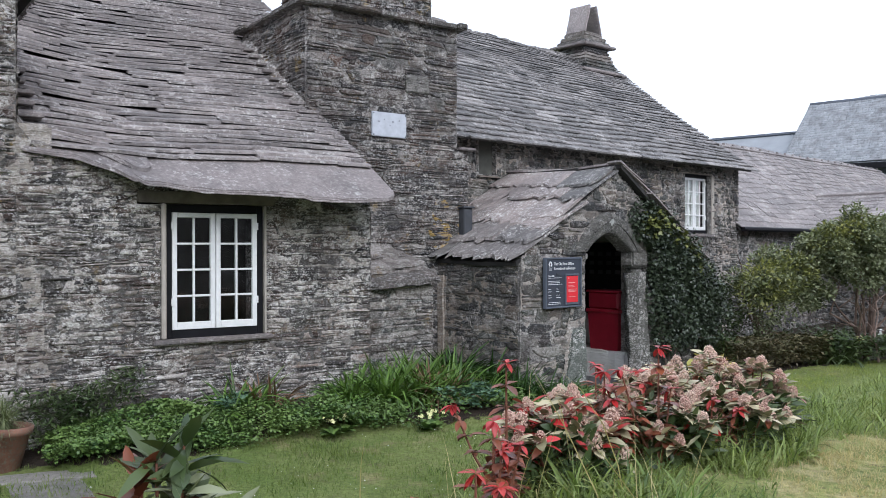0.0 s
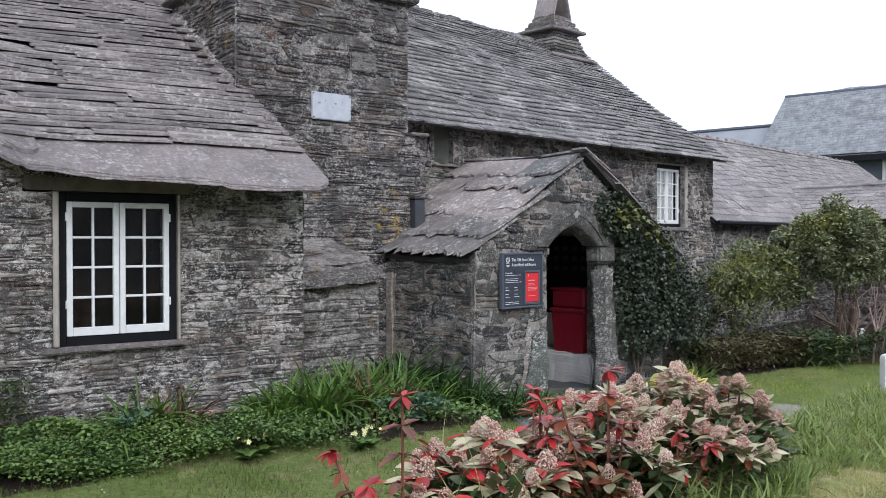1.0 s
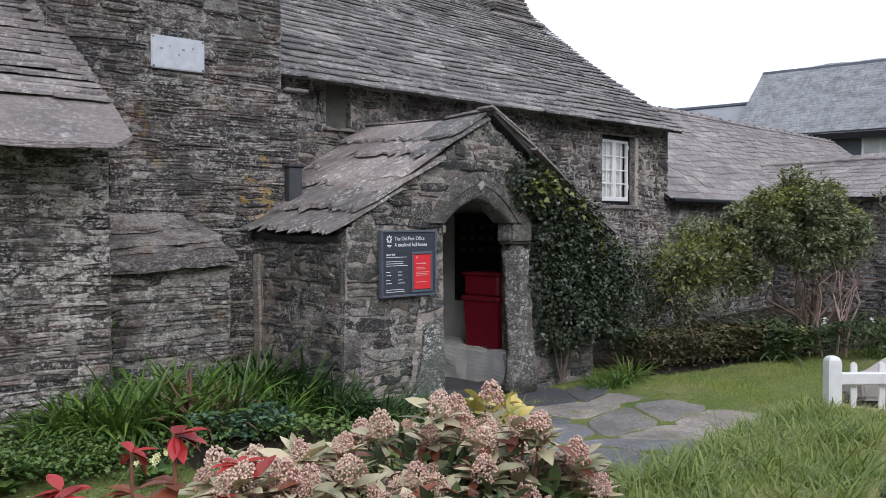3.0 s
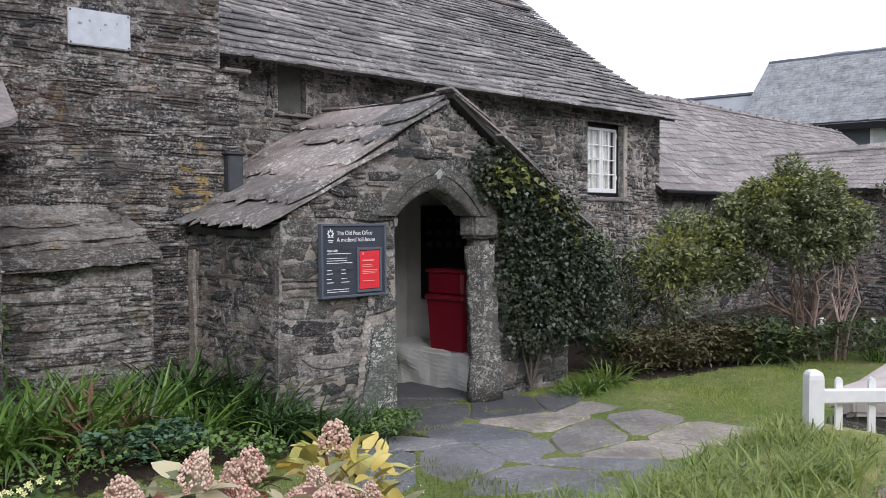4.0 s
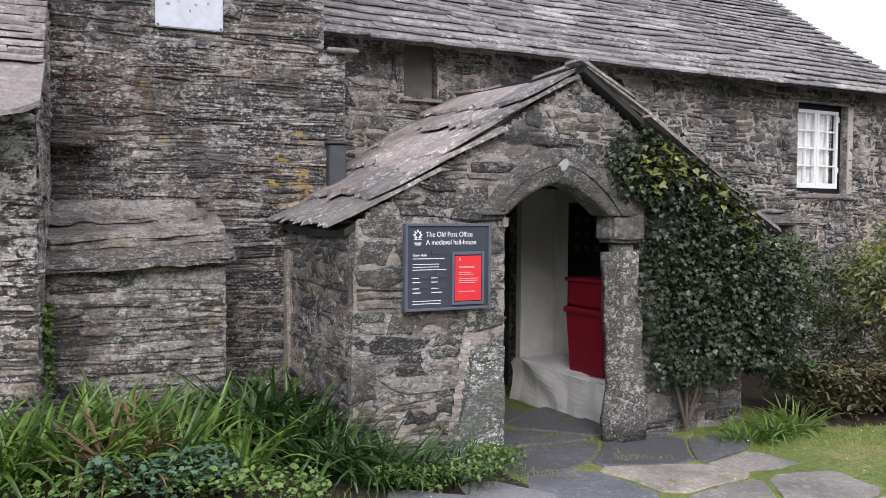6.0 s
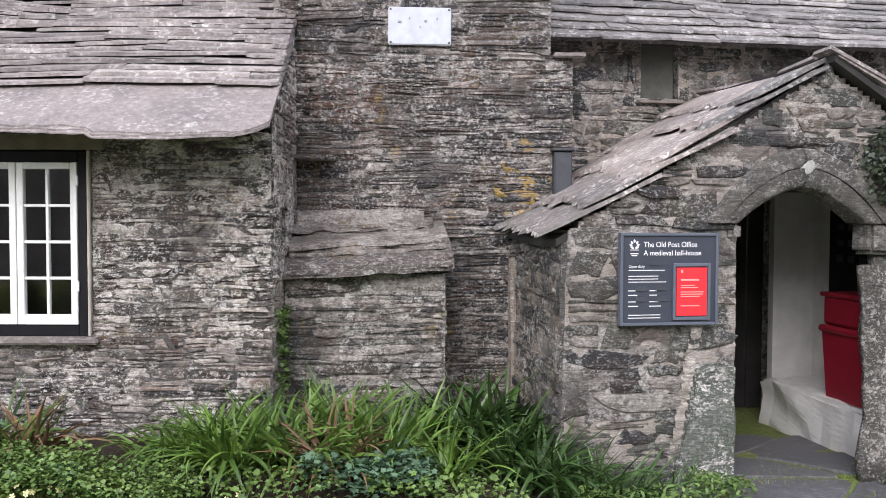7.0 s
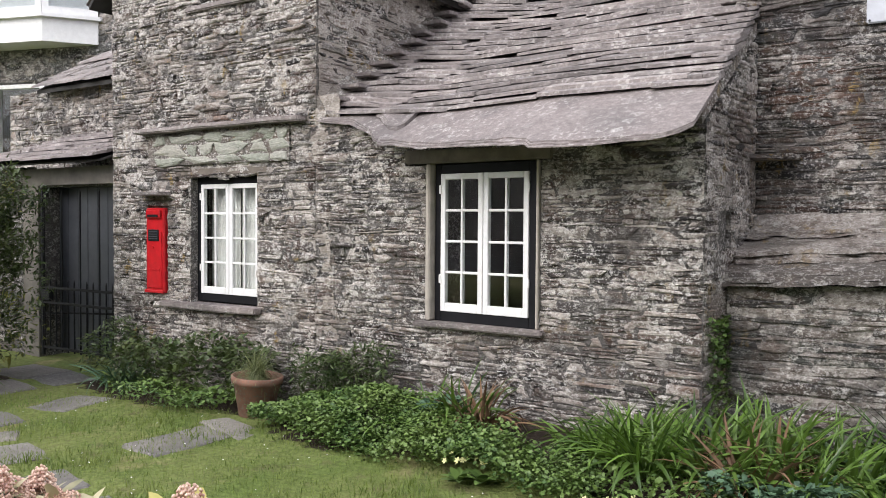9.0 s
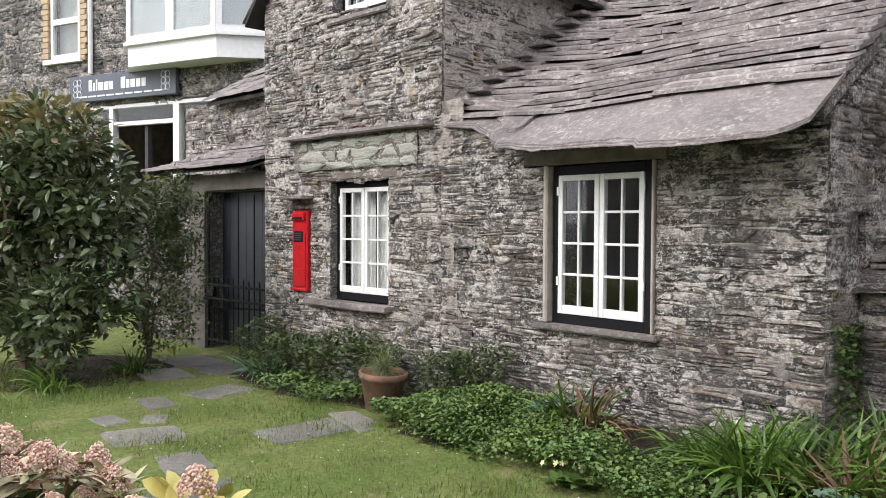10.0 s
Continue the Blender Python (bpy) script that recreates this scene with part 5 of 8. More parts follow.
# ---- wall letter box ----
pbox = thing("letter_box", "red cast-iron wall letter box under a slate hood", "letter box", pose(-4.125, -0.04, 0.975) @ Matrix.Diagonal((0.70, 1, 1, 1)))
part("body", Geo().box((0, 0, 0), (0.41, 0.24, 0.885), cut=0.012), PAINT_RED, pbox)
part("door", Geo().box((0.035, -0.014, 0.05), (0.375, 0.004, 0.64), cut=0.006), PAINT_RED, pbox)
part("aperture_plate", Geo().box((0.045, -0.03, 0.775), (0.365, 0.004, 0.865), cut=0.01), PAINT_RED, pbox)
part("slot", Geo().box((0.08, -0.036, 0.79), (0.33, -0.028, 0.815)), PAINT_BLACK, pbox)
notice = part("notice", Geo().box((0.085, -0.022, 0.54), (0.325, -0.012, 0.66), cut=0.004), PAINT_BLACK, pbox, "small black collection notice")
geo = Geo()
for i in range(4):
    geo.box((0.11, -0.0235, 0.56 + 0.024 * i), (0.30, -0.0218, 0.568 + 0.024 * i))
part("lettering_block", geo, LEAD, notice)
part("lock", Geo().lathe([(0.016, 0), (0.012, 0.012)], 10, pose(0.2, -0.014, 0.48, 90)), PAINT_RED, pbox)
part("ridge", Geo().box((0.06, -0.022, 0.235), (0.35, -0.012, 0.25)), PAINT_RED, pbox)
part("foot", Geo().box((-0.01, -0.02, 0.0), (0.42, 0.0, 0.03), cut=0.006), PAINT_RED, pbox)
part("backing", Geo().box((-0.012, 0.05, -0.012), (0.43, 0.45, 0.9)), MORTAR, wing_wall, m=pose(-4.125, -0.02, 0.975) @ Matrix.Diagonal((0.70, 1, 1, 1)))
part("hood_slate", rough_block((-4.19, -0.17, 1.985), (-3.76, 0.05, 2.02), 44, 2, 0.008, 0.008), SLATE_SLAB, wing_wall, "slate hood")

# ---- wing roof ----
def wing_l(u, v):
    return Vector((-4.95 + v * 0.69, 4.9 - u, 4.06 + v * 0.724))


def wing_r(u, v):
    return Vector((-1.55 - v * 0.69, u - 0.15, 4.06 + v * 0.724))


for nm, sf in (("roof_wing_left", wing_l), ("roof_wing_right", wing_r)):
    rf = deck(nm, sf, 0, 5.05, 0, 2.46, label="steep slate roof of the gabled wing")
    pieces("slate", SLATES, slate_places(sf, graded(-0.05, 2.4, 0.16, 0.12), 0, 5.05, (0.2, 0.4), 0.013, 45), SLATE_ROOF[0], SLATE_ROOF[1], rf, (-2, 0, 5), 40, "slate_rows", "weathered slates")

# ---- side entrance ----
wall("wall_entrance", flat((-8.6, 0.12), 0), lambda z: minus([(0, 3.84)], [(2.24, 3.86)]) if z < 2.12 else [(0, 3.84)], -0.1, 2.34, MID, STONE_BLOCK, depth=0.35, seed=26, near=(-5, 0, 2), label="low wall beside the garden door", limit=60)
part("render_coat", Geo().box((1.9, -0.05, -0.1), (2.24, 0.0, 2.14)).box((1.9, -0.05, 2.14), (3.84, 0.0, 2.34)), RENDER_GREY, bpy.data.objects["wall_entrance"], "grey rendered surround")
wall("wall_entrance_back", flat((-8.6, 0.95), 0), lambda z: [(0, 3.84)], 2.2, 3.5, MID, STONE_WING, depth=0.35, seed=27, near=(-5, 0, 3), label="stone wall above the entrance", limit=60)
ent = deck("roof_entrance", lambda u, v: Vector((u, -0.22 + v * 0.93, 2.36 + v * 0.36)), -7.2, -4.76, 0.08, 1.25, thick=0.02, label="canopy of rough slate slabs over the garden door")
pieces("slate_slab", SLATES, slate_places(lambda u, v: Vector((u, -0.22 + v * 0.93, 2.36 + v * 0.36)), [(-0.04, 0.22), (0.17, 0.2), (0.36, 0.2), (0.56, 0.2), (0.76, 0.2), (0.95, 0.2)], lambda v: -7.5 + v * 0.6, -4.78, (0.4, 0.9), 0.026, 46), SLATE_SLAB, SLATE_SLAB, ent, (-5, 0, 2))
en2 = deck("roof_entrance_upper", lambda u, v: Vector((u, 0.78 + v * 0.85, 3.48 + v * 0.53)), -7.6, -4.76, 0, 1.2, label="small upper roof of slate slabs")
pieces("slate_slab", SLATES, slate_places(lambda u, v: Vector((u, 0.78 + v * 0.85, 3.48 + v * 0.53)), [(-0.04, 0.28), (0.23, 0.26), (0.48, 0.26), (0.73, 0.26)], -7.6, -4.78, (0.4, 0.9), 0.022, 47), SLATE_ROOF[0], SLATE_ROOF[1], en2, (-5, 0, 3))
door = thing("garden_door", "dark grey plank door behind an iron gate", "door", pose(-6.36, 0.34, 0.12) @ Matrix.Diagonal((1.24, 1, 1, 1)), kind="structure")
for i in range(8):
    part("plank", Geo().box((0.162 * i, 0, 0), (0.162 * i + 0.158, 0.04, 2.0), cut=0.005), PAINT_GATE, door)
gate = thing("iron_gate", "black wrought-iron gate with spiked uprights", "gate", pose(-6.34, 0.10, 0.10) @ Matrix.Diagonal((1.25, 1, 1, 1)))
for i in range(13):
    x = 0.04 + i * 0.1
    top = 1.98 if i % 3 == 0 else 0.92
    part("bar", Geo().tube([(x, 0, 0.06), (x, 0, top - 0.04), (x, 0, top)], [0.009, 0.009, 0.002], 6), PAINT_BLACK, gate)
for z in (0.08, 0.62, 0.80):
    part("rail", Geo().box((0.0, -0.012, z), (1.26, 0.012, z + 0.03), cut=0.003), PAINT_BLACK, gate)
part("stile", Geo().box((0.0, -0.016, 0.0), (0.035, 0.016, 1.98), cut=0.003), PAINT_BLACK, gate)
part("stile", Geo().box((1.235, -0.016, 0.0), (1.27, 0.016, 1.98), cut=0.003), PAINT_BLACK, gate)
part("lock", Geo().box((0.02, -0.03, 0.66), (0.16, 0.03, 0.79), cut=0.006), PAINT_BLACK, gate)
part("brace", Geo().tube([(0.05, 0.02, 0.5), (1.2, 0.02, 0.58)], 0.012, 6), PAINT_BLACK, gate)

# ---- hall ridge and its chimney ----
ridge = thing("ridge_stones", "row of rough ridge stones along the hall roof", "ridge", kind="structure")
rng = np.random.default_rng(48)
for i in range(24):
    u = -0.1 + 0.365 * i
    p = hall_roof(u + 0.18, 4.50)
    part("ridge_stone", rough_block((0, -0.10, -0.03), (0.34, 0.12, rng.uniform(0.05, 0.10)), 80 + i, 1, 0.02, 0.02), SLATE_GREY[0], ridge, m=Matrix.Translation(p) @ pose(-0.18, 0, 0, 0, 0, 6.05))
chim = thing("roof_chimney", "tapered slate chimney with two leaning cap slates", "chimney", Matrix.Translation(HALL @ Vector((7.5, 3.3, 5.5))) @ pose(0, 0, 0, 0, 0, 6) @ Matrix.Scale(1.08, 4))
part("base", rough_block((-0.62, -0.5, -0.9), (0.62, 0.6, 0.18), 60, 3, 0.02, 0.03), DRESSED, chim)
part("weather_slab", rough_block((-0.74, -0.6, 0.18), (0.74, 0.7, 0.24), 61, 3, 0.02, 0.015), SLATE_SLAB, chim)
for i in range(7):
    g = 0.56 - 0.028 * i
    part("course", rough_block((-g, -g * 0.9, 0.24 + 0.075 * i), (g, g, 0.313 + 0.075 * i), 62 + i, 3, 0.02, 0.02), STONE_BLOCK[0], chim)
part("weather_slab", rough_block((-0.52, -0.46, 0.765), (0.52, 0.52, 0.82), 70, 3, 0.02, 0.015), SLATE_SLAB, chim)
for i in range(3):
    g = 0.42 - 0.06 * i
    part("course", rough_block((-g, -g * 0.9, 0.82 + 0.09 * i), (g, g, 0.91 + 0.09 * i), 71 + i, 3, 0.02, 0.02), STONE_BLOCK[0], chim)
for s in (-1, 1):
    geo = rough_block((-0.03, -0.26, 0), (0.03, 0.26, 0.62), 75 + s, 2, 0.01, 0.012)
    part("cap_slate", geo, SLATE_SLAB, chim, "leaning cap slate", m=pose(s * 0.27, 0, 1.08, 0, -s * 16, 0))

# ---- buildings beyond ----
RW = flat((12.35, 2.95), 7.5)
rwall = wall("wall_lower_range", RW, lambda z: [(0, 16)], -0.3, 2.2, (0.08, 0.18, 0.15, 0.5), STONE_BLOCK, depth=0.4, seed=28, near=(13, 2.5, 2), label="low stone wall of the lower range", limit=60, gap=0.014)
rw_s = lambda u, v: RW @ Vector((u, -0.22 + v * 0.775, 2.18 + v * 0.632))
rroof = deck("roof_lower_range", rw_s, -0.05, 16, 0, 3.6, label="long low slate roof with a crested ridge")
pieces("slate", SLATES, slate_places(rw_s, graded(-0.05, 3.55, 0.21, 0.17), -0.05, 16, (0.25, 0.5), 0.012, 49), SLATE_ROOF[0], SLATE_ROOF[1], rroof, (13, 3, 3), 300, "slate_rows", "weathered slates in rows")
deck("roof_lower_range_back", lambda u, v: RW @ Vector((u, 2.57 + v * 0.775, 4.455 - v * 0.632)), -0.05, 16, 0, 3.5, label="rear slope of the lower roof")
part("gutter", Geo().tube([RW @ Vector((0, -0.27, 2.15)), RW @ Vector((7, -0.27, 2.14))], 0.05, 8), PAINT_BLACK, rroof, "black gutter")
for i in range(30):
    part("ridge_tile", Geo().box((0, -0.09, -0.03), (0.52, 0.09, 0.05), cut=0.03).box((0.2, -0.025, 0.05), (0.29, 0.025, 0.12), cut=0.015), SLATE_ROOF[0], rroof, m=Matrix.Translation(rw_s(0.53 * i, 3.6)) @ pose(0, 0, 0, 0, 0, 7.5))
out_l = lambda u, v: Vector((17.1 + v * 0.866, 4.3 - u, 2.25 + v * 0.5))
orf = deck("roof_outhouse", out_l, -0.4, 7.5, 0, 1.75, label="small slate roof of an outhouse")
pieces("slate", SLATES, slate_places(out_l, graded(-0.04, 1.7, 0.2, 0.17), lambda v: -0.3 - 0.2 * v, 7.5, (0.25, 0.5), 0.012, 51), SLATE_ROOF[0], SLATE_ROOF[1], orf, (17, 3, 3), 120, "slate_rows", "weathered slates in rows")
deck("roof_outhouse_back", lambda u, v: Vector((18.6 + v * 0.866, -3.2 + u, 3.12 - v * 0.5)), 0, 7.5, 0, 1.75, label="rear slope of the outhouse roof")
part("ridge_tile", Geo().box((18.5, -3.2, 3.08), (18.7, 4.7, 3.19), cut=0.04), SLATE_ROOF[0], orf)
wall("wall_outhouse", pose(17.3, 4.3, 0, 0, 0, -90), lambda z: [(0, 7.4)], -0.3, 2.3, (0.08, 0.18, 0.15, 0.5), STONE_BLOCK, depth=0.4, seed=29, near=(17, 0, 2), label="stone wall of the outhouse", limit=40)

FAR_SLATE = plain("blue_grey_slating", (0.27, 0.285, 0.30), 0.6, 0.12, 1.2, 0.3)
HUNG = plain("dark_hung_slate", (0.085, 0.095, 0.115), 0.7, 0.15, 1.5, 0.3)
far = thing("far_house", "tall house with a blue-grey slate roof", "house", pose(35, 14.5, 0, 0, 0, 14) @ Matrix.Translation((-35, -14.5, 0)))
part("wall", Geo().box((31.1, -6, -1), (38.5, 14.2, 5.35)), HUNG, far, "dark slate-hung wall")
part("roof", Geo().add([(30.6, -6.3, 5.25), (30.6, 14.5, 5.25), (35.0, 14.5, 8.5), (35.0, -6.3, 8.5), (39.2, 14.5, 5.25), (39.2, -6.3, 5.25), (30.6, -6.3, 5.12), (30.6, 14.5, 5.12), (39.2, 14.5, 5.12), (39.2, -6.3, 5.12)], [(0, 3, 2, 1), (2, 3, 5, 4), (0, 1, 7, 6), (1, 2, 4, 8, 7), (5, 3, 0, 6, 9), (6, 7, 8, 9), (4, 5, 9, 8)]), FAR_SLATE, far)
fsurf = lambda u, v: Vector((30.55 + v * 0.804, 14.5 - u, 5.28 + v * 0.594))
tagged(joined("slating", SLATES, slate_places(fsurf, graded(0, 5.3, 0.2, 0.2), 0, 14, (0.24, 0.30), 0.008, 52, 2.0), slate("blue_slate_rows", True, [(0.0, (0.235, 0.25, 0.26)), (1.0, (0.30, 0.31, 0.32))], 0.15), far), "", "", "", "stuff")
part("ridge", Geo().tube([(35, -6.3, 8.52), (35, 14.5, 8.52)], 0.12, 6), HUNG, far)
part("fascia", Geo().box((30.5, -6.3, 4.98), (30.62, 14.4, 5.22)), PAINT_BLACK, far)
for y in (8.24, 3.84, -0.66):
    win = part("window", Geo().box((31.02, y, 3.7), (31.12, y + 1.35, 5.15)), PAINT_WHITE, far, "white casement")
    for j in range(2):
        part("pane", Geo().box((30.99, y + 0.1 + 0.62 * j, 3.8), (31.03, y + 0.62 + 0.62 * j, 5.05)), GLASS, win)
low_h = thing("far_annexe", "lower wing with a slate roof behind the far house", "house", pose(35, 14.5, 0, 0, 0, 14) @ Matrix.Translation((-35, -14.5, 0)))
part("wall", Geo().box((31.6, 14.6, -1), (37, 27, 5.3)), HUNG, low_h)
part("roof", Geo().add([(31.2, 14.55, 5.2), (31.2, 27, 5.2), (33.6, 27, 7.05), (33.6, 14.55, 7.05), (36.5, 27, 5.2), (36.5, 14.55, 5.2)], [(0, 3, 2, 1), (2, 3, 5, 4), (1, 2, 4), (0, 5, 3), (0, 1, 4, 5)]), FAR_SLATE, low_h)
part("ridge", Geo().tube([(33.6, 14.5, 7.07), (33.6, 27, 7.07)], 0.1, 6), HUNG, low_h)

# shop across the street
SHOP = pose(-13.9, 1.24, 0, 0, 0, 18)
SHOPWALL = stone("shop_rubble", BLOCK, True, lichen=0.55, dark=0.1, moss=0.1, rusty=0.3)
BLIND = plain("white_blind", (0.80, 0.82, 0.84), 0.8, 0.06, 3, 0.1)
PALE_BRICK = plain("cream_brick", (0.50, 0.38, 0.24), 0.85, 0.2, 9, 0.3)
shop = thing("shop_building", "stone shop with a white bay window and a grey fascia", "shop", SHOP)
body = lambda z: minus(minus([(-6, 7)], [(-0.82, 0.10)] if 5.08 < z < 6.6 else []), [(-0.3, 3.85)] if 1.2 < z < 4.05 else [])
part("wall", wall_body(body, -1, 8.5, 0.4), MORTAR, shop, "rubble stone front")
tagged(joined("stonework", STONES, stone_places(Matrix.Identity(4), body, 2.0, 8.4, (0.08, 0.2, 0.15, 0.5), 53), SHOPWALL, shop), "", "", "", "stuff")
for i in range(16):
    z = 5.0 + 0.115 * i
    for x in (-1.0, 0.13):
        part("quoin_brick", Geo().box((x - (0.06 if i % 2 else 0.0) * (1 if x < 0 else 0), -0.05, z), (x + 0.16 + (0.06 if i % 2 and x > 0 else 0), 0.05, z + 0.105), cut=0.008), PALE_BRICK, shop)
swin = part("window", Geo().box((-0.95, -0.1, 4.98), (0.2, 0.05, 5.075)), PAINT_WHITE, shop, "white sash window")
for lo, hi in (((-0.82, 0.0, 5.08), (-0.74, 0.1, 6.6)), ((0.02, 0.0, 5.08), (0.10, 0.1, 6.6)), ((-0.738, 0, 5.08), (0.018, 0.1, 5.18)), ((-0.738, 0, 5.80), (0.018, 0.1, 5.92)), ((-0.738, 0, 6.5), (0.018, 0.1, 6.6))):
    part("window_frame", Geo().box(lo, hi), PAINT_WHITE, swin)
part("pane", Geo().box((-0.74, 0.05, 5.18), (0.02, 0.06, 5.8)), GLASS, swin)
part("pane", Geo().box((-0.74, 0.05, 5.92), (0.02, 0.06, 6.5)), GLASS, swin)
part("blind", Geo().box((-0.78, 0.2, 5.1), (0.06, 0.22, 6.6)), CURTAIN, swin)
part("downpipe", Geo().tube([(0.47, -0.06, 4.7), (0.47, -0.06, 8.2)], 0.05, 8), PAINT_WHITE, shop, "white downpipe")
bay = part("bay_window", Geo().slab([(1.5, 0.02), (1.5, -0.02), (2.1, -0.55), (4.3, -0.55), (4.95, -0.02), (4.95, 0.02)], 4.62, 5.0).slab([(1.42, 0.02), (1.42, -0.06), (2.07, -0.63), (4.35, -0.63), (5.03, -0.06), (5.03, 0.02)], 5.0, 5.06), PAINT_WHITE, shop, "white painted bay window")
for x0, y0, x1, y1 in ((1.5, -0.02, 2.1, -0.55), (2.1, -0.55, 3.2, -0.55), (3.2, -0.55, 4.3, -0.55), (4.3, -0.55, 4.95, -0.02)):
    ang, ln = math.degrees(math.atan2(y1 - y0, x1 - x0)), math.hypot(x1 - x0, y1 - y0)
    mm = pose(x0, y0, 5.06, 0, 0, ang)
    part("sash", Geo().box((0, -0.03, 0), (0.1, 0.06, 1.5)).box((ln - 0.1, -0.03, 0), (ln, 0.06, 1.5)).box((0.1, -0.03, 0), (ln - 0.1, 0.06, 0.12)).box((0.1, -0.03, 1.3), (ln - 0.1, 0.06, 1.5)), PAINT_WHITE, bay, m=mm)
    part("pane", Geo().box((0.1, 0.0, 0.12), (ln - 0.1, 0.01, 1.3)), GLASS, bay, m=mm)
    part("blind", Geo().box((0.05, 0.03, 0.05), (ln - 0.05, 0.04, 1.4)), BLIND, bay, m=mm)
fascia = part("fascia_board", Geo().box((-0.06, -0.14, 4.13), (2.9, -0.04, 4.65), cut=0.01), EDGE, shop, "grey fascia board with plain white marks")
for x0, x1 in ((0.52, 0.62), (0.65, 0.70), (0.73, 0.77), (0.80, 0.94), (0.97, 1.09), (1.12, 1.22), (1.44, 1.56), (1.59, 1.68), (1.71, 1.83), (1.86, 1.98), (2.01, 2.12)):
    part("name_bar", Geo().box((x0, -0.15, 4.33), (x1, -0.139, 4.33 + (0.22 if x0 in (0.52, 1.44, 0.73) else 0.16))), INK, fascia)
geo = Geo()
for i in range(9):
    geo.box((0.25 + 0.26 * i, -0.15, 4.21), (0.46 + 0.26 * i, -0.139, 4.24))
tagged(part("lettering_block", geo, INK, fascia), kind="stuff")
for x in (0.06, 2.52):
    geo = Geo()
    for px in (0.06, 0.18):
        for pz in (4.28, 4.40, 4.52):
            geo.tube([(x + px + 0.055 * math.cos(a), -0.145, pz + 0.06 * math.sin(a)) for a in (0.524 * j for j in range(13))], 0.007, 4)
    geo.tube([(x + 0.12 + 0.02 * math.sin(9 * j), -0.145, 4.22 + 0.036 * j) for j in range(11)], 0.007, 4)
    part("ornament", geo, INK, fascia)
front = part("shopfront", Geo().box((-0.3, 0.0, 3.97), (3.85, 0.12, 4.07)).box((0.95, -0.02, 1.2), (1.06, 0.12, 3.97)).box((2.70, -0.02, 1.2), (2.86, 0.12, 3.97)).box((3.77, -0.02, 1.2), (3.85, 0.12, 3.97)).box((1.06, 0.0, 3.62), (2.70, 0.12, 3.70)).box((-0.3, 0, 1.2), (-0.2, 0.12, 3.97)), PAINT_WHITE, shop, "white timber shopfront")
for a, b, c, d in ((1.06, 2.70, 3.70, 3.97), (2.86, 3.77, 1.3, 3.97), (-0.2, 0.95, 1.3, 3.97)):
    part("pane", Geo().box((a, 0.05, c), (b, 0.06, d)), GLASS, front)
part("interior", Geo().add([(-0.3, 0.4, 1.1), (3.85, 0.4, 1.1), (3.85, 0.4, 4.1), (-0.3, 0.4, 4.1), (-0.3, 3, 1.1), (3.85, 3, 1.1), (3.85, 3, 4.1), (-0.3, 3, 4.1)], [(4, 5, 6, 7), (0, 1, 5, 4), (2, 3, 7, 6), (0, 4, 7, 3), (1, 2, 6, 5)]), WOOD_GREY, shop, "dim shop interior")
part("display_stand", Geo().box((3.0, 0.6, 1.2), (3.6, 1.0, 3.1)).box((3.1, 0.5, 3.1), (3.5, 0.9, 3.5)), CURTAIN, shop)
part("door_post", Geo().box((1.82, 0.1, 1.2), (1.9, 0.2, 3.6)), LEAD, shop)
part("roof", Geo().add([(-6.3, -0.4, 8.4), (7.3, -0.4, 8.4), (7.3, 3.5, 11), (-6.3, 3.5, 11), (7.3, 7, 8.4), (-6.3, 7, 8.4)], [(0, 1, 2, 3), (3, 2, 4, 5), (1, 4, 2), (0, 3, 5), (0, 5, 4, 1)]), FAR_SLATE, shop)
part("side_wall", Geo().box((-6, 0.4, -1), (-5.6, 7, 8.4)).box((6.6, 0.4, -1), (7, 7, 8.4)).box((-5.6, 6.6, -1), (6.6, 7, 8.4)), MORTAR, shop)

# ---- paving ----
FLAG = slate("flagstone", False, [(0.0, (0.25, 0.235, 0.215)), (0.4, (0.34, 0.30, 0.26)), (1.0, (0.45, 0.39, 0.325))], 0.2)
FLAG_BLUE = slate("blue_grey_flagstone", False, [(0.0, (0.16, 0.17, 0.185)), (0.7, (0.24, 0.24, 0.245)), (1.0, (0.30, 0.28, 0.255))], 0.14)
# porch floor: the shade under its roof is put into a darker slate colour
FLAG_SHADED = slate("shaded_porch_flagstone", False, [(0.0, (0.075, 0.08, 0.088)), (1.0, (0.12, 0.12, 0.125))], 0.1)


def flagstone(centre, outline, z, thick, parent, name="flagstone", mat=FLAG):
    bm = bmesh.new()
    top = bm.faces.new([bm.verts.new((x, y, 0)) for x, y in outline])
    side = bmesh.ops.extrude_face_region(bm, geom=[top])
    for p in (v for v in side["geom"] if isinstance(v, bmesh.types.BMVert)):
        p.co.z = thick
    bmesh.ops.bevel(bm, geom=[e for e in bm.edges if all(v.co.z > thick * 0.5 for v in e.verts)], offset=0.012, segments=1, affect="EDGES")
    bmesh.ops.recalc_face_normals(bm, faces=bm.faces[:])
    bm.verts.index_update()
    geo = Geo().add([p.co[:] for p in bm.verts], [[p.index for p in f.verts] for f in bm.faces])
    bm.free()
    return part(name, geo, mat, parent, m=pose(centre[0], centre[1], z, rnd(-0.6, 0.6), rnd(-0.6, 0.6), 0))


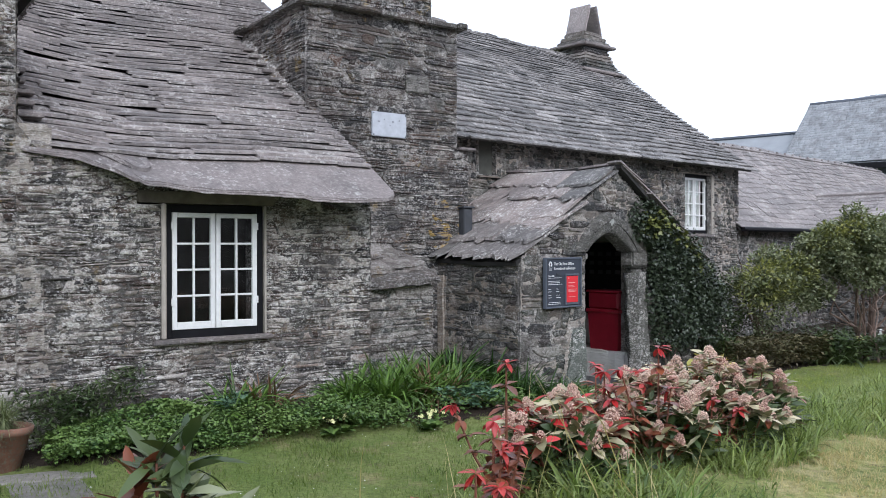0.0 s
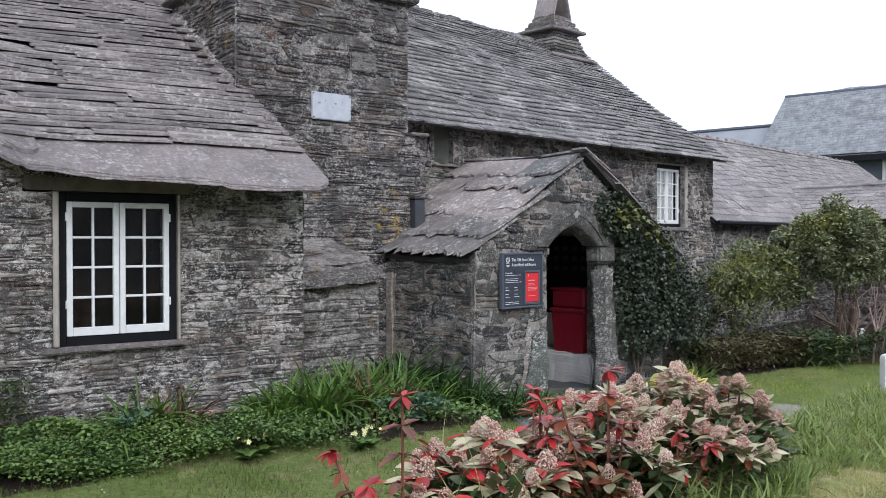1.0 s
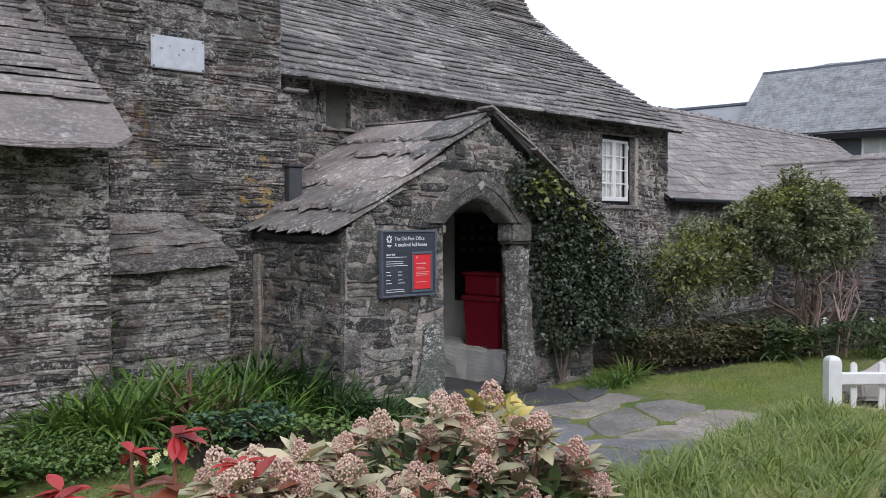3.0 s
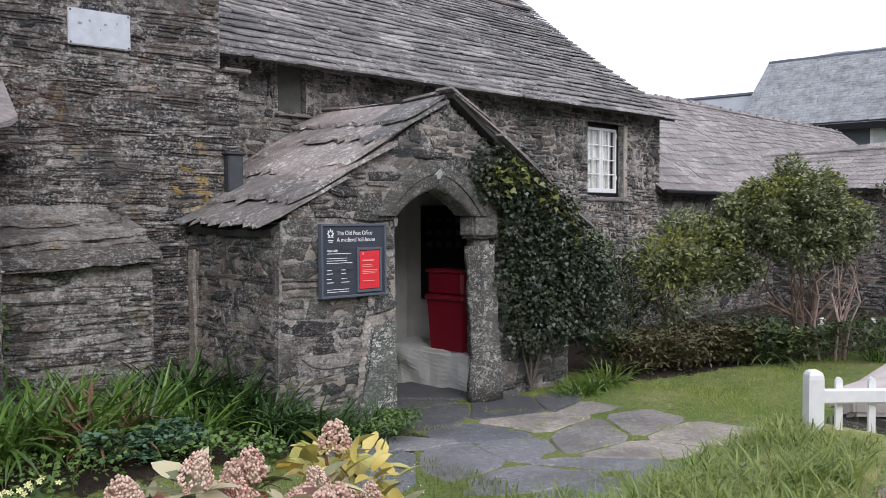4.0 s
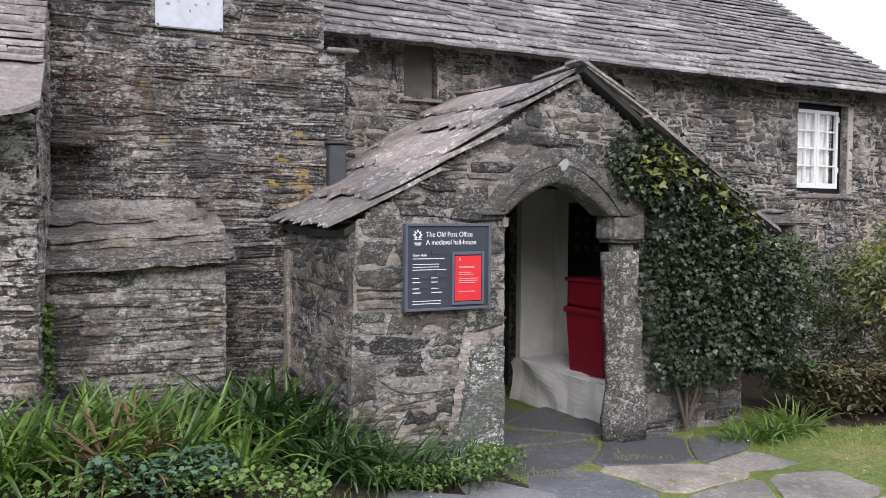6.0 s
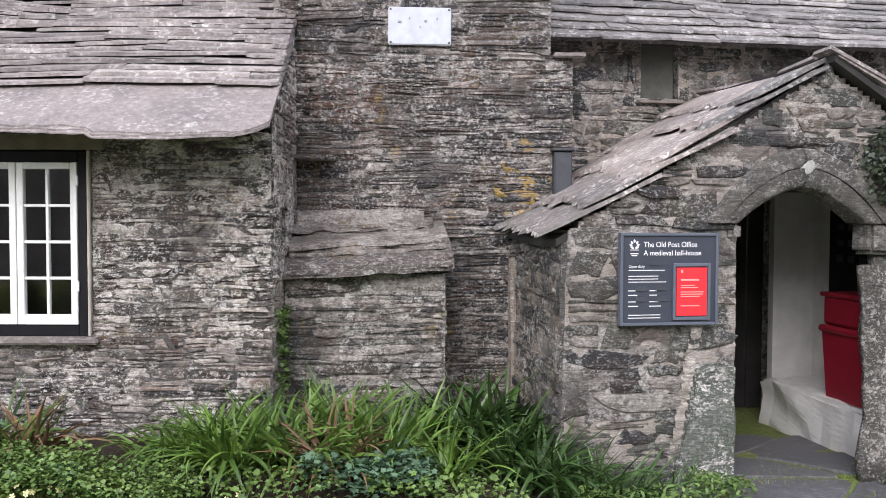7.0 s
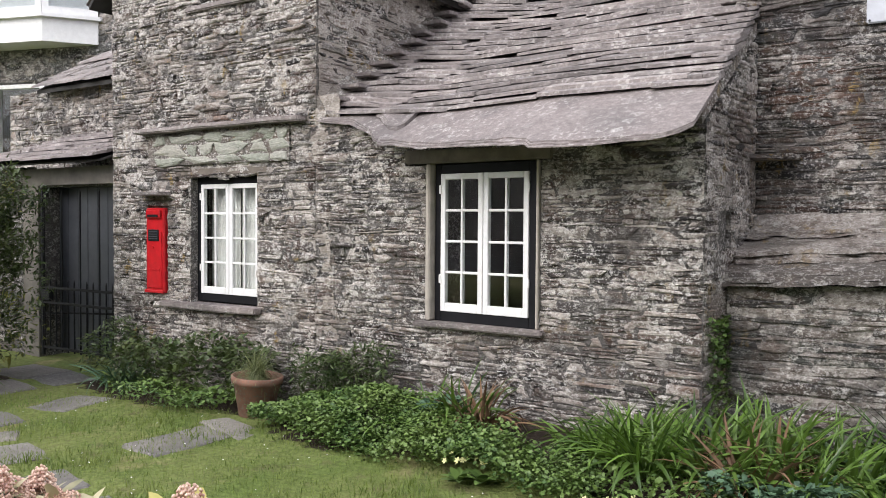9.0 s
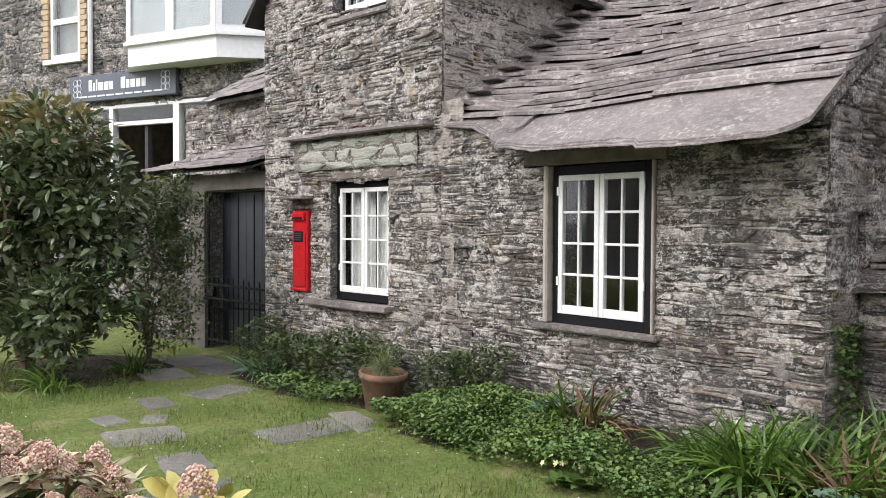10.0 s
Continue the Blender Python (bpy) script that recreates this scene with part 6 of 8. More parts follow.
paving = thing("flagstone_paving", "irregular slate flagstones leading to the porch", "paving", kind="structure")
rng = np.random.default_rng(61)
gx, gy = np.arange(3.3, 8.0, 0.72), np.arange(-4.3, 1.6, 0.62)
node = {(i, j): (x + (0.36 if j % 2 else 0) + rng.uniform(-0.2, 0.2), y + rng.uniform(-0.15, 0.15)) for i, x in enumerate(gx) for j, y in enumerate(gy)}
for i in range(len(gx) - 1):
    for j in range(len(gy) - 1):
        quad = [node[i, j], node[i + 1, j], node[i + 1, j + 1], node[i, j + 1]]
        cx, cy = np.mean([q[0] for q in quad]), np.mean([q[1] for q in quad])
        inside_porch = cy > -0.1 and 4.7 < cx < 6.3
        left = 3.6 if -1.5 < cy < -0.75 else 4.45
        if not (inside_porch or (cy < -0.15 and left < cx < 7.0 + 0.5 * soft(-1.0, -2.4, cy))):
            continue
        if (cy > -1.0 and cx > 6.9) or (cy - bank_edge(cx)) * 0.935 < bank_wide(cx) + 0.95:
            continue
        ring_pts = []
        for k in range(4):
            (xa, ya), (xb, yb) = quad[k], quad[(k + 1) % 4]
            ring_pts += [(xa * 0.86 + xb * 0.14, ya * 0.86 + yb * 0.14), ((xa + xb) / 2 + rng.uniform(-0.03, 0.03), (ya + yb) / 2 + rng.uniform(-0.03, 0.03)), (xa * 0.14 + xb * 0.86, ya * 0.14 + yb * 0.86)]
        flagstone((cx, cy), [((x - cx) * 0.968, (y - cy) * 0.96) for x, y in ring_pts], ground_z(cx, cy) - 0.042, 0.055, paving, mat=FLAG_SHADED if cy > -0.35 else FLAG_BLUE if cx < 5.45 else FLAG)
STEP = slate("stepping_stone_slate", False, [(0.0, (0.15, 0.145, 0.14)), (1.0, (0.30, 0.275, 0.24))], 0.15)
steps = thing("stepping_stones", "flat slate stepping stones sunk in the lawn", "stepping stones", kind="structure")
for x, y, a, b, turn in ((-1.77, -1.46, 0.40, 0.27, 86), (-1.72, -1.0, 0.36, 0.14, -15), (-2.4, -2.53, 0.30, 0.28, 75), (-1.59, -2.61, 0.26, 0.18, -12), (-0.97, -2.87, 0.28, 0.22, 61), (-3.65, -1.2, 0.32, 0.24, -79), (-3.51, -1.92, 0.26, 0.14, -11), (-4.92, -0.55, 0.46, 0.26, -10), (-4.85, -1.21, 0.36, 0.26, -9), (-2.99, -2.17, 0.16, 0.12, -33), (-3.15, -2.5, 0.18, 0.12, 3), (-5.5, -0.55, 0.4, 0.3, 0)):
    c, s = math.cos(radians(turn)), math.sin(radians(turn))
    pts = []
    for px, py in ((-1, -0.93), (-0.3, -1), (0.5, -0.97), (1, -0.95), (1, -0.1), (0.98, 0.85), (0.9, 1), (0.1, 0.97), (-0.9, 1), (-1, 0.8)):
        px, py = a * px * rnd(0.9, 1.02), b * py * rnd(0.88, 1.02)
        pts.append((c * px - s * py, s * px + c * py))
    flagstone((x, y), pts, ground_z(x, y) - 0.038, 0.05, steps, "stepping_stone", STEP)


# ---- leaves and blades ----
def leafy(name, colour, dark, rough=0.5, tip=None, seed_scale=3.0, thin=0.0):
    k = Nodes(name)
    r = k.random(True)
    c = k.mix(r, dark, colour)
    c = k.mix(k.ramp(k.noise(seed_scale, 3, 0.6), [(0.35, 0.0), (0.7, 0.6)]), c, tip or colour)
    mat = k.done(c, rough, spec=0.4)
    if thin:
        glow = k.n.new("ShaderNodeBsdfTranslucent")
        k.put(glow.inputs[0], k.mix(1.0, c, (1.25, 1.3, 0.8), "MULTIPLY"))
        both = k.n.new("ShaderNodeMixShader")
        both.inputs[0].default_value = thin
        k.l.new(k.bsdf.outputs[0], both.inputs[1])
        k.l.new(glow.outputs[0], both.inputs[2])
        k.l.new(both.outputs[0], k.n["Material Output"].inputs[0])
    return mat


L_STRAP = leafy("strap_leaf", (0.16, 0.275, 0.05), (0.009, 0.035, 0.007), 0.3, (0.15, 0.25, 0.05), thin=0.16)
# dark green strap leaf, darkened further for the shade beside the porch
L_STRAP_SHADED = leafy("shaded_strap_leaf", (0.075, 0.145, 0.04), (0.008, 0.024, 0.008), 0.24, (0.06, 0.11, 0.03), thin=0.1)
L_LAWN = leafy("lawn_blade", (0.18, 0.25, 0.055), (0.055, 0.10, 0.02), 0.55, (0.24, 0.27, 0.08), thin=0.3)
L_MOSSY = leafy("mossy_lawn_blade", (0.35, 0.42, 0.09), (0.15, 0.22, 0.04), 0.6, (0.42, 0.43, 0.13), thin=0.3)
L_LONG = leafy("long_grass", (0.38, 0.47, 0.14), (0.11, 0.20, 0.045), 0.55, (0.50, 0.49, 0.20), 2.2, thin=0.4)
L_TUFT = leafy("tussock_blade", (0.26, 0.36, 0.10), (0.05, 0.11, 0.022), 0.5, (0.40, 0.42, 0.15), 1.5, thin=0.35)
L_SAGE = leafy("grey_green_blade", (0.27, 0.30, 0.15), (0.11, 0.14, 0.07), 0.6, thin=0.3)
L_DRY = leafy("dry_grass", (0.60, 0.50, 0.27), (0.36, 0.31, 0.14), 0.7, thin=0.3)
L_WITHER = leafy("withered_leaf", (0.22, 0.13, 0.07), (0.07, 0.04, 0.025), 0.8)
L_COVER = leafy("ground_cover_leaf", (0.14, 0.23, 0.055), (0.022, 0.065, 0.015), 0.45, (0.19, 0.27, 0.07))
L_BLUE = leafy("blue_green_leaf", (0.10, 0.18, 0.10), (0.05, 0.10, 0.06), 0.55)
L_DARK = leafy("dark_shrub_leaf", (0.085, 0.13, 0.045), (0.022, 0.045, 0.016), 0.38, (0.12, 0.14, 0.05), thin=0.12)
L_LAUREL = leafy("laurel_leaf", (0.17, 0.22, 0.12), (0.03, 0.055, 0.026), 0.22, (0.18, 0.20, 0.10), thin=0.08)
L_EVER = leafy("evergreen_leaf", (0.36, 0.385, 0.24), (0.045, 0.07, 0.032), 0.22, (0.30, 0.32, 0.16), thin=0.12)
L_TAWNY = leafy("tawny_new_leaf", (0.34, 0.26, 0.15), (0.13, 0.13, 0.06), 0.35, (0.30, 0.27, 0.13), thin=0.2)
L_IVY = leafy("ivy_leaf", (0.065, 0.085, 0.05), (0.012, 0.02, 0.012), 0.3, (0.06, 0.078, 0.042))
L_IVYTOP = leafy("young_ivy_leaf", (0.20, 0.21, 0.055), (0.045, 0.07, 0.022), 0.4)
L_OLIVE = leafy("olive_shrub_leaf", (0.27, 0.29, 0.09), (0.07, 0.10, 0.035), 0.45, (0.42, 0.39, 0.12), thin=0.3)
L_RUST = leafy("bronze_leaf", (0.15, 0.11, 0.06), (0.06, 0.06, 0.03), 0.5, (0.12, 0.13, 0.05))
L_RED = leafy("red_young_leaf", (0.55, 0.03, 0.035), (0.22, 0.02, 0.02), 0.35, (0.42, 0.05, 0.03))
L_COPPER = leafy("copper_leaf", (0.30, 0.085, 0.035), (0.10, 0.04, 0.025), 0.35, (0.20, 0.07, 0.04))
L_SKIM = leafy("skimmia_leaf", (0.60, 0.53, 0.33), (0.10, 0.12, 0.045), 0.4, (0.58, 0.49, 0.33), 7)
L_GOLD = leafy("golden_leaf", (0.68, 0.52, 0.12), (0.30, 0.33, 0.08), 0.4, (0.72, 0.60, 0.25), 14)
F_PINK = leafy("pink_flower_bud", (0.80, 0.56, 0.45), (0.36, 0.14, 0.12), 0.6, (0.88, 0.76, 0.60), 6)
F_CREAM = leafy("cream_petal", (0.74, 0.72, 0.36), (0.55, 0.55, 0.24), 0.6)
F_WHITE = leafy("white_petal", (0.85, 0.85, 0.82), (0.7, 0.7, 0.68), 0.6)
F_BLUE = leafy("blue_petal", (0.12, 0.12, 0.45), (0.08, 0.07, 0.3), 0.6)
BARK = plain("brown_bark", (0.18, 0.125, 0.095), 0.9, 0.4, 9, 0.8)
BARK_PALE = plain("pale_bare_bark", (0.36, 0.26, 0.22), 0.9, 0.3, 9, 0.5)
IVY_BARK = plain("dark_ivy_stem", (0.10, 0.075, 0.06), 0.9, 0.3, 9, 0.6)
STEM = plain("reddish_stem", (0.22, 0.09, 0.055), 0.7, 0.3, 9, 0.3)
TERRA = plain("weathered_terracotta", (0.20, 0.10, 0.068), 0.9, 0.45, 5, 0.6, second=(0.17, 0.155, 0.12))


def leaf_shape(wide, fold=0.12, bend=0.15):
    """A leaf one unit long along y, folded at its midrib, facing z."""
    rows = [(0, 0.0), (0.25, 0.75), (0.55, 1.0), (0.82, 0.62), (1.0, 0.0)]
    v = []
    for t, w in rows:
        z = -bend * t * t
        v += [(0, t, z)] if w == 0 else [(-w * wide / 2, t, z + fold * wide * w), (0, t, z), (w * wide / 2, t, z + fold * wide * w)]
    f = [(0, 2, 1), (0, 3, 2), (1, 2, 5, 4), (2, 3, 6, 5), (4, 5, 8, 7), (5, 6, 9, 8), (7, 8, 10), (8, 9, 10)]
    return template(v, f)


def lobed_shape():
    v, f = [(0, 0, 0)], []
    for i in range(10):
        a = 2 * math.pi * i / 10
        r = 0.5 if i % 2 == 0 else 0.33
        v.append((r * math.sin(a), 0.5 + r * math.cos(a), 0.08 * (i % 2)))
    v[0] = (0, 0.5, -0.05)
    f = [(0, (i + 1) % 10 + 1, i + 1) for i in range(10)]
    return template(v, f)


def ivy_shape():
    v = [(0, 0.0, 0), (-0.42, 0.05, 0.05), (-0.5, 0.4, 0.06), (-0.2, 0.55, 0.02), (0, 1.0, -0.08), (0.2, 0.55, 0.02), (0.5, 0.4, 0.06), (0.42, 0.05, 0.05), (0, 0.35, -0.03)]
    return template(v, [(8, i + 1 if i < 7 else 0, i) for i in range(8)])


def blade_shape(bend, wide=0.06, n=4, keel=0.0):
    """A blade one unit long that starts up z and leans towards y, with a keel along its middle where it is broad."""
    v, f, k = [], [], 3 if keel else 2
    for i in range(n + 1):
        t = i / n
        a = bend * t
        y, z = (1 - math.cos(a)) / bend, math.sin(a) / bend
        w = wide * (1 - t ** 2.2) * (0.7 + 0.6 * t if t < 0.5 else 1.0)
        if i == n:
            v.append((0, y, z))
        elif keel:
            v += [(-w / 2, y, z), (0, y + keel * w * math.cos(a), z - keel * w * math.sin(a)), (w / 2, y, z)]
        else:
            v += [(-w / 2, y, z), (w / 2, y, z)]
    for i in range(n - 1):
        f += [(k * i + j, k * i + j + 1, k * i + k + j + 1, k * i + k + j) for j in range(k - 1)]
    f += [(k * (n - 1) + j, k * (n - 1) + j + 1, k * n) for j in range(k - 1)]
    return template(v, f)


ROUND = [leaf_shape(0.6, 0.1, 0.1), leaf_shape(0.52, 0.22, 0.35)]
LEAF, SLIM, LOBED, IVY = [leaf_shape(0.46), leaf_shape(0.4, 0.2, 0.3)], [leaf_shape(0.28), leaf_shape(0.24, 0.1, 0.35)], [lobed_shape()], [ivy_shape()]
BLADES = [blade_shape(0.7, 0.056, 5, 0.25), blade_shape(1.3, 0.062, 6, 0.25), blade_shape(2.0, 0.066, 7, 0.25), blade_shape(2.7, 0.066, 8, 0.25)]
THINB = [blade_shape(0.35, 0.02, 2), blade_shape(0.9, 0.018, 3), blade_shape(1.5, 0.02, 3)]
SHORTB = [blade_shape(0.4, 0.09, 2), blade_shape(1.0, 0.09, 2)]


def turns(yaw, pitch, roll):
    """Arrays of turns: first roll about y, then pitch about x, then yaw about z."""
    cy, sy, cp, sp, cr, sr = np.cos(yaw), np.sin(yaw), np.cos(pitch), np.sin(pitch), np.cos(roll), np.sin(roll)
    zero, one = np.zeros_like(cy), np.ones_like(cy)
    a = np.stack([np.stack([cy, -sy, zero], -1), np.stack([sy, cy, zero], -1), np.stack([zero, zero, one], -1)], -2)
    b = np.stack([np.stack([one, zero, zero], -1), np.stack([zero, cp, -sp], -1), np.stack([zero, sp, cp], -1)], -2)
    c = np.stack([np.stack([cr, zero, sr], -1), np.stack([zero, one, zero], -1), np.stack([-sr, zero, cr], -1)], -2)
    return a @ b @ c


def scatter(name, shapes, at, turn, size, material, parent=None, seed=0, label="", category=""):
    """Many leaves or blades in one mesh."""
    rng = np.random.default_rng(seed)
    at, size = np.asarray(at, float), np.asarray(size, float)
    which = rng.integers(len(shapes), size=len(at))
    vs, ls, cs, n = [], [], [], 0
    for k, (tv, tf, tc) in enumerate(shapes):
        sel = which == k
        m = int(sel.sum())
        if not m:
            continue
        v = np.einsum("nij,vj->nvi", turn[sel], tv) * size[sel][:, None, None] + at[sel][:, None, :]
        vs.append(v.reshape(-1, 3))
        ls.append((tf[None, :] + (np.arange(m) * len(tv))[:, None] + n).ravel())
        cs.append(np.tile(tc, m))
        n += m * len(tv)
    me = bpy.data.meshes.new(name)
    v, l, c = np.concatenate(vs), np.concatenate(ls), np.concatenate(cs)
    me.vertices.add(len(v))
    me.vertices.foreach_set("co", v.ravel())
    me.loops.add(len(l))
    me.loops.foreach_set("vertex_index", l.astype(np.int32))
    me.polygons.add(len(c))
    me.polygons.foreach_set("loop_start", np.concatenate([[0], np.cumsum(c)[:-1]]).astype(np.int32))
    me.polygons.foreach_set("use_smooth", np.ones(len(c), bool))
    me.update(calc_edges=True)
    me.materials.append(material)
    ob = new(name, me)
    ob.parent = parent
    return tagged(ob, label, category, "", "stuff")


def clump_points(n, blobs, seed, shell=0.55):
    """Points in lumpy clumps: blobs are centre x, y, z and radii; most lie near the outside. Also the outward yaw."""
    rng = np.random.default_rng(seed)
    vol = np.array([b[3] * b[4] * b[5] for b in blobs]) ** 0.67
    pick = rng.choice(len(blobs), n, p=vol / vol.sum())
    b = np.array(blobs)[pick]
    d = rng.normal(size=(n, 3))
    d /= np.linalg.norm(d, axis=1)[:, None]
    r = rng.uniform(shell, 1.08, n) ** 0.8
    r *= 1 + 0.16 * np.sin(5 * d[:, 0] + 3 * d[:, 2] + pick) + 0.1 * np.sin(11 * d[:, 1] + 7 * d[:, 2])
    return b[:, :3] + d * r[:, None] * b[:, 3:6], d


def foliage(name, n, blobs, size, shapes, material, parent, seed, droop=0.0, keep=None, label=""):
    rng = np.random.default_rng(seed + 500)
    p, d = clump_points(n, blobs, seed)
    if keep is not None:
        ok = keep(p)
        p, d = p[ok], d[ok]
    m = len(p)
    yaw = np.arctan2(-d[:, 0], d[:, 1]) + rng.normal(0, 0.7, m)
    pitch = rng.normal(0.25, 0.5, m) - droop + 0.5 * d[:, 2]
    return scatter(name, shapes, p, turns(yaw, pitch, rng.normal(0, 0.5, m)), rng.uniform(*size, m), material, parent, seed, label)


def branches(base, tips, r0, seed, wig=0.08):
    """Limbs that rise from a base to the tips, each with a few twigs."""
    rng, geo = np.random.default_rng(seed), Geo()
    base = Vector(base)
    for tip in tips:
        tip = Vector(tip)
        mid = [base.lerp(tip, t) + Vector(rng.normal(0, wig, 3)) * math.sin(t * 3.1) + Vector((0, 0, 0.12 * math.sin(t * 3.1))) for t in (0.0, 0.3, 0.55, 0.8, 1.0)]
        geo.tube(mid, [r0, r0 * 0.75, r0 * 0.55, r0 * 0.35, r0 * 0.12], 6)
        for _ in range(3):
            s = mid[int(rng.integers(1, 4))]
            e = s + Vector(rng.normal(0, 0.22, 3)) + Vector((0, 0, 0.22))
            geo.tube([s, s.lerp(e, 0.5) + Vector(rng.normal(0, 0.03, 3)), e], [r0 * 0.35, r0 * 0.25, r0 * 0.1], 5)
    return geo

# ---- shrubs, climbers and beds ----
def gz(x, y, up=0.0):
    return (x, y, ground_z(x, y) + up)


def strap_clump(x, y, tall, n, seed, spread=0.22, mat=L_STRAP, label="clump of arching green strap leaves by the wall", name="strap_leaf_clump", group="strap leaf clumps"):
    rng = np.random.default_rng(seed)
    ob = thing(name, label, "plant", Matrix.Translation(gz(x, y, -0.01)), group)
    p = np.stack([rng.normal(0, spread * 0.42, n), rng.normal(0, spread * 0.36, n), np.zeros(n)], -1)
    yaw = np.arctan2(-p[:, 0], p[:, 1]) + rng.normal(0, 0.8, n)
    lean = -rng.uniform(0.0, 0.6, n)
    turn, size = turns(yaw, lean, rng.normal(0, 0.25, n)), rng.uniform(0.55, 1.12, n) * tall
    for i in range(12):
        scatter("leaf", BLADES[1:], p[i : i + 1], turn[i : i + 1], size[i : i + 1], mat, ob, seed + i).pop("kind", None)
    scatter("leaf_fan", BLADES, p[12:], turn[12:], size[12:], mat, ob, seed)
    return ob


seed = 100
for x, y, tall, n in ((1.2, -0.5, 0.45, 60), (1.38, -0.3, 0.55, 80), (1.55, -0.6, 0.56, 80), (1.8, -0.25, 0.62, 80), (2.0, -0.55, 0.55, 80), (2.25, -0.15, 0.62, 80), (2.45, -0.5, 0.55, 80), (2.65, -0.05, 0.6, 80), (2.9, -0.45, 0.5, 60), (3.1, 0.35, 0.8, 80), (3.35, 0.65, 0.8, 60), (3.3, 0.0, 0.7, 90), (3.5, -0.35, 0.6, 90), (3.75, -0.6, 0.5, 70), (4.05, -0.5, 0.45, 60), (2.1, 0.2, 0.6, 40), (0.1, -0.45, 0.55, 45), (-0.15, -0.55, 0.45, 35), (4.35, -0.55, 0.36, 40)):
    seed += 1
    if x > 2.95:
        strap_clump(x, y, tall, round(n * 1.6), seed, mat=L_STRAP_SHADED, label="clump of glossy green strap leaves, coloured darker for the shade by the porch")
    else:
        strap_clump(x, y, tall, round(n * 1.5), seed)
for x, y in ((2.2, -0.62), (2.28, -0.35), (0.3, -0.5)):
    seed += 1
    strap_clump(x, y, 0.5, 80, seed, 0.16, L_WITHER, "withered brown strap leaves among green ones", "withered_clump", "withered clumps")


def cover(name, n, area, tall, size, shapes, mat, seed, label, lump=0.10):
    """Low leaves over a stretch of ground: area(rng, n) gives x and y."""
    rng = np.random.default_rng(seed)
    xy = area(rng, n)
    z = np.array([ground_z(x, y) + lump * (0.5 + noise.noise((x * 2.2, y * 2.2, seed))) for x, y in xy])
    p = np.stack([xy[:, 0], xy[:, 1], z + rng.uniform(0, 1, n) ** 0.6 * tall], -1)
    turn = turns(rng.uniform(0, 6.28, n), rng.normal(0.1, 0.45, n), rng.normal(0, 0.4, n))
    return scatter(name, shapes, p, turn, rng.uniform(*size, n), mat, None, seed, label, "ground cover")


def patch(*blobs):
    def area(rng, n):
        b = np.array(blobs)[rng.integers(len(blobs), size=n)]
        a, r = rng.uniform(0, 6.283, n), np.sqrt(rng.uniform(0, 1, n))
        return np.stack([b[:, 0] + b[:, 2] * r * np.cos(a), b[:, 1] + b[:, 3] * r * np.sin(a)], -1)
    return area


cover("ground_cover", 24000, patch((-1.0, -0.55, 0.55, 0.4), (-0.5, -0.75, 0.6, 0.4), (0.0, -0.9, 0.5, 0.3), (-1.3, -0.35, 0.3, 0.3), (0.55, -1.0, 0.5, 0.2), (1.0, -1.05, 0.5, 0.2), (-0.4, -0.45, 0.4, 0.3), (-1.35, -0.8, 0.35, 0.22), (-0.75, -1.0, 0.5, 0.16)), 0.12, (0.016, 0.038), LOBED, L_COVER, 131, "fresh green lobed ground cover in the bed", 0.12)
cover("blue_green_foliage", 1500, patch((2.3, -0.85, 0.3, 0.18), (2.6, -0.8, 0.25, 0.2), (-0.05, -0.5, 0.15, 0.15)), 0.15, (0.03, 0.06), LOBED, L_BLUE, 132, "soft blue-green leaves in the bed", 0.12)
cover("weed_cover", 5200, patch((1.6, -1.05, 0.7, 0.2), (2.9, -0.95, 0.5, 0.2), (-2.6, -0.6, 0.5, 0.35), (-3.4, -0.55, 0.6, 0.35), (-2.9, -0.75, 0.6, 0.25), (4.2, -0.75, 0.5, 0.14), (-2.2, -0.3, 0.3, 0.2), (4.75, -0.35, 0.22, 0.2), (-1.2, -0.35, 0.5, 0.25)), 0.14, (0.02, 0.055), LOBED + LEAF, L_COVER, 133, "low green weeds and seedlings", 0.08)
cover("bed_greens", 5200, patch((-2.9, -0.4, 0.4, 0.25), (-3.6, -0.42, 0.4, 0.3), (-2.3, -0.3, 0.3, 0.2), (-4.2, -0.4, 0.3, 0.3), (-1.5, -0.22, 0.35, 0.15), (-1.1, -0.2, 0.4, 0.15)), 0.42, (0.04, 0.085), LEAF + SLIM, L_DARK, 134, "dark green leafy plants by the wall", 0.2)
cover("bronze_hedge", 9000, patch((8.6, 0.1, 0.5, 0.3), (9.3, -0.05, 0.6, 0.35), (9.9, -0.2, 0.5, 0.35)), 0.42, (0.04, 0.075), LEAF + LOBED, L_RUST, 135, "low hedge of bronze-green leaves", 0.1)
cover("border_greens", 6500, patch((10.4, -0.45, 0.5, 0.35), (10.9, -0.7, 0.6, 0.4), (11.6, -1.2, 0.7, 0.5), (12.3, -1.6, 0.6, 0.6), (8.2, 0.3, 0.3, 0.3), (10.0, 0.6, 1.3, 0.5), (11.3, 0.3, 1.2, 0.7)), 0.40, (0.05, 0.11), LEAF + SLIM, L_DARK, 136, "dark leafy border under the shrubs", 0.15)
cover("wall_moss", 900, patch((1.74, 0.3, 0.05, 0.25),), 0.9, (0.02, 0.045), LOBED, L_COVER, 137, "small green creeper in the corner of the wall", 0.0)
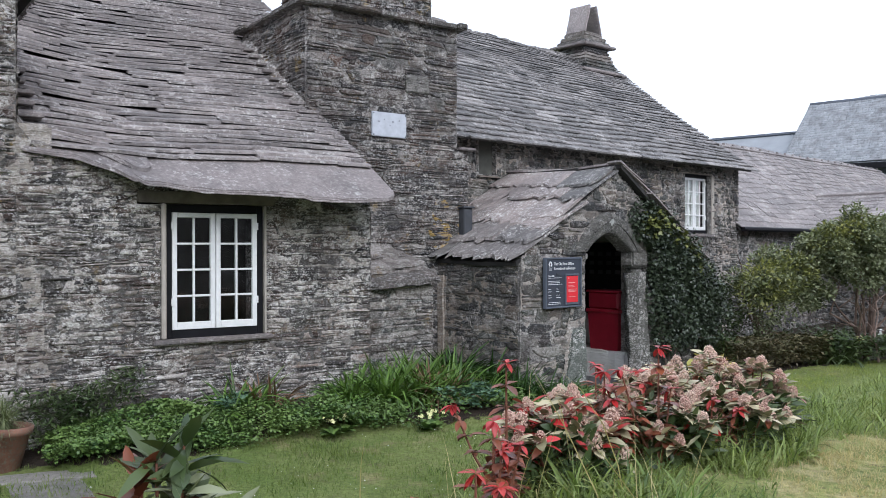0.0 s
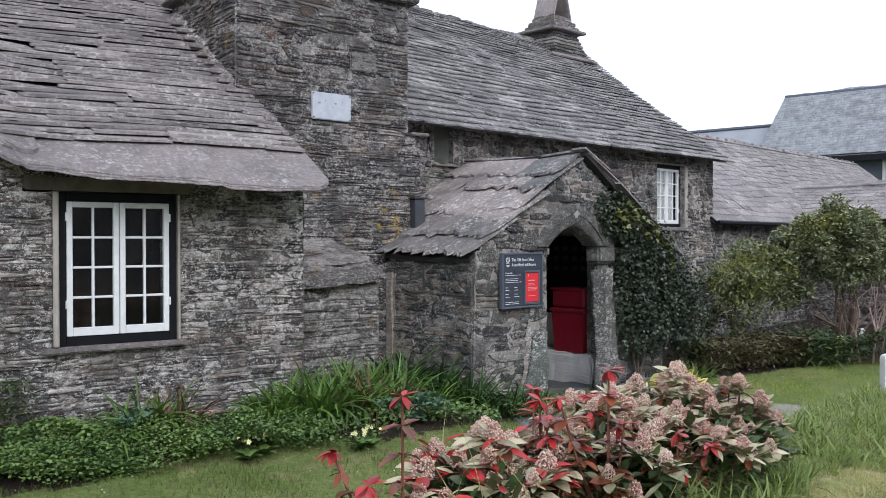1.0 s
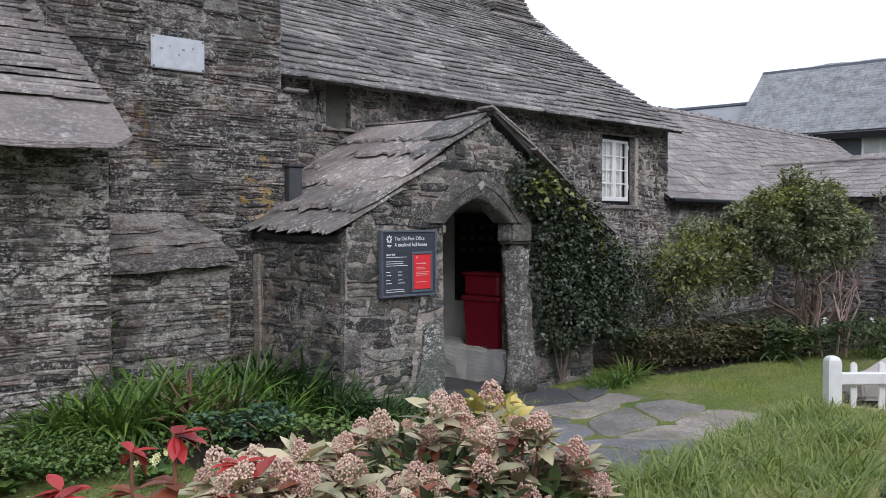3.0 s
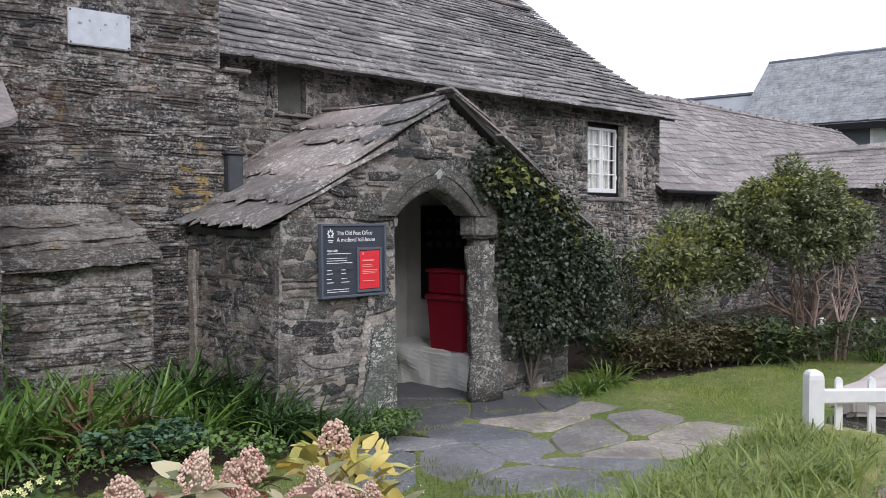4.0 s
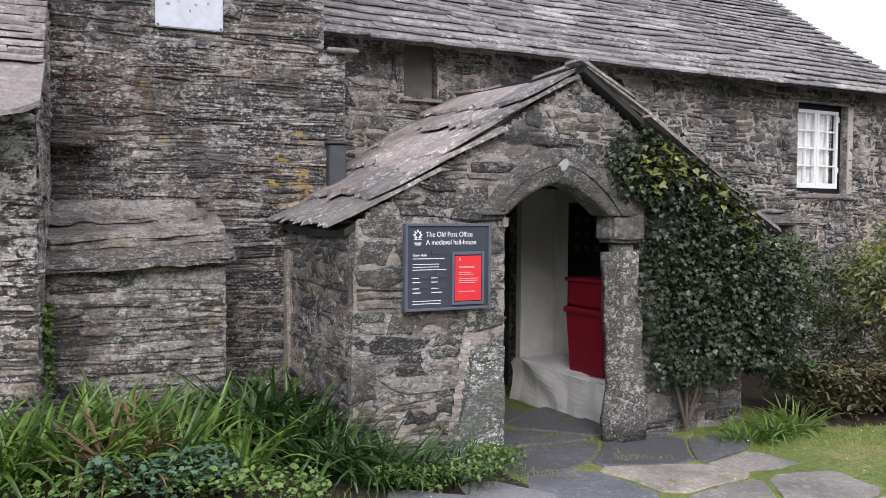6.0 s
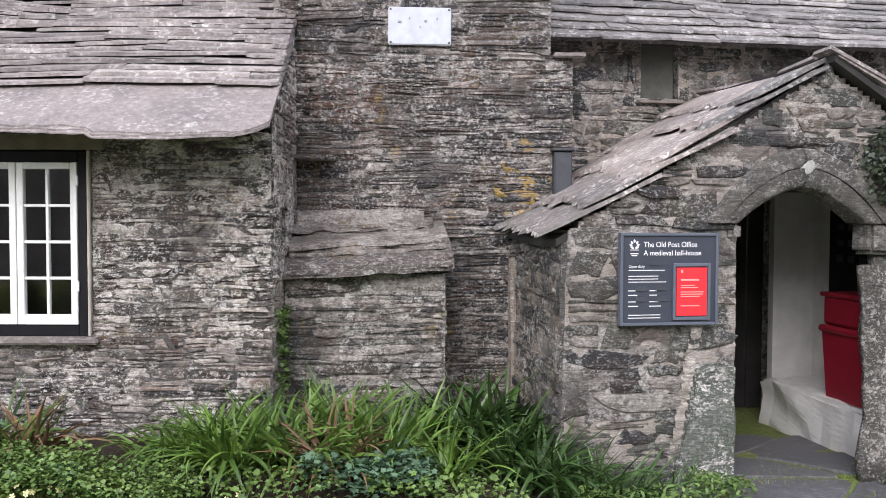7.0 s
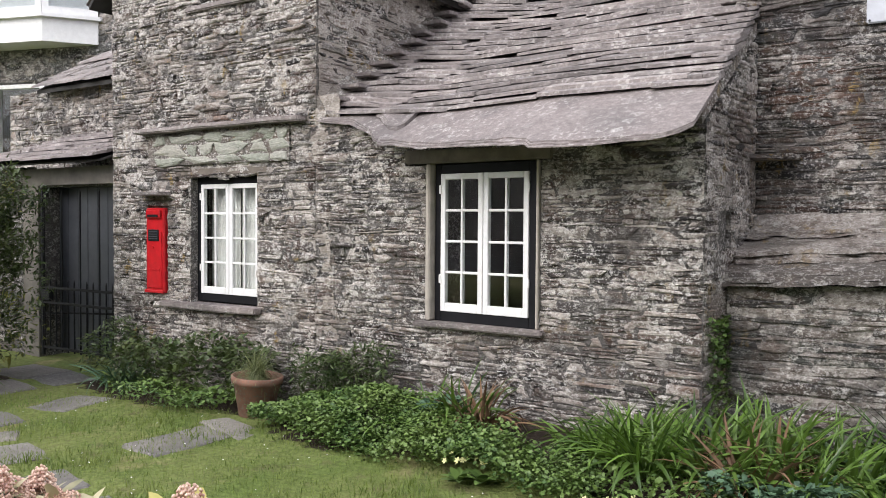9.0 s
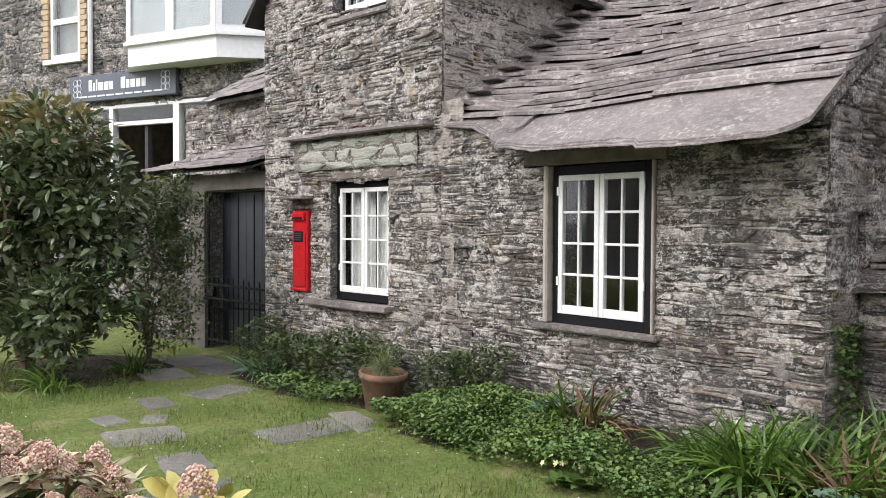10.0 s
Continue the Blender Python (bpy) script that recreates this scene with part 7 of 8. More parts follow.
for i, (x, y, tall, n, m) in enumerate(((10.3, -0.55, 0.6, 60, L_DARK), (10.0, -0.35, 0.5, 50, L_DARK), (7.75, -0.15, 0.42, 80, L_TUFT), (7.4, -0.25, 0.34, 110, L_STRAP), (7.1, -0.3, 0.3, 90, L_STRAP), (-3.9, -0.5, 0.5, 70, L_BLUE), (-5.2, -1.4, 0.45, 60, L_STRAP), (-4.7, -2.4, 0.45, 60, L_STRAP), (11.4, -1.4, 0.4, 40, L_STRAP))):
    strap_clump(x, y, tall, n, 160 + i, 0.2, m, "tuft of narrow green leaves in the border", "leaf_tuft", "leaf tufts")


def primrose(x, y, seed, n=7):
    ob = thing("primrose", "pale yellow primroses over green leaves", "flower", Matrix.Translation(gz(x, y, 0.03)), "primroses")
    rng = np.random.default_rng(seed)
    m = 26
    a = rng.uniform(0, 6.28, m)
    scatter("leaves", LEAF, np.zeros((m, 3)), turns(a, rng.uniform(0.3, 0.9, m), np.zeros(m)), rng.uniform(0.08, 0.15, m), L_COVER, ob, seed)
    for i in range(n):
        t, r = rng.uniform(0, 6.28), rng.uniform(0, 0.11)
        geo = Geo()
        for j in range(5):
            b = j * 1.2566
            geo.add([(0, 0, 0), (0.014 * math.cos(b - 0.5), 0.014 * math.sin(b - 0.5), 0.004), (0.022 * math.cos(b), 0.022 * math.sin(b), 0.003), (0.014 * math.cos(b + 0.5), 0.014 * math.sin(b + 0.5), 0.004)], [(0, 1, 2, 3)])
        part("flower", geo, F_CREAM, ob, m=pose(r * math.cos(t), r * math.sin(t), 0.11 + rng.uniform(0, 0.06), rng.uniform(20, 75), 0, rng.uniform(-60, 60)))


for i, (x, y) in enumerate(((0.60, -1.22), (0.74, -1.18), (1.68, -1.26), (1.56, -1.30))):
    primrose(x, y, 170 + i)

# ivy over the porch's right side
def ivy_keep(p):
    inv = PORCH.inverted()
    q = np.array([(inv @ Vector(v))[:] for v in p])
    ok = (q[:, 0] > np.where(q[:, 2] > 1.85, 2.0, 2.36) + 0.2 * np.abs(np.sin(3 * q[:, 2]))) & (q[:, 2] > 0.25 + 0.2 * np.sin(4 * q[:, 0])) & (q[:, 2] < 2.98 - 0.60 * np.abs(q[:, 0] - 1.87) + 0.06 + 0.05 * np.sin(9 * q[:, 0]))
    return ok & (q[:, 1] < 0.9) & ~((q[:, 1] > -0.01) & (q[:, 0] < 3.74) & (q[:, 1] < 0.4))


blobs = []
for u, z, ru, ry, rz in ((2.45, 2.25, 0.32, 0.14, 0.22), (2.5, 2.0, 0.3, 0.14, 0.25), (2.75, 2.05, 0.4, 0.16, 0.35), (2.85, 1.6, 0.4, 0.2, 0.5), (3.1, 1.2, 0.5, 0.28, 0.5), (3.4, 0.9, 0.5, 0.34, 0.55), (3.7, 1.2, 0.45, 0.36, 0.45), (3.95, 0.85, 0.32, 0.4, 0.55), (3.1, 0.6, 0.45, 0.3, 0.4), (3.6, 0.45, 0.45, 0.35, 0.3), (3.3, 1.65, 0.4, 0.25, 0.4), (2.7, 1.1, 0.25, 0.14, 0.5)):
    p = PORCH @ Vector((u, -0.06, z))
    blobs.append((p.x, p.y, p.z, ru, ry, rz))
ivy = thing("ivy", "thick dark ivy climbing over the porch wall", "climber")
part("stem", branches(PORCH @ Vector((3.0, -0.1, -0.1)), [PORCH @ Vector(v) for v in ((2.7, -0.08, 1.9), (3.2, -0.12, 1.5), (3.7, -0.15, 1.2), (3.9, 0.1, 0.9))], 0.016, 181), IVY_BARK, ivy)
foliage("leaves", 25000, blobs, (0.026, 0.058), IVY, L_IVY, ivy, 182, 0.9, ivy_keep)
top = []
for u, z in ((2.6, 2.2), (2.85, 2.12), (3.15, 1.93), (3.45, 1.72), (2.5, 2.05), (3.7, 1.5)):
    p = PORCH @ Vector((u, -0.12, z))
    top.append((p.x, p.y, p.z, 0.2, 0.16, 0.12))
foliage("young_leaves", 560, top, (0.05, 0.09), IVY, L_IVYTOP, ivy, 183, 0.7, None, "yellow-green young leaves")


def shrub(name, label, base, tips, r0, blobs, n, size, shapes, mat, seed, extra=None):
    ob = thing(name, label, "shrub")
    part("trunk", branches(base, tips, r0, seed), BARK, ob)
    rng, sprigs = np.random.default_rng(seed + 9), []
    for cx, cy, cz, rx, ry, rz in blobs:
        for _ in range(11):
            d = rng.normal(size=3)
            d /= np.linalg.norm(d)
            d[2] = abs(d[2]) if rng.uniform() < 0.75 else d[2]
            g = rng.uniform(0.14, 0.40) * (rx + ry + rz) / 3
            sprigs.append((cx + d[0] * rx * (f := rng.uniform(0.8, 1.12)), cy + d[1] * ry * f, cz + d[2] * rz * f, g, g, g * rng.uniform(0.7, 1.3)))
    blobs = [(x, y, z, a * 0.72, b * 0.72, c * 0.72) for x, y, z, a, b, c in blobs] + sprigs
    foliage("crown", n, blobs, size, shapes, mat, ob, seed + 1)
    if extra:
        foliage("new_growth", extra[0], extra[1], size, shapes, extra[2], ob, seed + 2)
    return ob


b = gz(11.2, -0.5)
shrub("spreading_shrub", "rounded evergreen shrub on several bare brown stems", b, [(b[0] + dx, b[1] + dy, b[2] + dz) for dx, dy, dz in ((-0.9, 0.2, 1.5), (-0.4, -0.2, 1.7), (0.1, 0.3, 1.9), (0.5, -0.3, 1.7), (0.9, 0.1, 1.5), (0.3, -0.6, 1.4), (-0.6, 0.5, 1.3), (-0.2, 0.1, 1.6), (0.7, 0.3, 1.6), (-0.8, -0.3, 1.2), (0.2, -0.2, 1.7), (0.6, -0.6, 1.2))], 0.03,
      [(10.5, -0.2, 1.6, 0.55, 0.5, 0.40), (11.0, -0.5, 1.82, 0.65, 0.6, 0.42), (11.5, -0.6, 1.68, 0.55, 0.55, 0.45), (10.9, -0.9, 1.65, 0.5, 0.4, 0.35), (10.2, 0.1, 1.5, 0.4, 0.4, 0.3), (10.8, -0.7, 1.3, 0.5, 0.4, 0.32), (11.5, -0.8, 1.3, 0.45, 0.4, 0.3), (10.3, 0.0, 1.0, 0.35, 0.35, 0.4)], 30000, (0.04, 0.075), ROUND, L_EVER, 190, (2600, [(11.0, -0.5, 2.08, 0.7, 0.55, 0.2), (10.6, -0.3, 1.86, 0.5, 0.45, 0.2), (11.4, -0.6, 1.86, 0.4, 0.5, 0.18)], L_OLIVE))
b = gz(11.35, -0.95)
dead = thing("bare_stems", "pale pinkish bare stems rising under the evergreen shrub", "shrub")
for i, (bx, dx, dz) in enumerate(((0.0, 0.18, 1.4), (-0.15, 0.28, 1.2), (-0.3, -0.12, 1.35), (0.12, 0.3, 1.1), (-0.42, -0.2, 1.15), (-0.1, 0.05, 1.3))):
    foot = (b[0] + bx, b[1] + 0.1 * math.sin(5 * i), b[2])
    part("stem", branches(foot, [(foot[0] + dx, foot[1], foot[2] + dz)], 0.019, 240 + i, 0.05), BARK_PALE, dead)
b = gz(9.7, 0.5)
shrub("arching_shrub", "open arching shrub with grey-green and olive leaves", b, [(b[0] + dx, b[1] + dy, b[2] + dz) for dx, dy, dz in ((-0.6, 0.0, 1.3), (-0.3, -0.3, 1.5), (0.2, 0.1, 1.6), (0.6, -0.2, 1.4), (0.8, 0.2, 1.2), (0.0, 0.4, 1.5))], 0.028,
      [(9.35, 0.4, 1.05, 0.42, 0.4, 0.36), (9.75, 0.3, 1.38, 0.45, 0.42, 0.3), (9.45, 0.2, 0.75, 0.4, 0.3, 0.35), (10.1, 0.3, 1.35, 0.45, 0.4, 0.35), (9.5, 0.1, 1.1, 0.4, 0.3, 0.3), (10.3, 0.1, 1.15, 0.35, 0.3, 0.3), (9.9, 0.0, 0.9, 0.4, 0.3, 0.3)], 9500, (0.05, 0.095), SLIM + LEAF, L_EVER, 193, (1900, [(9.3, 0.2, 1.15, 0.4, 0.4, 0.4), (9.9, 0.1, 1.3, 0.5, 0.4, 0.4)], L_OLIVE))
b = gz(13.2, -1.6)
shrub("edge_shrub", "dense reddish-brown and green shrub at the garden's end", b, [(b[0] + dx, b[1] + dy, b[2] + dz) for dx, dy, dz in ((-0.5, 0, 1.6), (0.2, 0.2, 1.9), (0.5, -0.3, 1.6))], 0.04,
      [(12.9, -1.4, 1.6, 0.6, 0.6, 0.7), (13.5, -1.8, 1.8, 0.7, 0.7, 0.7), (12.8, -1.9, 0.9, 0.6, 0.6, 0.6)], 3200, (0.06, 0.12), SLIM + LEAF, L_RUST, 196, (1600, [(12.9, -1.4, 2.0, 0.5, 0.5, 0.4), (13.5, -1.8, 2.1, 0.6, 0.6, 0.4)], L_DARK))
# extra dark foliage stands in for the shade on the hall wall
b = gz(9.0, 1.2)
shrub("wall_shrub", "dark shrub thickened to stand for the shade on the hall wall", b, [(b[0] + dx, b[1], b[2] + dz) for dx, dz in ((-0.4, 1.1), (0.0, 1.3), (0.4, 1.2))], 0.02, [(8.9, 1.2, 1.1, 0.45, 0.3, 0.3), (9.5, 1.2, 0.9, 0.4, 0.3, 0.4), (8.8, 1.0, 0.6, 0.4, 0.25, 0.4), (9.2, 0.8, 0.5, 0.4, 0.25, 0.35)], 5200, (0.04, 0.08), SLIM + LEAF, L_DARK, 199)
b = gz(-5.9, -2.3)
shrub("laurel_bush", "large glossy evergreen laurel bush", b, [(b[0] + dx, b[1] + dy, b[2] + dz) for dx, dy, dz in ((-0.6, 0, 2.4), (0.3, 0.3, 2.7), (0.5, -0.4, 2.2), (-0.2, -0.6, 2.5))], 0.05,
      [(-5.6, -2.2, 1.0, 0.8, 0.8, 0.8), (-5.5, -2.2, 1.9, 0.75, 0.8, 0.7), (-5.95, -2.1, 2.3, 0.75, 0.7, 0.65), (-6.3, -2.4, 1.7, 0.9, 0.8, 1.0), (-5.2, -2.3, 0.7, 0.6, 0.6, 0.5), (-6.6, -2.6, 2.3, 0.7, 0.7, 0.7), (-5.15, -2.0, 1.7, 0.5, 0.5, 0.6)], 13000, (0.10, 0.17), LEAF, L_LAUREL, 202, (1300, [(-5.8, -2.1, 2.7, 0.7, 0.6, 0.35), (-6.5, -2.4, 2.75, 0.6, 0.6, 0.35), (-6.3, -2.0, 2.5, 0.6, 0.5, 0.3)], L_TAWNY))
b = gz(-5.9, -0.9)
shrub("thin_shrub", "open twiggy shrub beside the garden door", b, [(b[0] + dx, b[1] + dy, b[2] + dz) for dx, dy, dz in ((-0.5, 0, 1.7), (0.1, 0.1, 2.0), (0.4, 0.0, 1.6), (-0.2, -0.3, 1.5), (0.5, -0.2, 1.1))], 0.022,
      [(-6.2, -0.8, 1.5, 0.5, 0.4, 0.5), (-5.8, -0.8, 1.9, 0.45, 0.4, 0.35), (-5.6, -0.9, 1.3, 0.4, 0.35, 0.5), (-5.5, -1.0, 0.6, 0.5, 0.4, 0.5), (-5.55, -0.55, 1.0, 0.35, 0.3, 0.6), (-5.75, -0.5, 1.7, 0.3, 0.3, 0.4)], 7000, (0.04, 0.08), SLIM + LEAF, L_DARK, 205, (600, [(-5.5, -0.9, 0.6, 0.4, 0.4, 0.45), (-5.9, -0.8, 2.0, 0.4, 0.3, 0.3)], L_OLIVE))

# terracotta pot
pot = thing("terracotta_pot", "weathered terracotta pot with spiky grey-green leaves", "plant pot", Matrix.Translation((-1.96, -0.53, 0.02)) @ pose(0, 0, 0, 0, 4, 0) @ Matrix.Scale(0.98, 4))
part("pot", Geo().lathe([(0.135, 0), (0.14, 0.01), (0.205, 0.33), (0.222, 0.335), (0.228, 0.39), (0.205, 0.395), (0.195, 0.36), (0.0, 0.35)], 24), TERRA, pot, smooth=True)
rng = np.random.default_rng(208)
n = 420
a = rng.uniform(0, 6.28, n)
scatter("leaves", THINB + [blade_shape(2.4, 0.02, 5)], np.stack([0.12 * np.cos(a) * rng.uniform(0, 1, n), 0.12 * np.sin(a) * rng.uniform(0, 1, n), np.full(n, 0.36)], -1), turns(a + 1.57, -rng.uniform(0.1, 1.25, n), np.zeros(n)), rng.uniform(0.2, 0.42, n), L_SAGE, pot, 208)

# ---- skimmia on the bank ----
rng = np.random.default_rng(210)
bud = Geo()
for i in range(330):
    d = Vector(rng.normal(size=3)).normalized()
    if d.z < -0.45:
        continue
    c = Vector((d.x * 0.043 * (1 - 0.25 * d.z), d.y * 0.043 * (1 - 0.25 * d.z), 0.04 + d.z * 0.056)) * (0.9 + 0.2 * (i % 3) / 2)
    r = 0.0056 * (0.8 + 0.4 * ((i * 7) % 5) / 4)
    bud.add([c + Vector(o) * r for o in ((1, 0, 0), (-1, 0, 0), (0, 1, 0), (0, -1, 0), (0, 0, 1), (0, 0, -1))], [(0, 2, 4), (2, 1, 4), (1, 3, 4), (3, 0, 4), (2, 0, 5), (1, 2, 5), (3, 1, 5), (0, 3, 5)])
BUD = bud.mesh("flower_head", F_PINK, True)


def skimmia(x, y, rx, ry, tall, heads, seed, red):
    rng = np.random.default_rng(seed)
    base = gz(x, y, -0.02)
    ob = thing("skimmia", "low skimmia shrub crowded with pink flower heads", "shrub", Matrix.Translation(base), "skimmias")
    tips, at = [], []
    for i in range(heads):
        a, r = rng.uniform(0, 6.283), math.sqrt(rng.uniform(0, 1))
        p = Vector((rx * r * math.cos(a), ry * r * math.sin(a), tall * (1 - 0.45 * r * r) + rng.uniform(-0.09, 0.06)))
        at.append(p)
        if i % 3 == 0:
            tips.append(p)
    for p in tips:
        part("stem", Geo().tube([Vector((p.x * 0.3, p.y * 0.3, 0)), Vector((p.x * 0.75, p.y * 0.75, p.z * 0.55)), p], [0.008, 0.006, 0.004], 5), STEM, ob)
    for p in at:
        s = rng.uniform(0.5, 0.86)
        part("flower_head", BUD, None, ob, m=Matrix.Translation(p) @ pose(0, 0, 0, rng.uniform(-25, 25), rng.uniform(-25, 25), rng.uniform(0, 360)) @ Matrix.Diagonal((s, s, s * 1.1, 1)))
    per = 12
    q = np.repeat(np.array([p[:] for p in at]), per, 0) - (0, 0, 0.005)
    n = len(q)
    scatter("leaves", LEAF + SLIM, q + rng.normal(0, 0.012, (n, 3)), turns(rng.uniform(0, 6.28, n), rng.uniform(-0.1, 0.9, n), rng.normal(0, 0.3, n)), rng.uniform(0.07, 0.12, n), L_SKIM, ob, seed)
    for name, mat, count in (("red_leaves", L_RED, int(red * heads)), ("copper_leaves", L_COPPER, 2 * heads)):
        if count:
            q = np.array([at[int(i)][:] for i in rng.integers(0, heads, count)]) + rng.normal(0, 0.02, (count, 3))
            scatter(name, LEAF, q, turns(rng.uniform(0, 6.28, count), rng.uniform(-0.4, 0.6, count), rng.normal(0, 0.3, count)), rng.uniform(0.06, 0.11, count), mat, ob, seed + 7)
    low = [(0, 0, tall * 0.4, rx * 0.9, ry * 0.9, tall * 0.42)]
    foliage("inner_leaves", 520, low, (0.06, 0.1), LEAF, L_DARK, ob, seed + 3)
    return ob


for i, (x, y, rx, ry, tall, heads) in enumerate(((0.30, -4.5, 0.42, 0.34, 0.52, 30), (0.80, -4.72, 0.42, 0.36, 0.46, 34), (1.25, -4.62, 0.42, 0.36, 0.50, 36), (1.42, -4.86, 0.32, 0.28, 0.38, 24), (0.45, -4.95, 0.40, 0.3, 0.38, 26), (1.70, -4.5, 0.32, 0.3, 0.37, 24), (1.93, -4.5, 0.24, 0.24, 0.28, 14), (0.0, -4.75, 0.34, 0.3, 0.46, 22), (1.1, -5.0, 0.34, 0.26, 0.34, 18), (-0.25, -5.0, 0.3, 0.26, 0.40, 18))):
    skimmia(x, y, rx, ry, tall, heads, 220 + i, 4.0 * (1 - soft(0.0, 0.7, x)))


def red_shoot(x, y, top, seed, n=3, mat=L_RED):
    """Upright stems with whorls of red young leaves above copper ones."""
    rng = np.random.default_rng(seed)
    g = ground_z(x, y)
    ob = thing("red_leaved_shrub", "upright shoots with bright red young leaves", "shrub", Matrix.Translation((x, y, g - 0.02)), "red-leaved shoots")
    p1, t1, s1, p2, t2, s2 = [], [], [], [], [], []
    for i in range(n):
        tip = Vector((rng.normal(0, 0.09) * min(i, 1), rng.normal(0, 0.09) * min(i, 1), (top - g) * (1.0 if i == 0 else rng.uniform(0.55, 0.85))))
        part("stem", Geo().tube([(0, 0, 0), (tip.x * 0.6, tip.y * 0.6, tip.z * 0.5), tip], [0.008, 0.006, 0.004], 5), STEM, ob)
        for j in range(9):
            p1.append(tip)
            t1.append((rng.uniform(0, 6.28), rng.uniform(-0.9, 0.5)))
            s1.append(rng.uniform(0.045, 0.075))
        for h in (0.85, 0.7, 0.55, 0.4):
            for j in range(5):
                p2.append(Vector((tip.x * h, tip.y * h, tip.z * h)))
                t2.append((rng.uniform(0, 6.28), rng.uniform(-0.3, 0.4)))
                s2.append(rng.uniform(0.055, 0.10))
    t1, t2 = np.array(t1), np.array(t2)
    scatter("young_leaves", LEAF, np.array([p[:] for p in p1]), turns(t1[:, 0], t1[:, 1], t1[:, 1] * 0), s1, mat, ob, seed, "bright red young leaves")
    scatter("leaves", LEAF, np.array([p[:] for p in p2]), turns(t2[:, 0], t2[:, 1], t2[:, 1] * 0), s2, L_COPPER, ob, seed + 1, "coppery green leaves")


for i, (x, y, top, n) in enumerate(((-0.566, -4.98, 1.29, 2), (0.30, -5.12, 1.31, 3), (-0.92, -5.32, 1.13, 4), (-0.35, -4.85, 1.05, 3), (0.0, -4.75, 1.0, 4), (0.1, -5.0, 1.06, 3), (-1.15, -5.5, 1.0, 3), (0.5, -4.85, 1.08, 3), (-0.7, -5.15, 0.98, 3), (-1.35, -5.75, 0.9, 2), (0.75, -5.1, 1.0, 2), (0.15, -4.9, 1.18, 3), (0.38, -4.62, 1.16, 3), (0.6, -4.75, 1.12, 2))):
    red_shoot(x, y, top, 240 + i, n)
ob = thing("golden_shrub", "small shrub with golden variegated leaves", "shrub", Matrix.Translation(gz(1.82, -4.29, 0.09)))
part("stem", Geo().tube([(0, 0, 0), (0.02, 0, 0.3), (0, 0.02, 0.50)], [0.01, 0.008, 0.005], 5).tube([(0, 0, 0), (0.07, 0.03, 0.2), (0.13, 0.05, 0.44)], [0.01, 0.008, 0.005], 5), STEM, ob)
foliage("leaves", 110, [(0.0, 0.0, 0.47, 0.10, 0.10, 0.06), (0.13, 0.04, 0.42, 0.10, 0.09, 0.06), (0.05, -0.05, 0.40, 0.12, 0.1, 0.06)], (0.06, 0.10), ROUND, L_GOLD, ob, 260)
part("flower_head", BUD, None, ob, m=pose(0.02, 0.0, 0.50))
def pointed_shrub(x, y, grow, mats, seed):
    """A low shrub whose shoots end in dense whorls of long pointed leaves."""
    ob = thing("pointed_leaf_shrub", "dark shrub with whorls of long pointed leaves", "shrub", Matrix.Translation(gz(x, y)) @ Matrix.Scale(grow, 4), "pointed-leaf shrubs")
    for i, (px, py, z) in enumerate(((0.06, 0, 0.46), (-0.06, 0.05, 0.40), (0.03, -0.08, 0.38), (-0.02, 0.0, 0.44), (0.1, 0.08, 0.33), (-0.1, -0.06, 0.28), (0.15, -0.04, 0.22), (-0.14, 0.02, 0.20), (0.02, 0.04, 0.30))):
        rng = np.random.default_rng(seed + i)
        part("stem", Geo().tube([(px * 0.2, py * 0.2, -0.02), (px * 0.7, py * 0.7, z * 0.5), (px, py, z)], [0.008, 0.006, 0.004], 5), STEM, ob)
        n = 24
        scatter("leaf_whorl", SLIM, np.stack([np.full(n, px), np.full(n, py), z - rng.uniform(0, 0.15, n)], -1), turns(rng.uniform(0, 6.28, n), rng.uniform(-0.35, 1.1, n), rng.normal(0, 0.35, n)), rng.uniform(0.09, 0.19, n), mats[i % len(mats)], ob, seed + i)


pointed_shrub(-2.2, -5.3, 1.08, (L_DARK, L_COPPER, L_EVER, L_DARK), 264)
pointed_shrub(-2.74, -4.95, 0.8, (L_DARK, L_RUST), 274)
pointed_shrub(-2.90, -5.1, 0.75, (L_DARK, L_RUST), 284)

# ---- white gate and the rock behind it ----
FAX = pose(5.16, -3.93, 0, 0, 0, -36.8)
fence = thing("picket_gate", "white painted low picket gate with a stout post", "gate", FAX)


def post(x):
    rings = [(0.043, -0.11), (0.043, 0.775), (0.04, 0.80), (0.031, 0.817), (0.016, 0.826)]
    geo = Geo().add([(x + sx * r, sy * r, z) for r, z in rings for sx, sy in ((-1, -1), (1, -1), (1, 1), (-1, 1))], [(k * 4 + i, k * 4 + (i + 1) % 4, k * 4 + 4 + (i + 1) % 4, k * 4 + 4 + i) for k in range(4) for i in range(4)] + [(16, 17, 18, 19), (3, 2, 1, 0)])
    return geo


part("post", post(0.0), PAINT_WHITE, fence)
part("post", post(1.15), PAINT_WHITE, fence)
part("rail", Geo().box((0.045, -0.022, 0.635), (1.105, 0.022, 0.715), cut=0.008), PAINT_WHITE, fence)
part("rail", Geo().box((0.045, -0.022, 0.16), (1.105, 0.022, 0.24), cut=0.008), PAINT_WHITE, fence)
for i in range(5):
    part("picket", Geo().prism([(0.14 + 0.19 * i, 0.05), (0.18 + 0.19 * i, 0.05), (0.18 + 0.19 * i, 0.755), (0.172 + 0.19 * i, 0.772), (0.16 + 0.19 * i, 0.778), (0.148 + 0.19 * i, 0.772), (0.14 + 0.19 * i, 0.755)], 0.024, 0.044), PAINT_WHITE, fence)
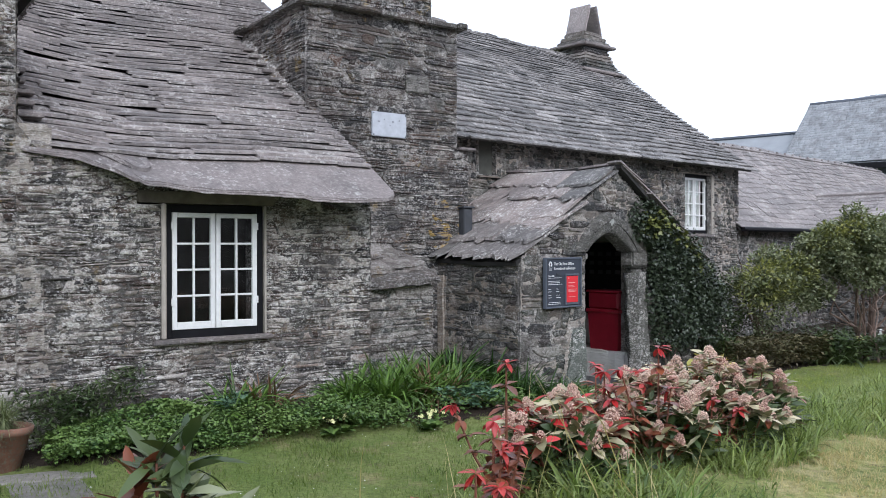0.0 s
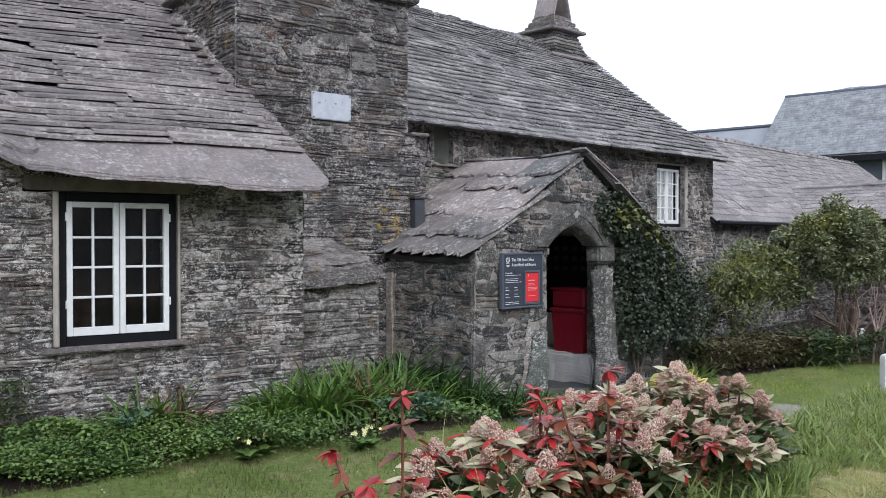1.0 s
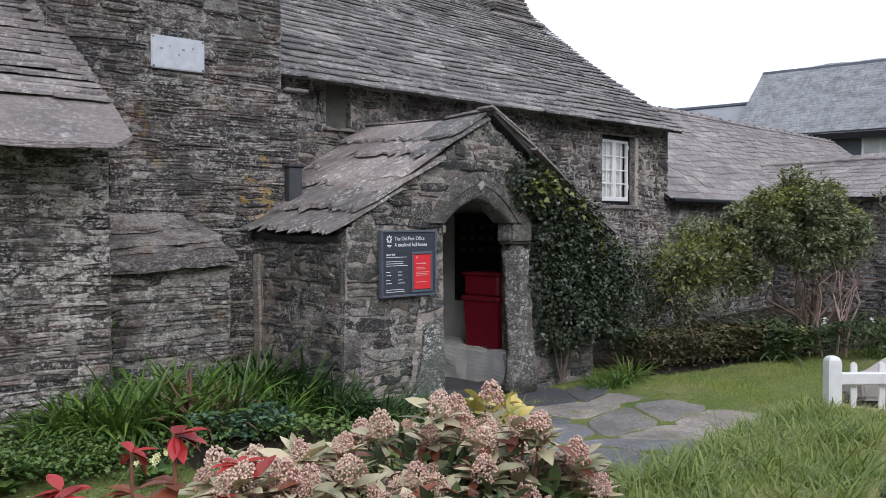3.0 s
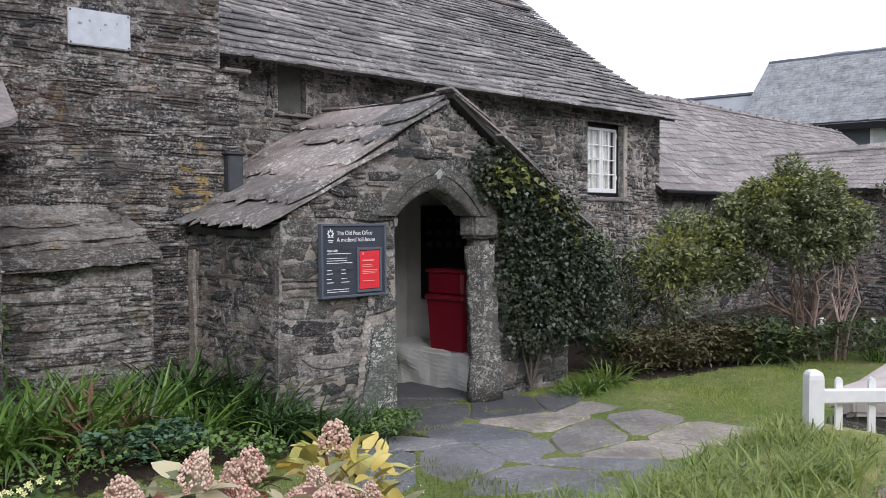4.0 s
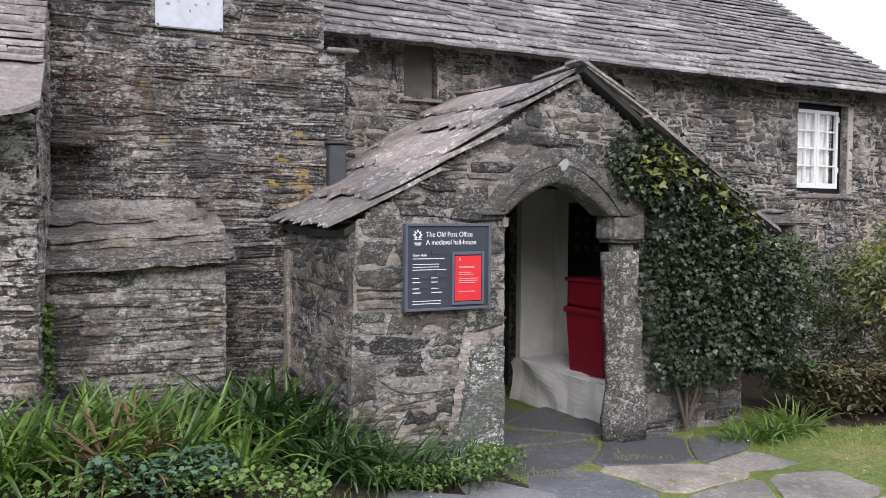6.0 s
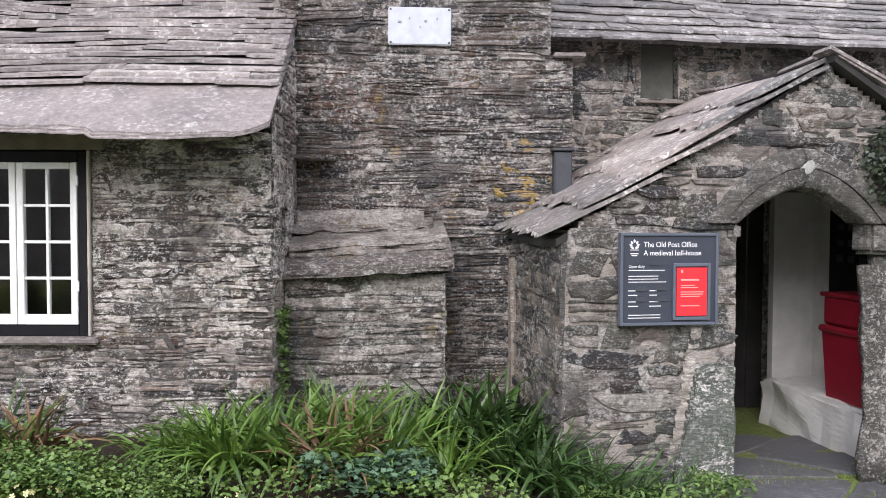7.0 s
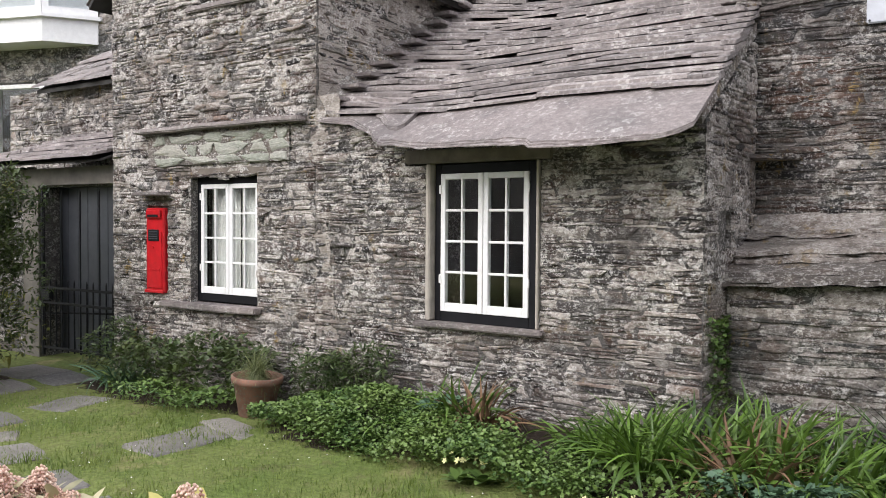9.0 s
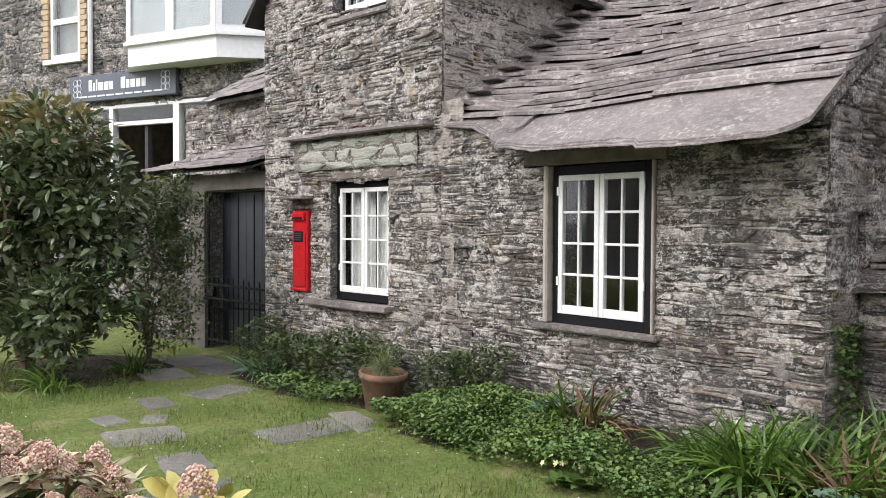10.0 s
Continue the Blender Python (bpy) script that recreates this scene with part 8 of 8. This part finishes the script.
ROCK = plain("pinkish_granite", (0.50, 0.44, 0.41), 0.85, 0.18, 4, 0.6)
geo = rough_block((-0.1, -0.55, 0), (1.5, 0.45, 0.16), 90, 6, 0.04, 0.03)
geo.v = [(x, y * (0.25 + 0.75 * soft(-0.1, 0.7, x)), z + 0.16 * soft(-0.1, 1.0, x) * (z > 0.08)) for x, y, z in geo.v]
thing("boulder", "pale pinkish boulder lying on the lawn", "boulder", pose(6.66, -3.42, 0.28, 2, -3, -32), geo=geo, material=ROCK)
thing("boulder", "dark stone propping up a pale boulder", "boulder", Matrix.Translation(gz(6.9, -3.55, -0.05)), geo=rough_block((-0.35, -0.25, 0), (0.45, 0.3, 0.42), 91, 4, 0.04, 0.05), material=DRESSED)

# ---- grass ----
BROADB = [blade_shape(0.9, 0.05, 5, 0.1), blade_shape(1.5, 0.06, 5, 0.1), blade_shape(2.1, 0.045, 6, 0.1)]
L_BANK = leafy("coarse_bank_blade", (0.30, 0.38, 0.10), (0.03, 0.075, 0.015), 0.4, (0.36, 0.38, 0.13), 2.6, thin=0.25)
rng = np.random.default_rng(300)


def turf(name, n, xr, sr, size, shapes, mat, seed, label, keep=None, lean=0.35):
    rng = np.random.default_rng(seed)
    x = rng.uniform(*xr, n)
    s = rng.uniform(*sr, n)
    y = np.array([bank_edge(a) for a in x]) + s / 0.935
    ok = np.ones(n, bool) if keep is None else np.array([keep(a, b) for a, b in zip(x, y)])
    x, y = x[ok], y[ok]
    z = np.array([ground_z(a, b) for a, b in zip(x, y)]) - 0.004
    m = len(x)
    fall = np.array([0.55 + 0.9 * (0.5 + noise.noise((a * 1.3, b * 1.3, 7))) for a, b in zip(x, y)])
    return scatter(name, shapes, np.stack([x, y, z], -1), turns(rng.uniform(0, 6.28, m), -np.abs(rng.normal(0, lean, m)), rng.normal(0, 0.2, m)), rng.uniform(*size, m) * fall, mat, None, seed, label, "grass")


def open_lawn(x, y):
    if y > -0.95 + 0.12 * math.sin(2.3 * x) + 0.28 * (1 - soft(-1.8, -1.0, x)) and x < 4.75:
        return False
    if x > 7.9 and y > -0.2 - 0.15 * (x - 8):
        return False
    if 4.45 < x < 7.5 and y < 0 and y > bank_edge(x) + 1.0 and x < 7.0 + 0.5 * soft(-1.0, -2.4, y):
        return noise.noise((x * 3, y * 3, 2)) > 0.28
    return y < 0.4 or x > 7.8


def worn(x, y):
    """The trodden edge of the bank, where only short dry turf grows."""
    return -0.6 < x < 2.1 and y < bank_edge(x) + 0.55 + 0.35 * noise.noise((x * 1.9, 5, 2))


turf("bank_turf", 30000, (-2.6, 5.2), (0.02, 1.7), (0.02, 0.06), SHORTB, L_TUFT, 312, "short rough turf on the bank", lambda x, y: not worn(x, y), 0.9)
turf("worn_turf", 16000, (-0.6, 2.1), (0.0, 1.0), (0.02, 0.055), SHORTB, L_DRY, 314, "short dry trodden turf along the bank's edge", lambda x, y: worn(x, y) and noise.noise((x * 5, y * 5, 8)) > -0.2, 0.9)
turf("bank_tufts", 44000, (-1.5, 5.2), (0.1, 1.9), (0.06, 0.19), BROADB, L_BANK, 313, "coarse green tufts on the bank", lambda x, y: noise.noise((x * 3.3, y * 3.3, 33)) > -0.12 and not worn(x, y), 0.6)
turf("bank_grass", 30000, (-3.6, 5.2), (0.03, 2.2), (0.06, 0.17), THINB, L_LONG, 301, "long rough grass on the bank", lambda x, y: noise.noise((x * 2.1, y * 2.1, 3)) > -0.1 + 0.35 * noise.noise((x * 6, y * 6, 1)) and not worn(x, y), 0.6)
turf("bank_grass_dry", 24000, (-3.4, 5.2), (0.0, 1.2), (0.03, 0.11), THINB, L_DRY, 302, "dry straw-coloured grass on the bank", lambda x, y: worn(x, y) or noise.noise((x * 1.1, y * 1.1, 9)) > 0.05, 0.8)
turf("bank_tussocks", 34000, (-3.4, 4.9), (0.1, 2.0), (0.10, 0.26), THINB + BROADB, L_TUFT, 309, "long rank grass in tussocks on the bank", lambda x, y: noise.noise((x * 3.4, y * 3.4, 13)) > 0.12 and not worn(x, y), 0.55)
turf("tall_stalks", 70, (-2.9, 0.2), (0.5, 1.5), (0.4, 0.7), [blade_shape(0.35, 0.008, 3), blade_shape(0.8, 0.008, 4)], L_DRY, 307, "thin dry flower stalks above the grass", None, 0.4)
turf("bank_herbs", 2200, (-3.6, -1.4), (0.4, 2.3), (0.08, 0.2), LEAF + SLIM, L_DARK, 308, "dark leafy herbs on the bank", None, 0.9)
turf("bank_weeds", 34000, (-3.4, 4.9), (0.05, 2.1), (0.03, 0.10), LEAF + LOBED, L_COVER, 303, "broad-leaved weeds in the grass", lambda x, y: noise.noise((x * 2.3, y * 2.3, 19)) > -0.12 and not worn(x, y), 0.7)
turf("lawn_grass", 95000, (-7.0, 4.8), (1.9, 6.6), (0.03, 0.065), SHORTB, L_LAWN, 304, "short garden lawn", open_lawn)
turf("lawn_grass", 62000, (4.8, 12.5), (0.9, 5.6), (0.025, 0.055), SHORTB, L_MOSSY, 305, "short mossy garden lawn", open_lawn)
turf("lawn_clover", 26000, (-6.5, 11.5), (1.9, 6.4), (0.012, 0.028), LOBED, L_COVER, 311, "flat clover and moss leaves in the lawn", lambda x, y: open_lawn(x, y) and noise.noise((x * 1.7, y * 1.7, 23)) > -0.05, 0.5)
rng = np.random.default_rng(306)
daisy = [template([(0, 0, 0)] + [(0.5 * math.cos(a), 0.5 * math.sin(a), 0.1) for a in (i * 0.785 for i in range(8))], [(0, i + 1, (i + 1) % 8 + 1) for i in range(8)])]
pts = []
while len(pts) < 380:
    x, y = rng.uniform(-4.5, 11), rng.uniform(-4.2, -0.2)
    if (y - bank_edge(x)) * 0.935 > 1.9 and open_lawn(x, y) and noise.noise((x, y, 4)) > -0.1:
        pts.append((x, y, ground_z(x, y) + 0.045))
scatter("daisies", daisy, pts, turns(np.zeros(380), rng.normal(0, 0.3, 380), rng.normal(0, 0.3, 380)), rng.uniform(0.007, 0.013, 380), F_WHITE, None, 306, "tiny white daisies in the lawn", "flowers")
for x, y, z, m in ((10.55, -0.75, 0.42, F_CREAM), (10.9, -0.9, 0.5, F_WHITE), (11.5, -1.3, 0.5, F_WHITE), (-5.1, -2.0, 0.4, F_BLUE), (-5.2, -2.1, 0.42, F_BLUE)):
    k = 14
    scatter("flower_cluster", daisy, np.array([gz(x, y, z)] * k) + rng.normal(0, 0.03, (k, 3)), turns(rng.uniform(0, 6, k), rng.normal(0.6, 0.5, k), np.zeros(k)), rng.uniform(0.02, 0.045, k), m, None, 310, "small blossoms in the border", "flowers")

# stone face of the bank
rng = np.random.default_rng(320)
bank = thing("bank_facing", "low stone facing of the grassy bank", "retaining wall", kind="structure")
x = -6.0
while x < 5.2:
    w = rng.uniform(0.18, 0.4)
    z = 0.03
    top = ground_z(x + w / 2, bank_edge(x + w / 2) + 0.1) - 0.04
    while z < top - 0.04:
        h = min(rng.uniform(0.09, 0.18), top - z)
        part("stone", template_mesh("stone", STONES[int(rng.integers(14))], STONE_BLOCK[0]), None, bank, m=Matrix.Translation((x + w / 2, bank_edge(x + w / 2) + 0.04, z + h / 2)) @ pose(0, 0, 0, 0, 0, 20.8) @ Matrix.Diagonal((w * 1.05, rng.uniform(0.10, 0.15), h * 0.95, 1)))
        z += h
    x += w

# unseen house block across the road, behind the walk, added to dim pane reflections
opp = thing("opposite_terrace", "unseen plain house block added to darken reflections in the panes", "house", pose(-2, -19, 0, 0, 0, 20.8))
part("wall", Geo().box((-26, -6, -0.5), (30, 0, 5.4)), STONE_WARM[1], opp)
part("roof", Geo().add([(-26.4, 0.4, 6.1), (30.4, 0.4, 6.1), (30.4, -3, 8.8), (-26.4, -3, 8.8), (30.4, -6.4, 6.1), (-26.4, -6.4, 6.1)], [(3, 2, 1, 0), (5, 4, 2, 3), (2, 4, 1), (0, 5, 3), (1, 4, 5, 0)]), FAR_SLATE, opp)
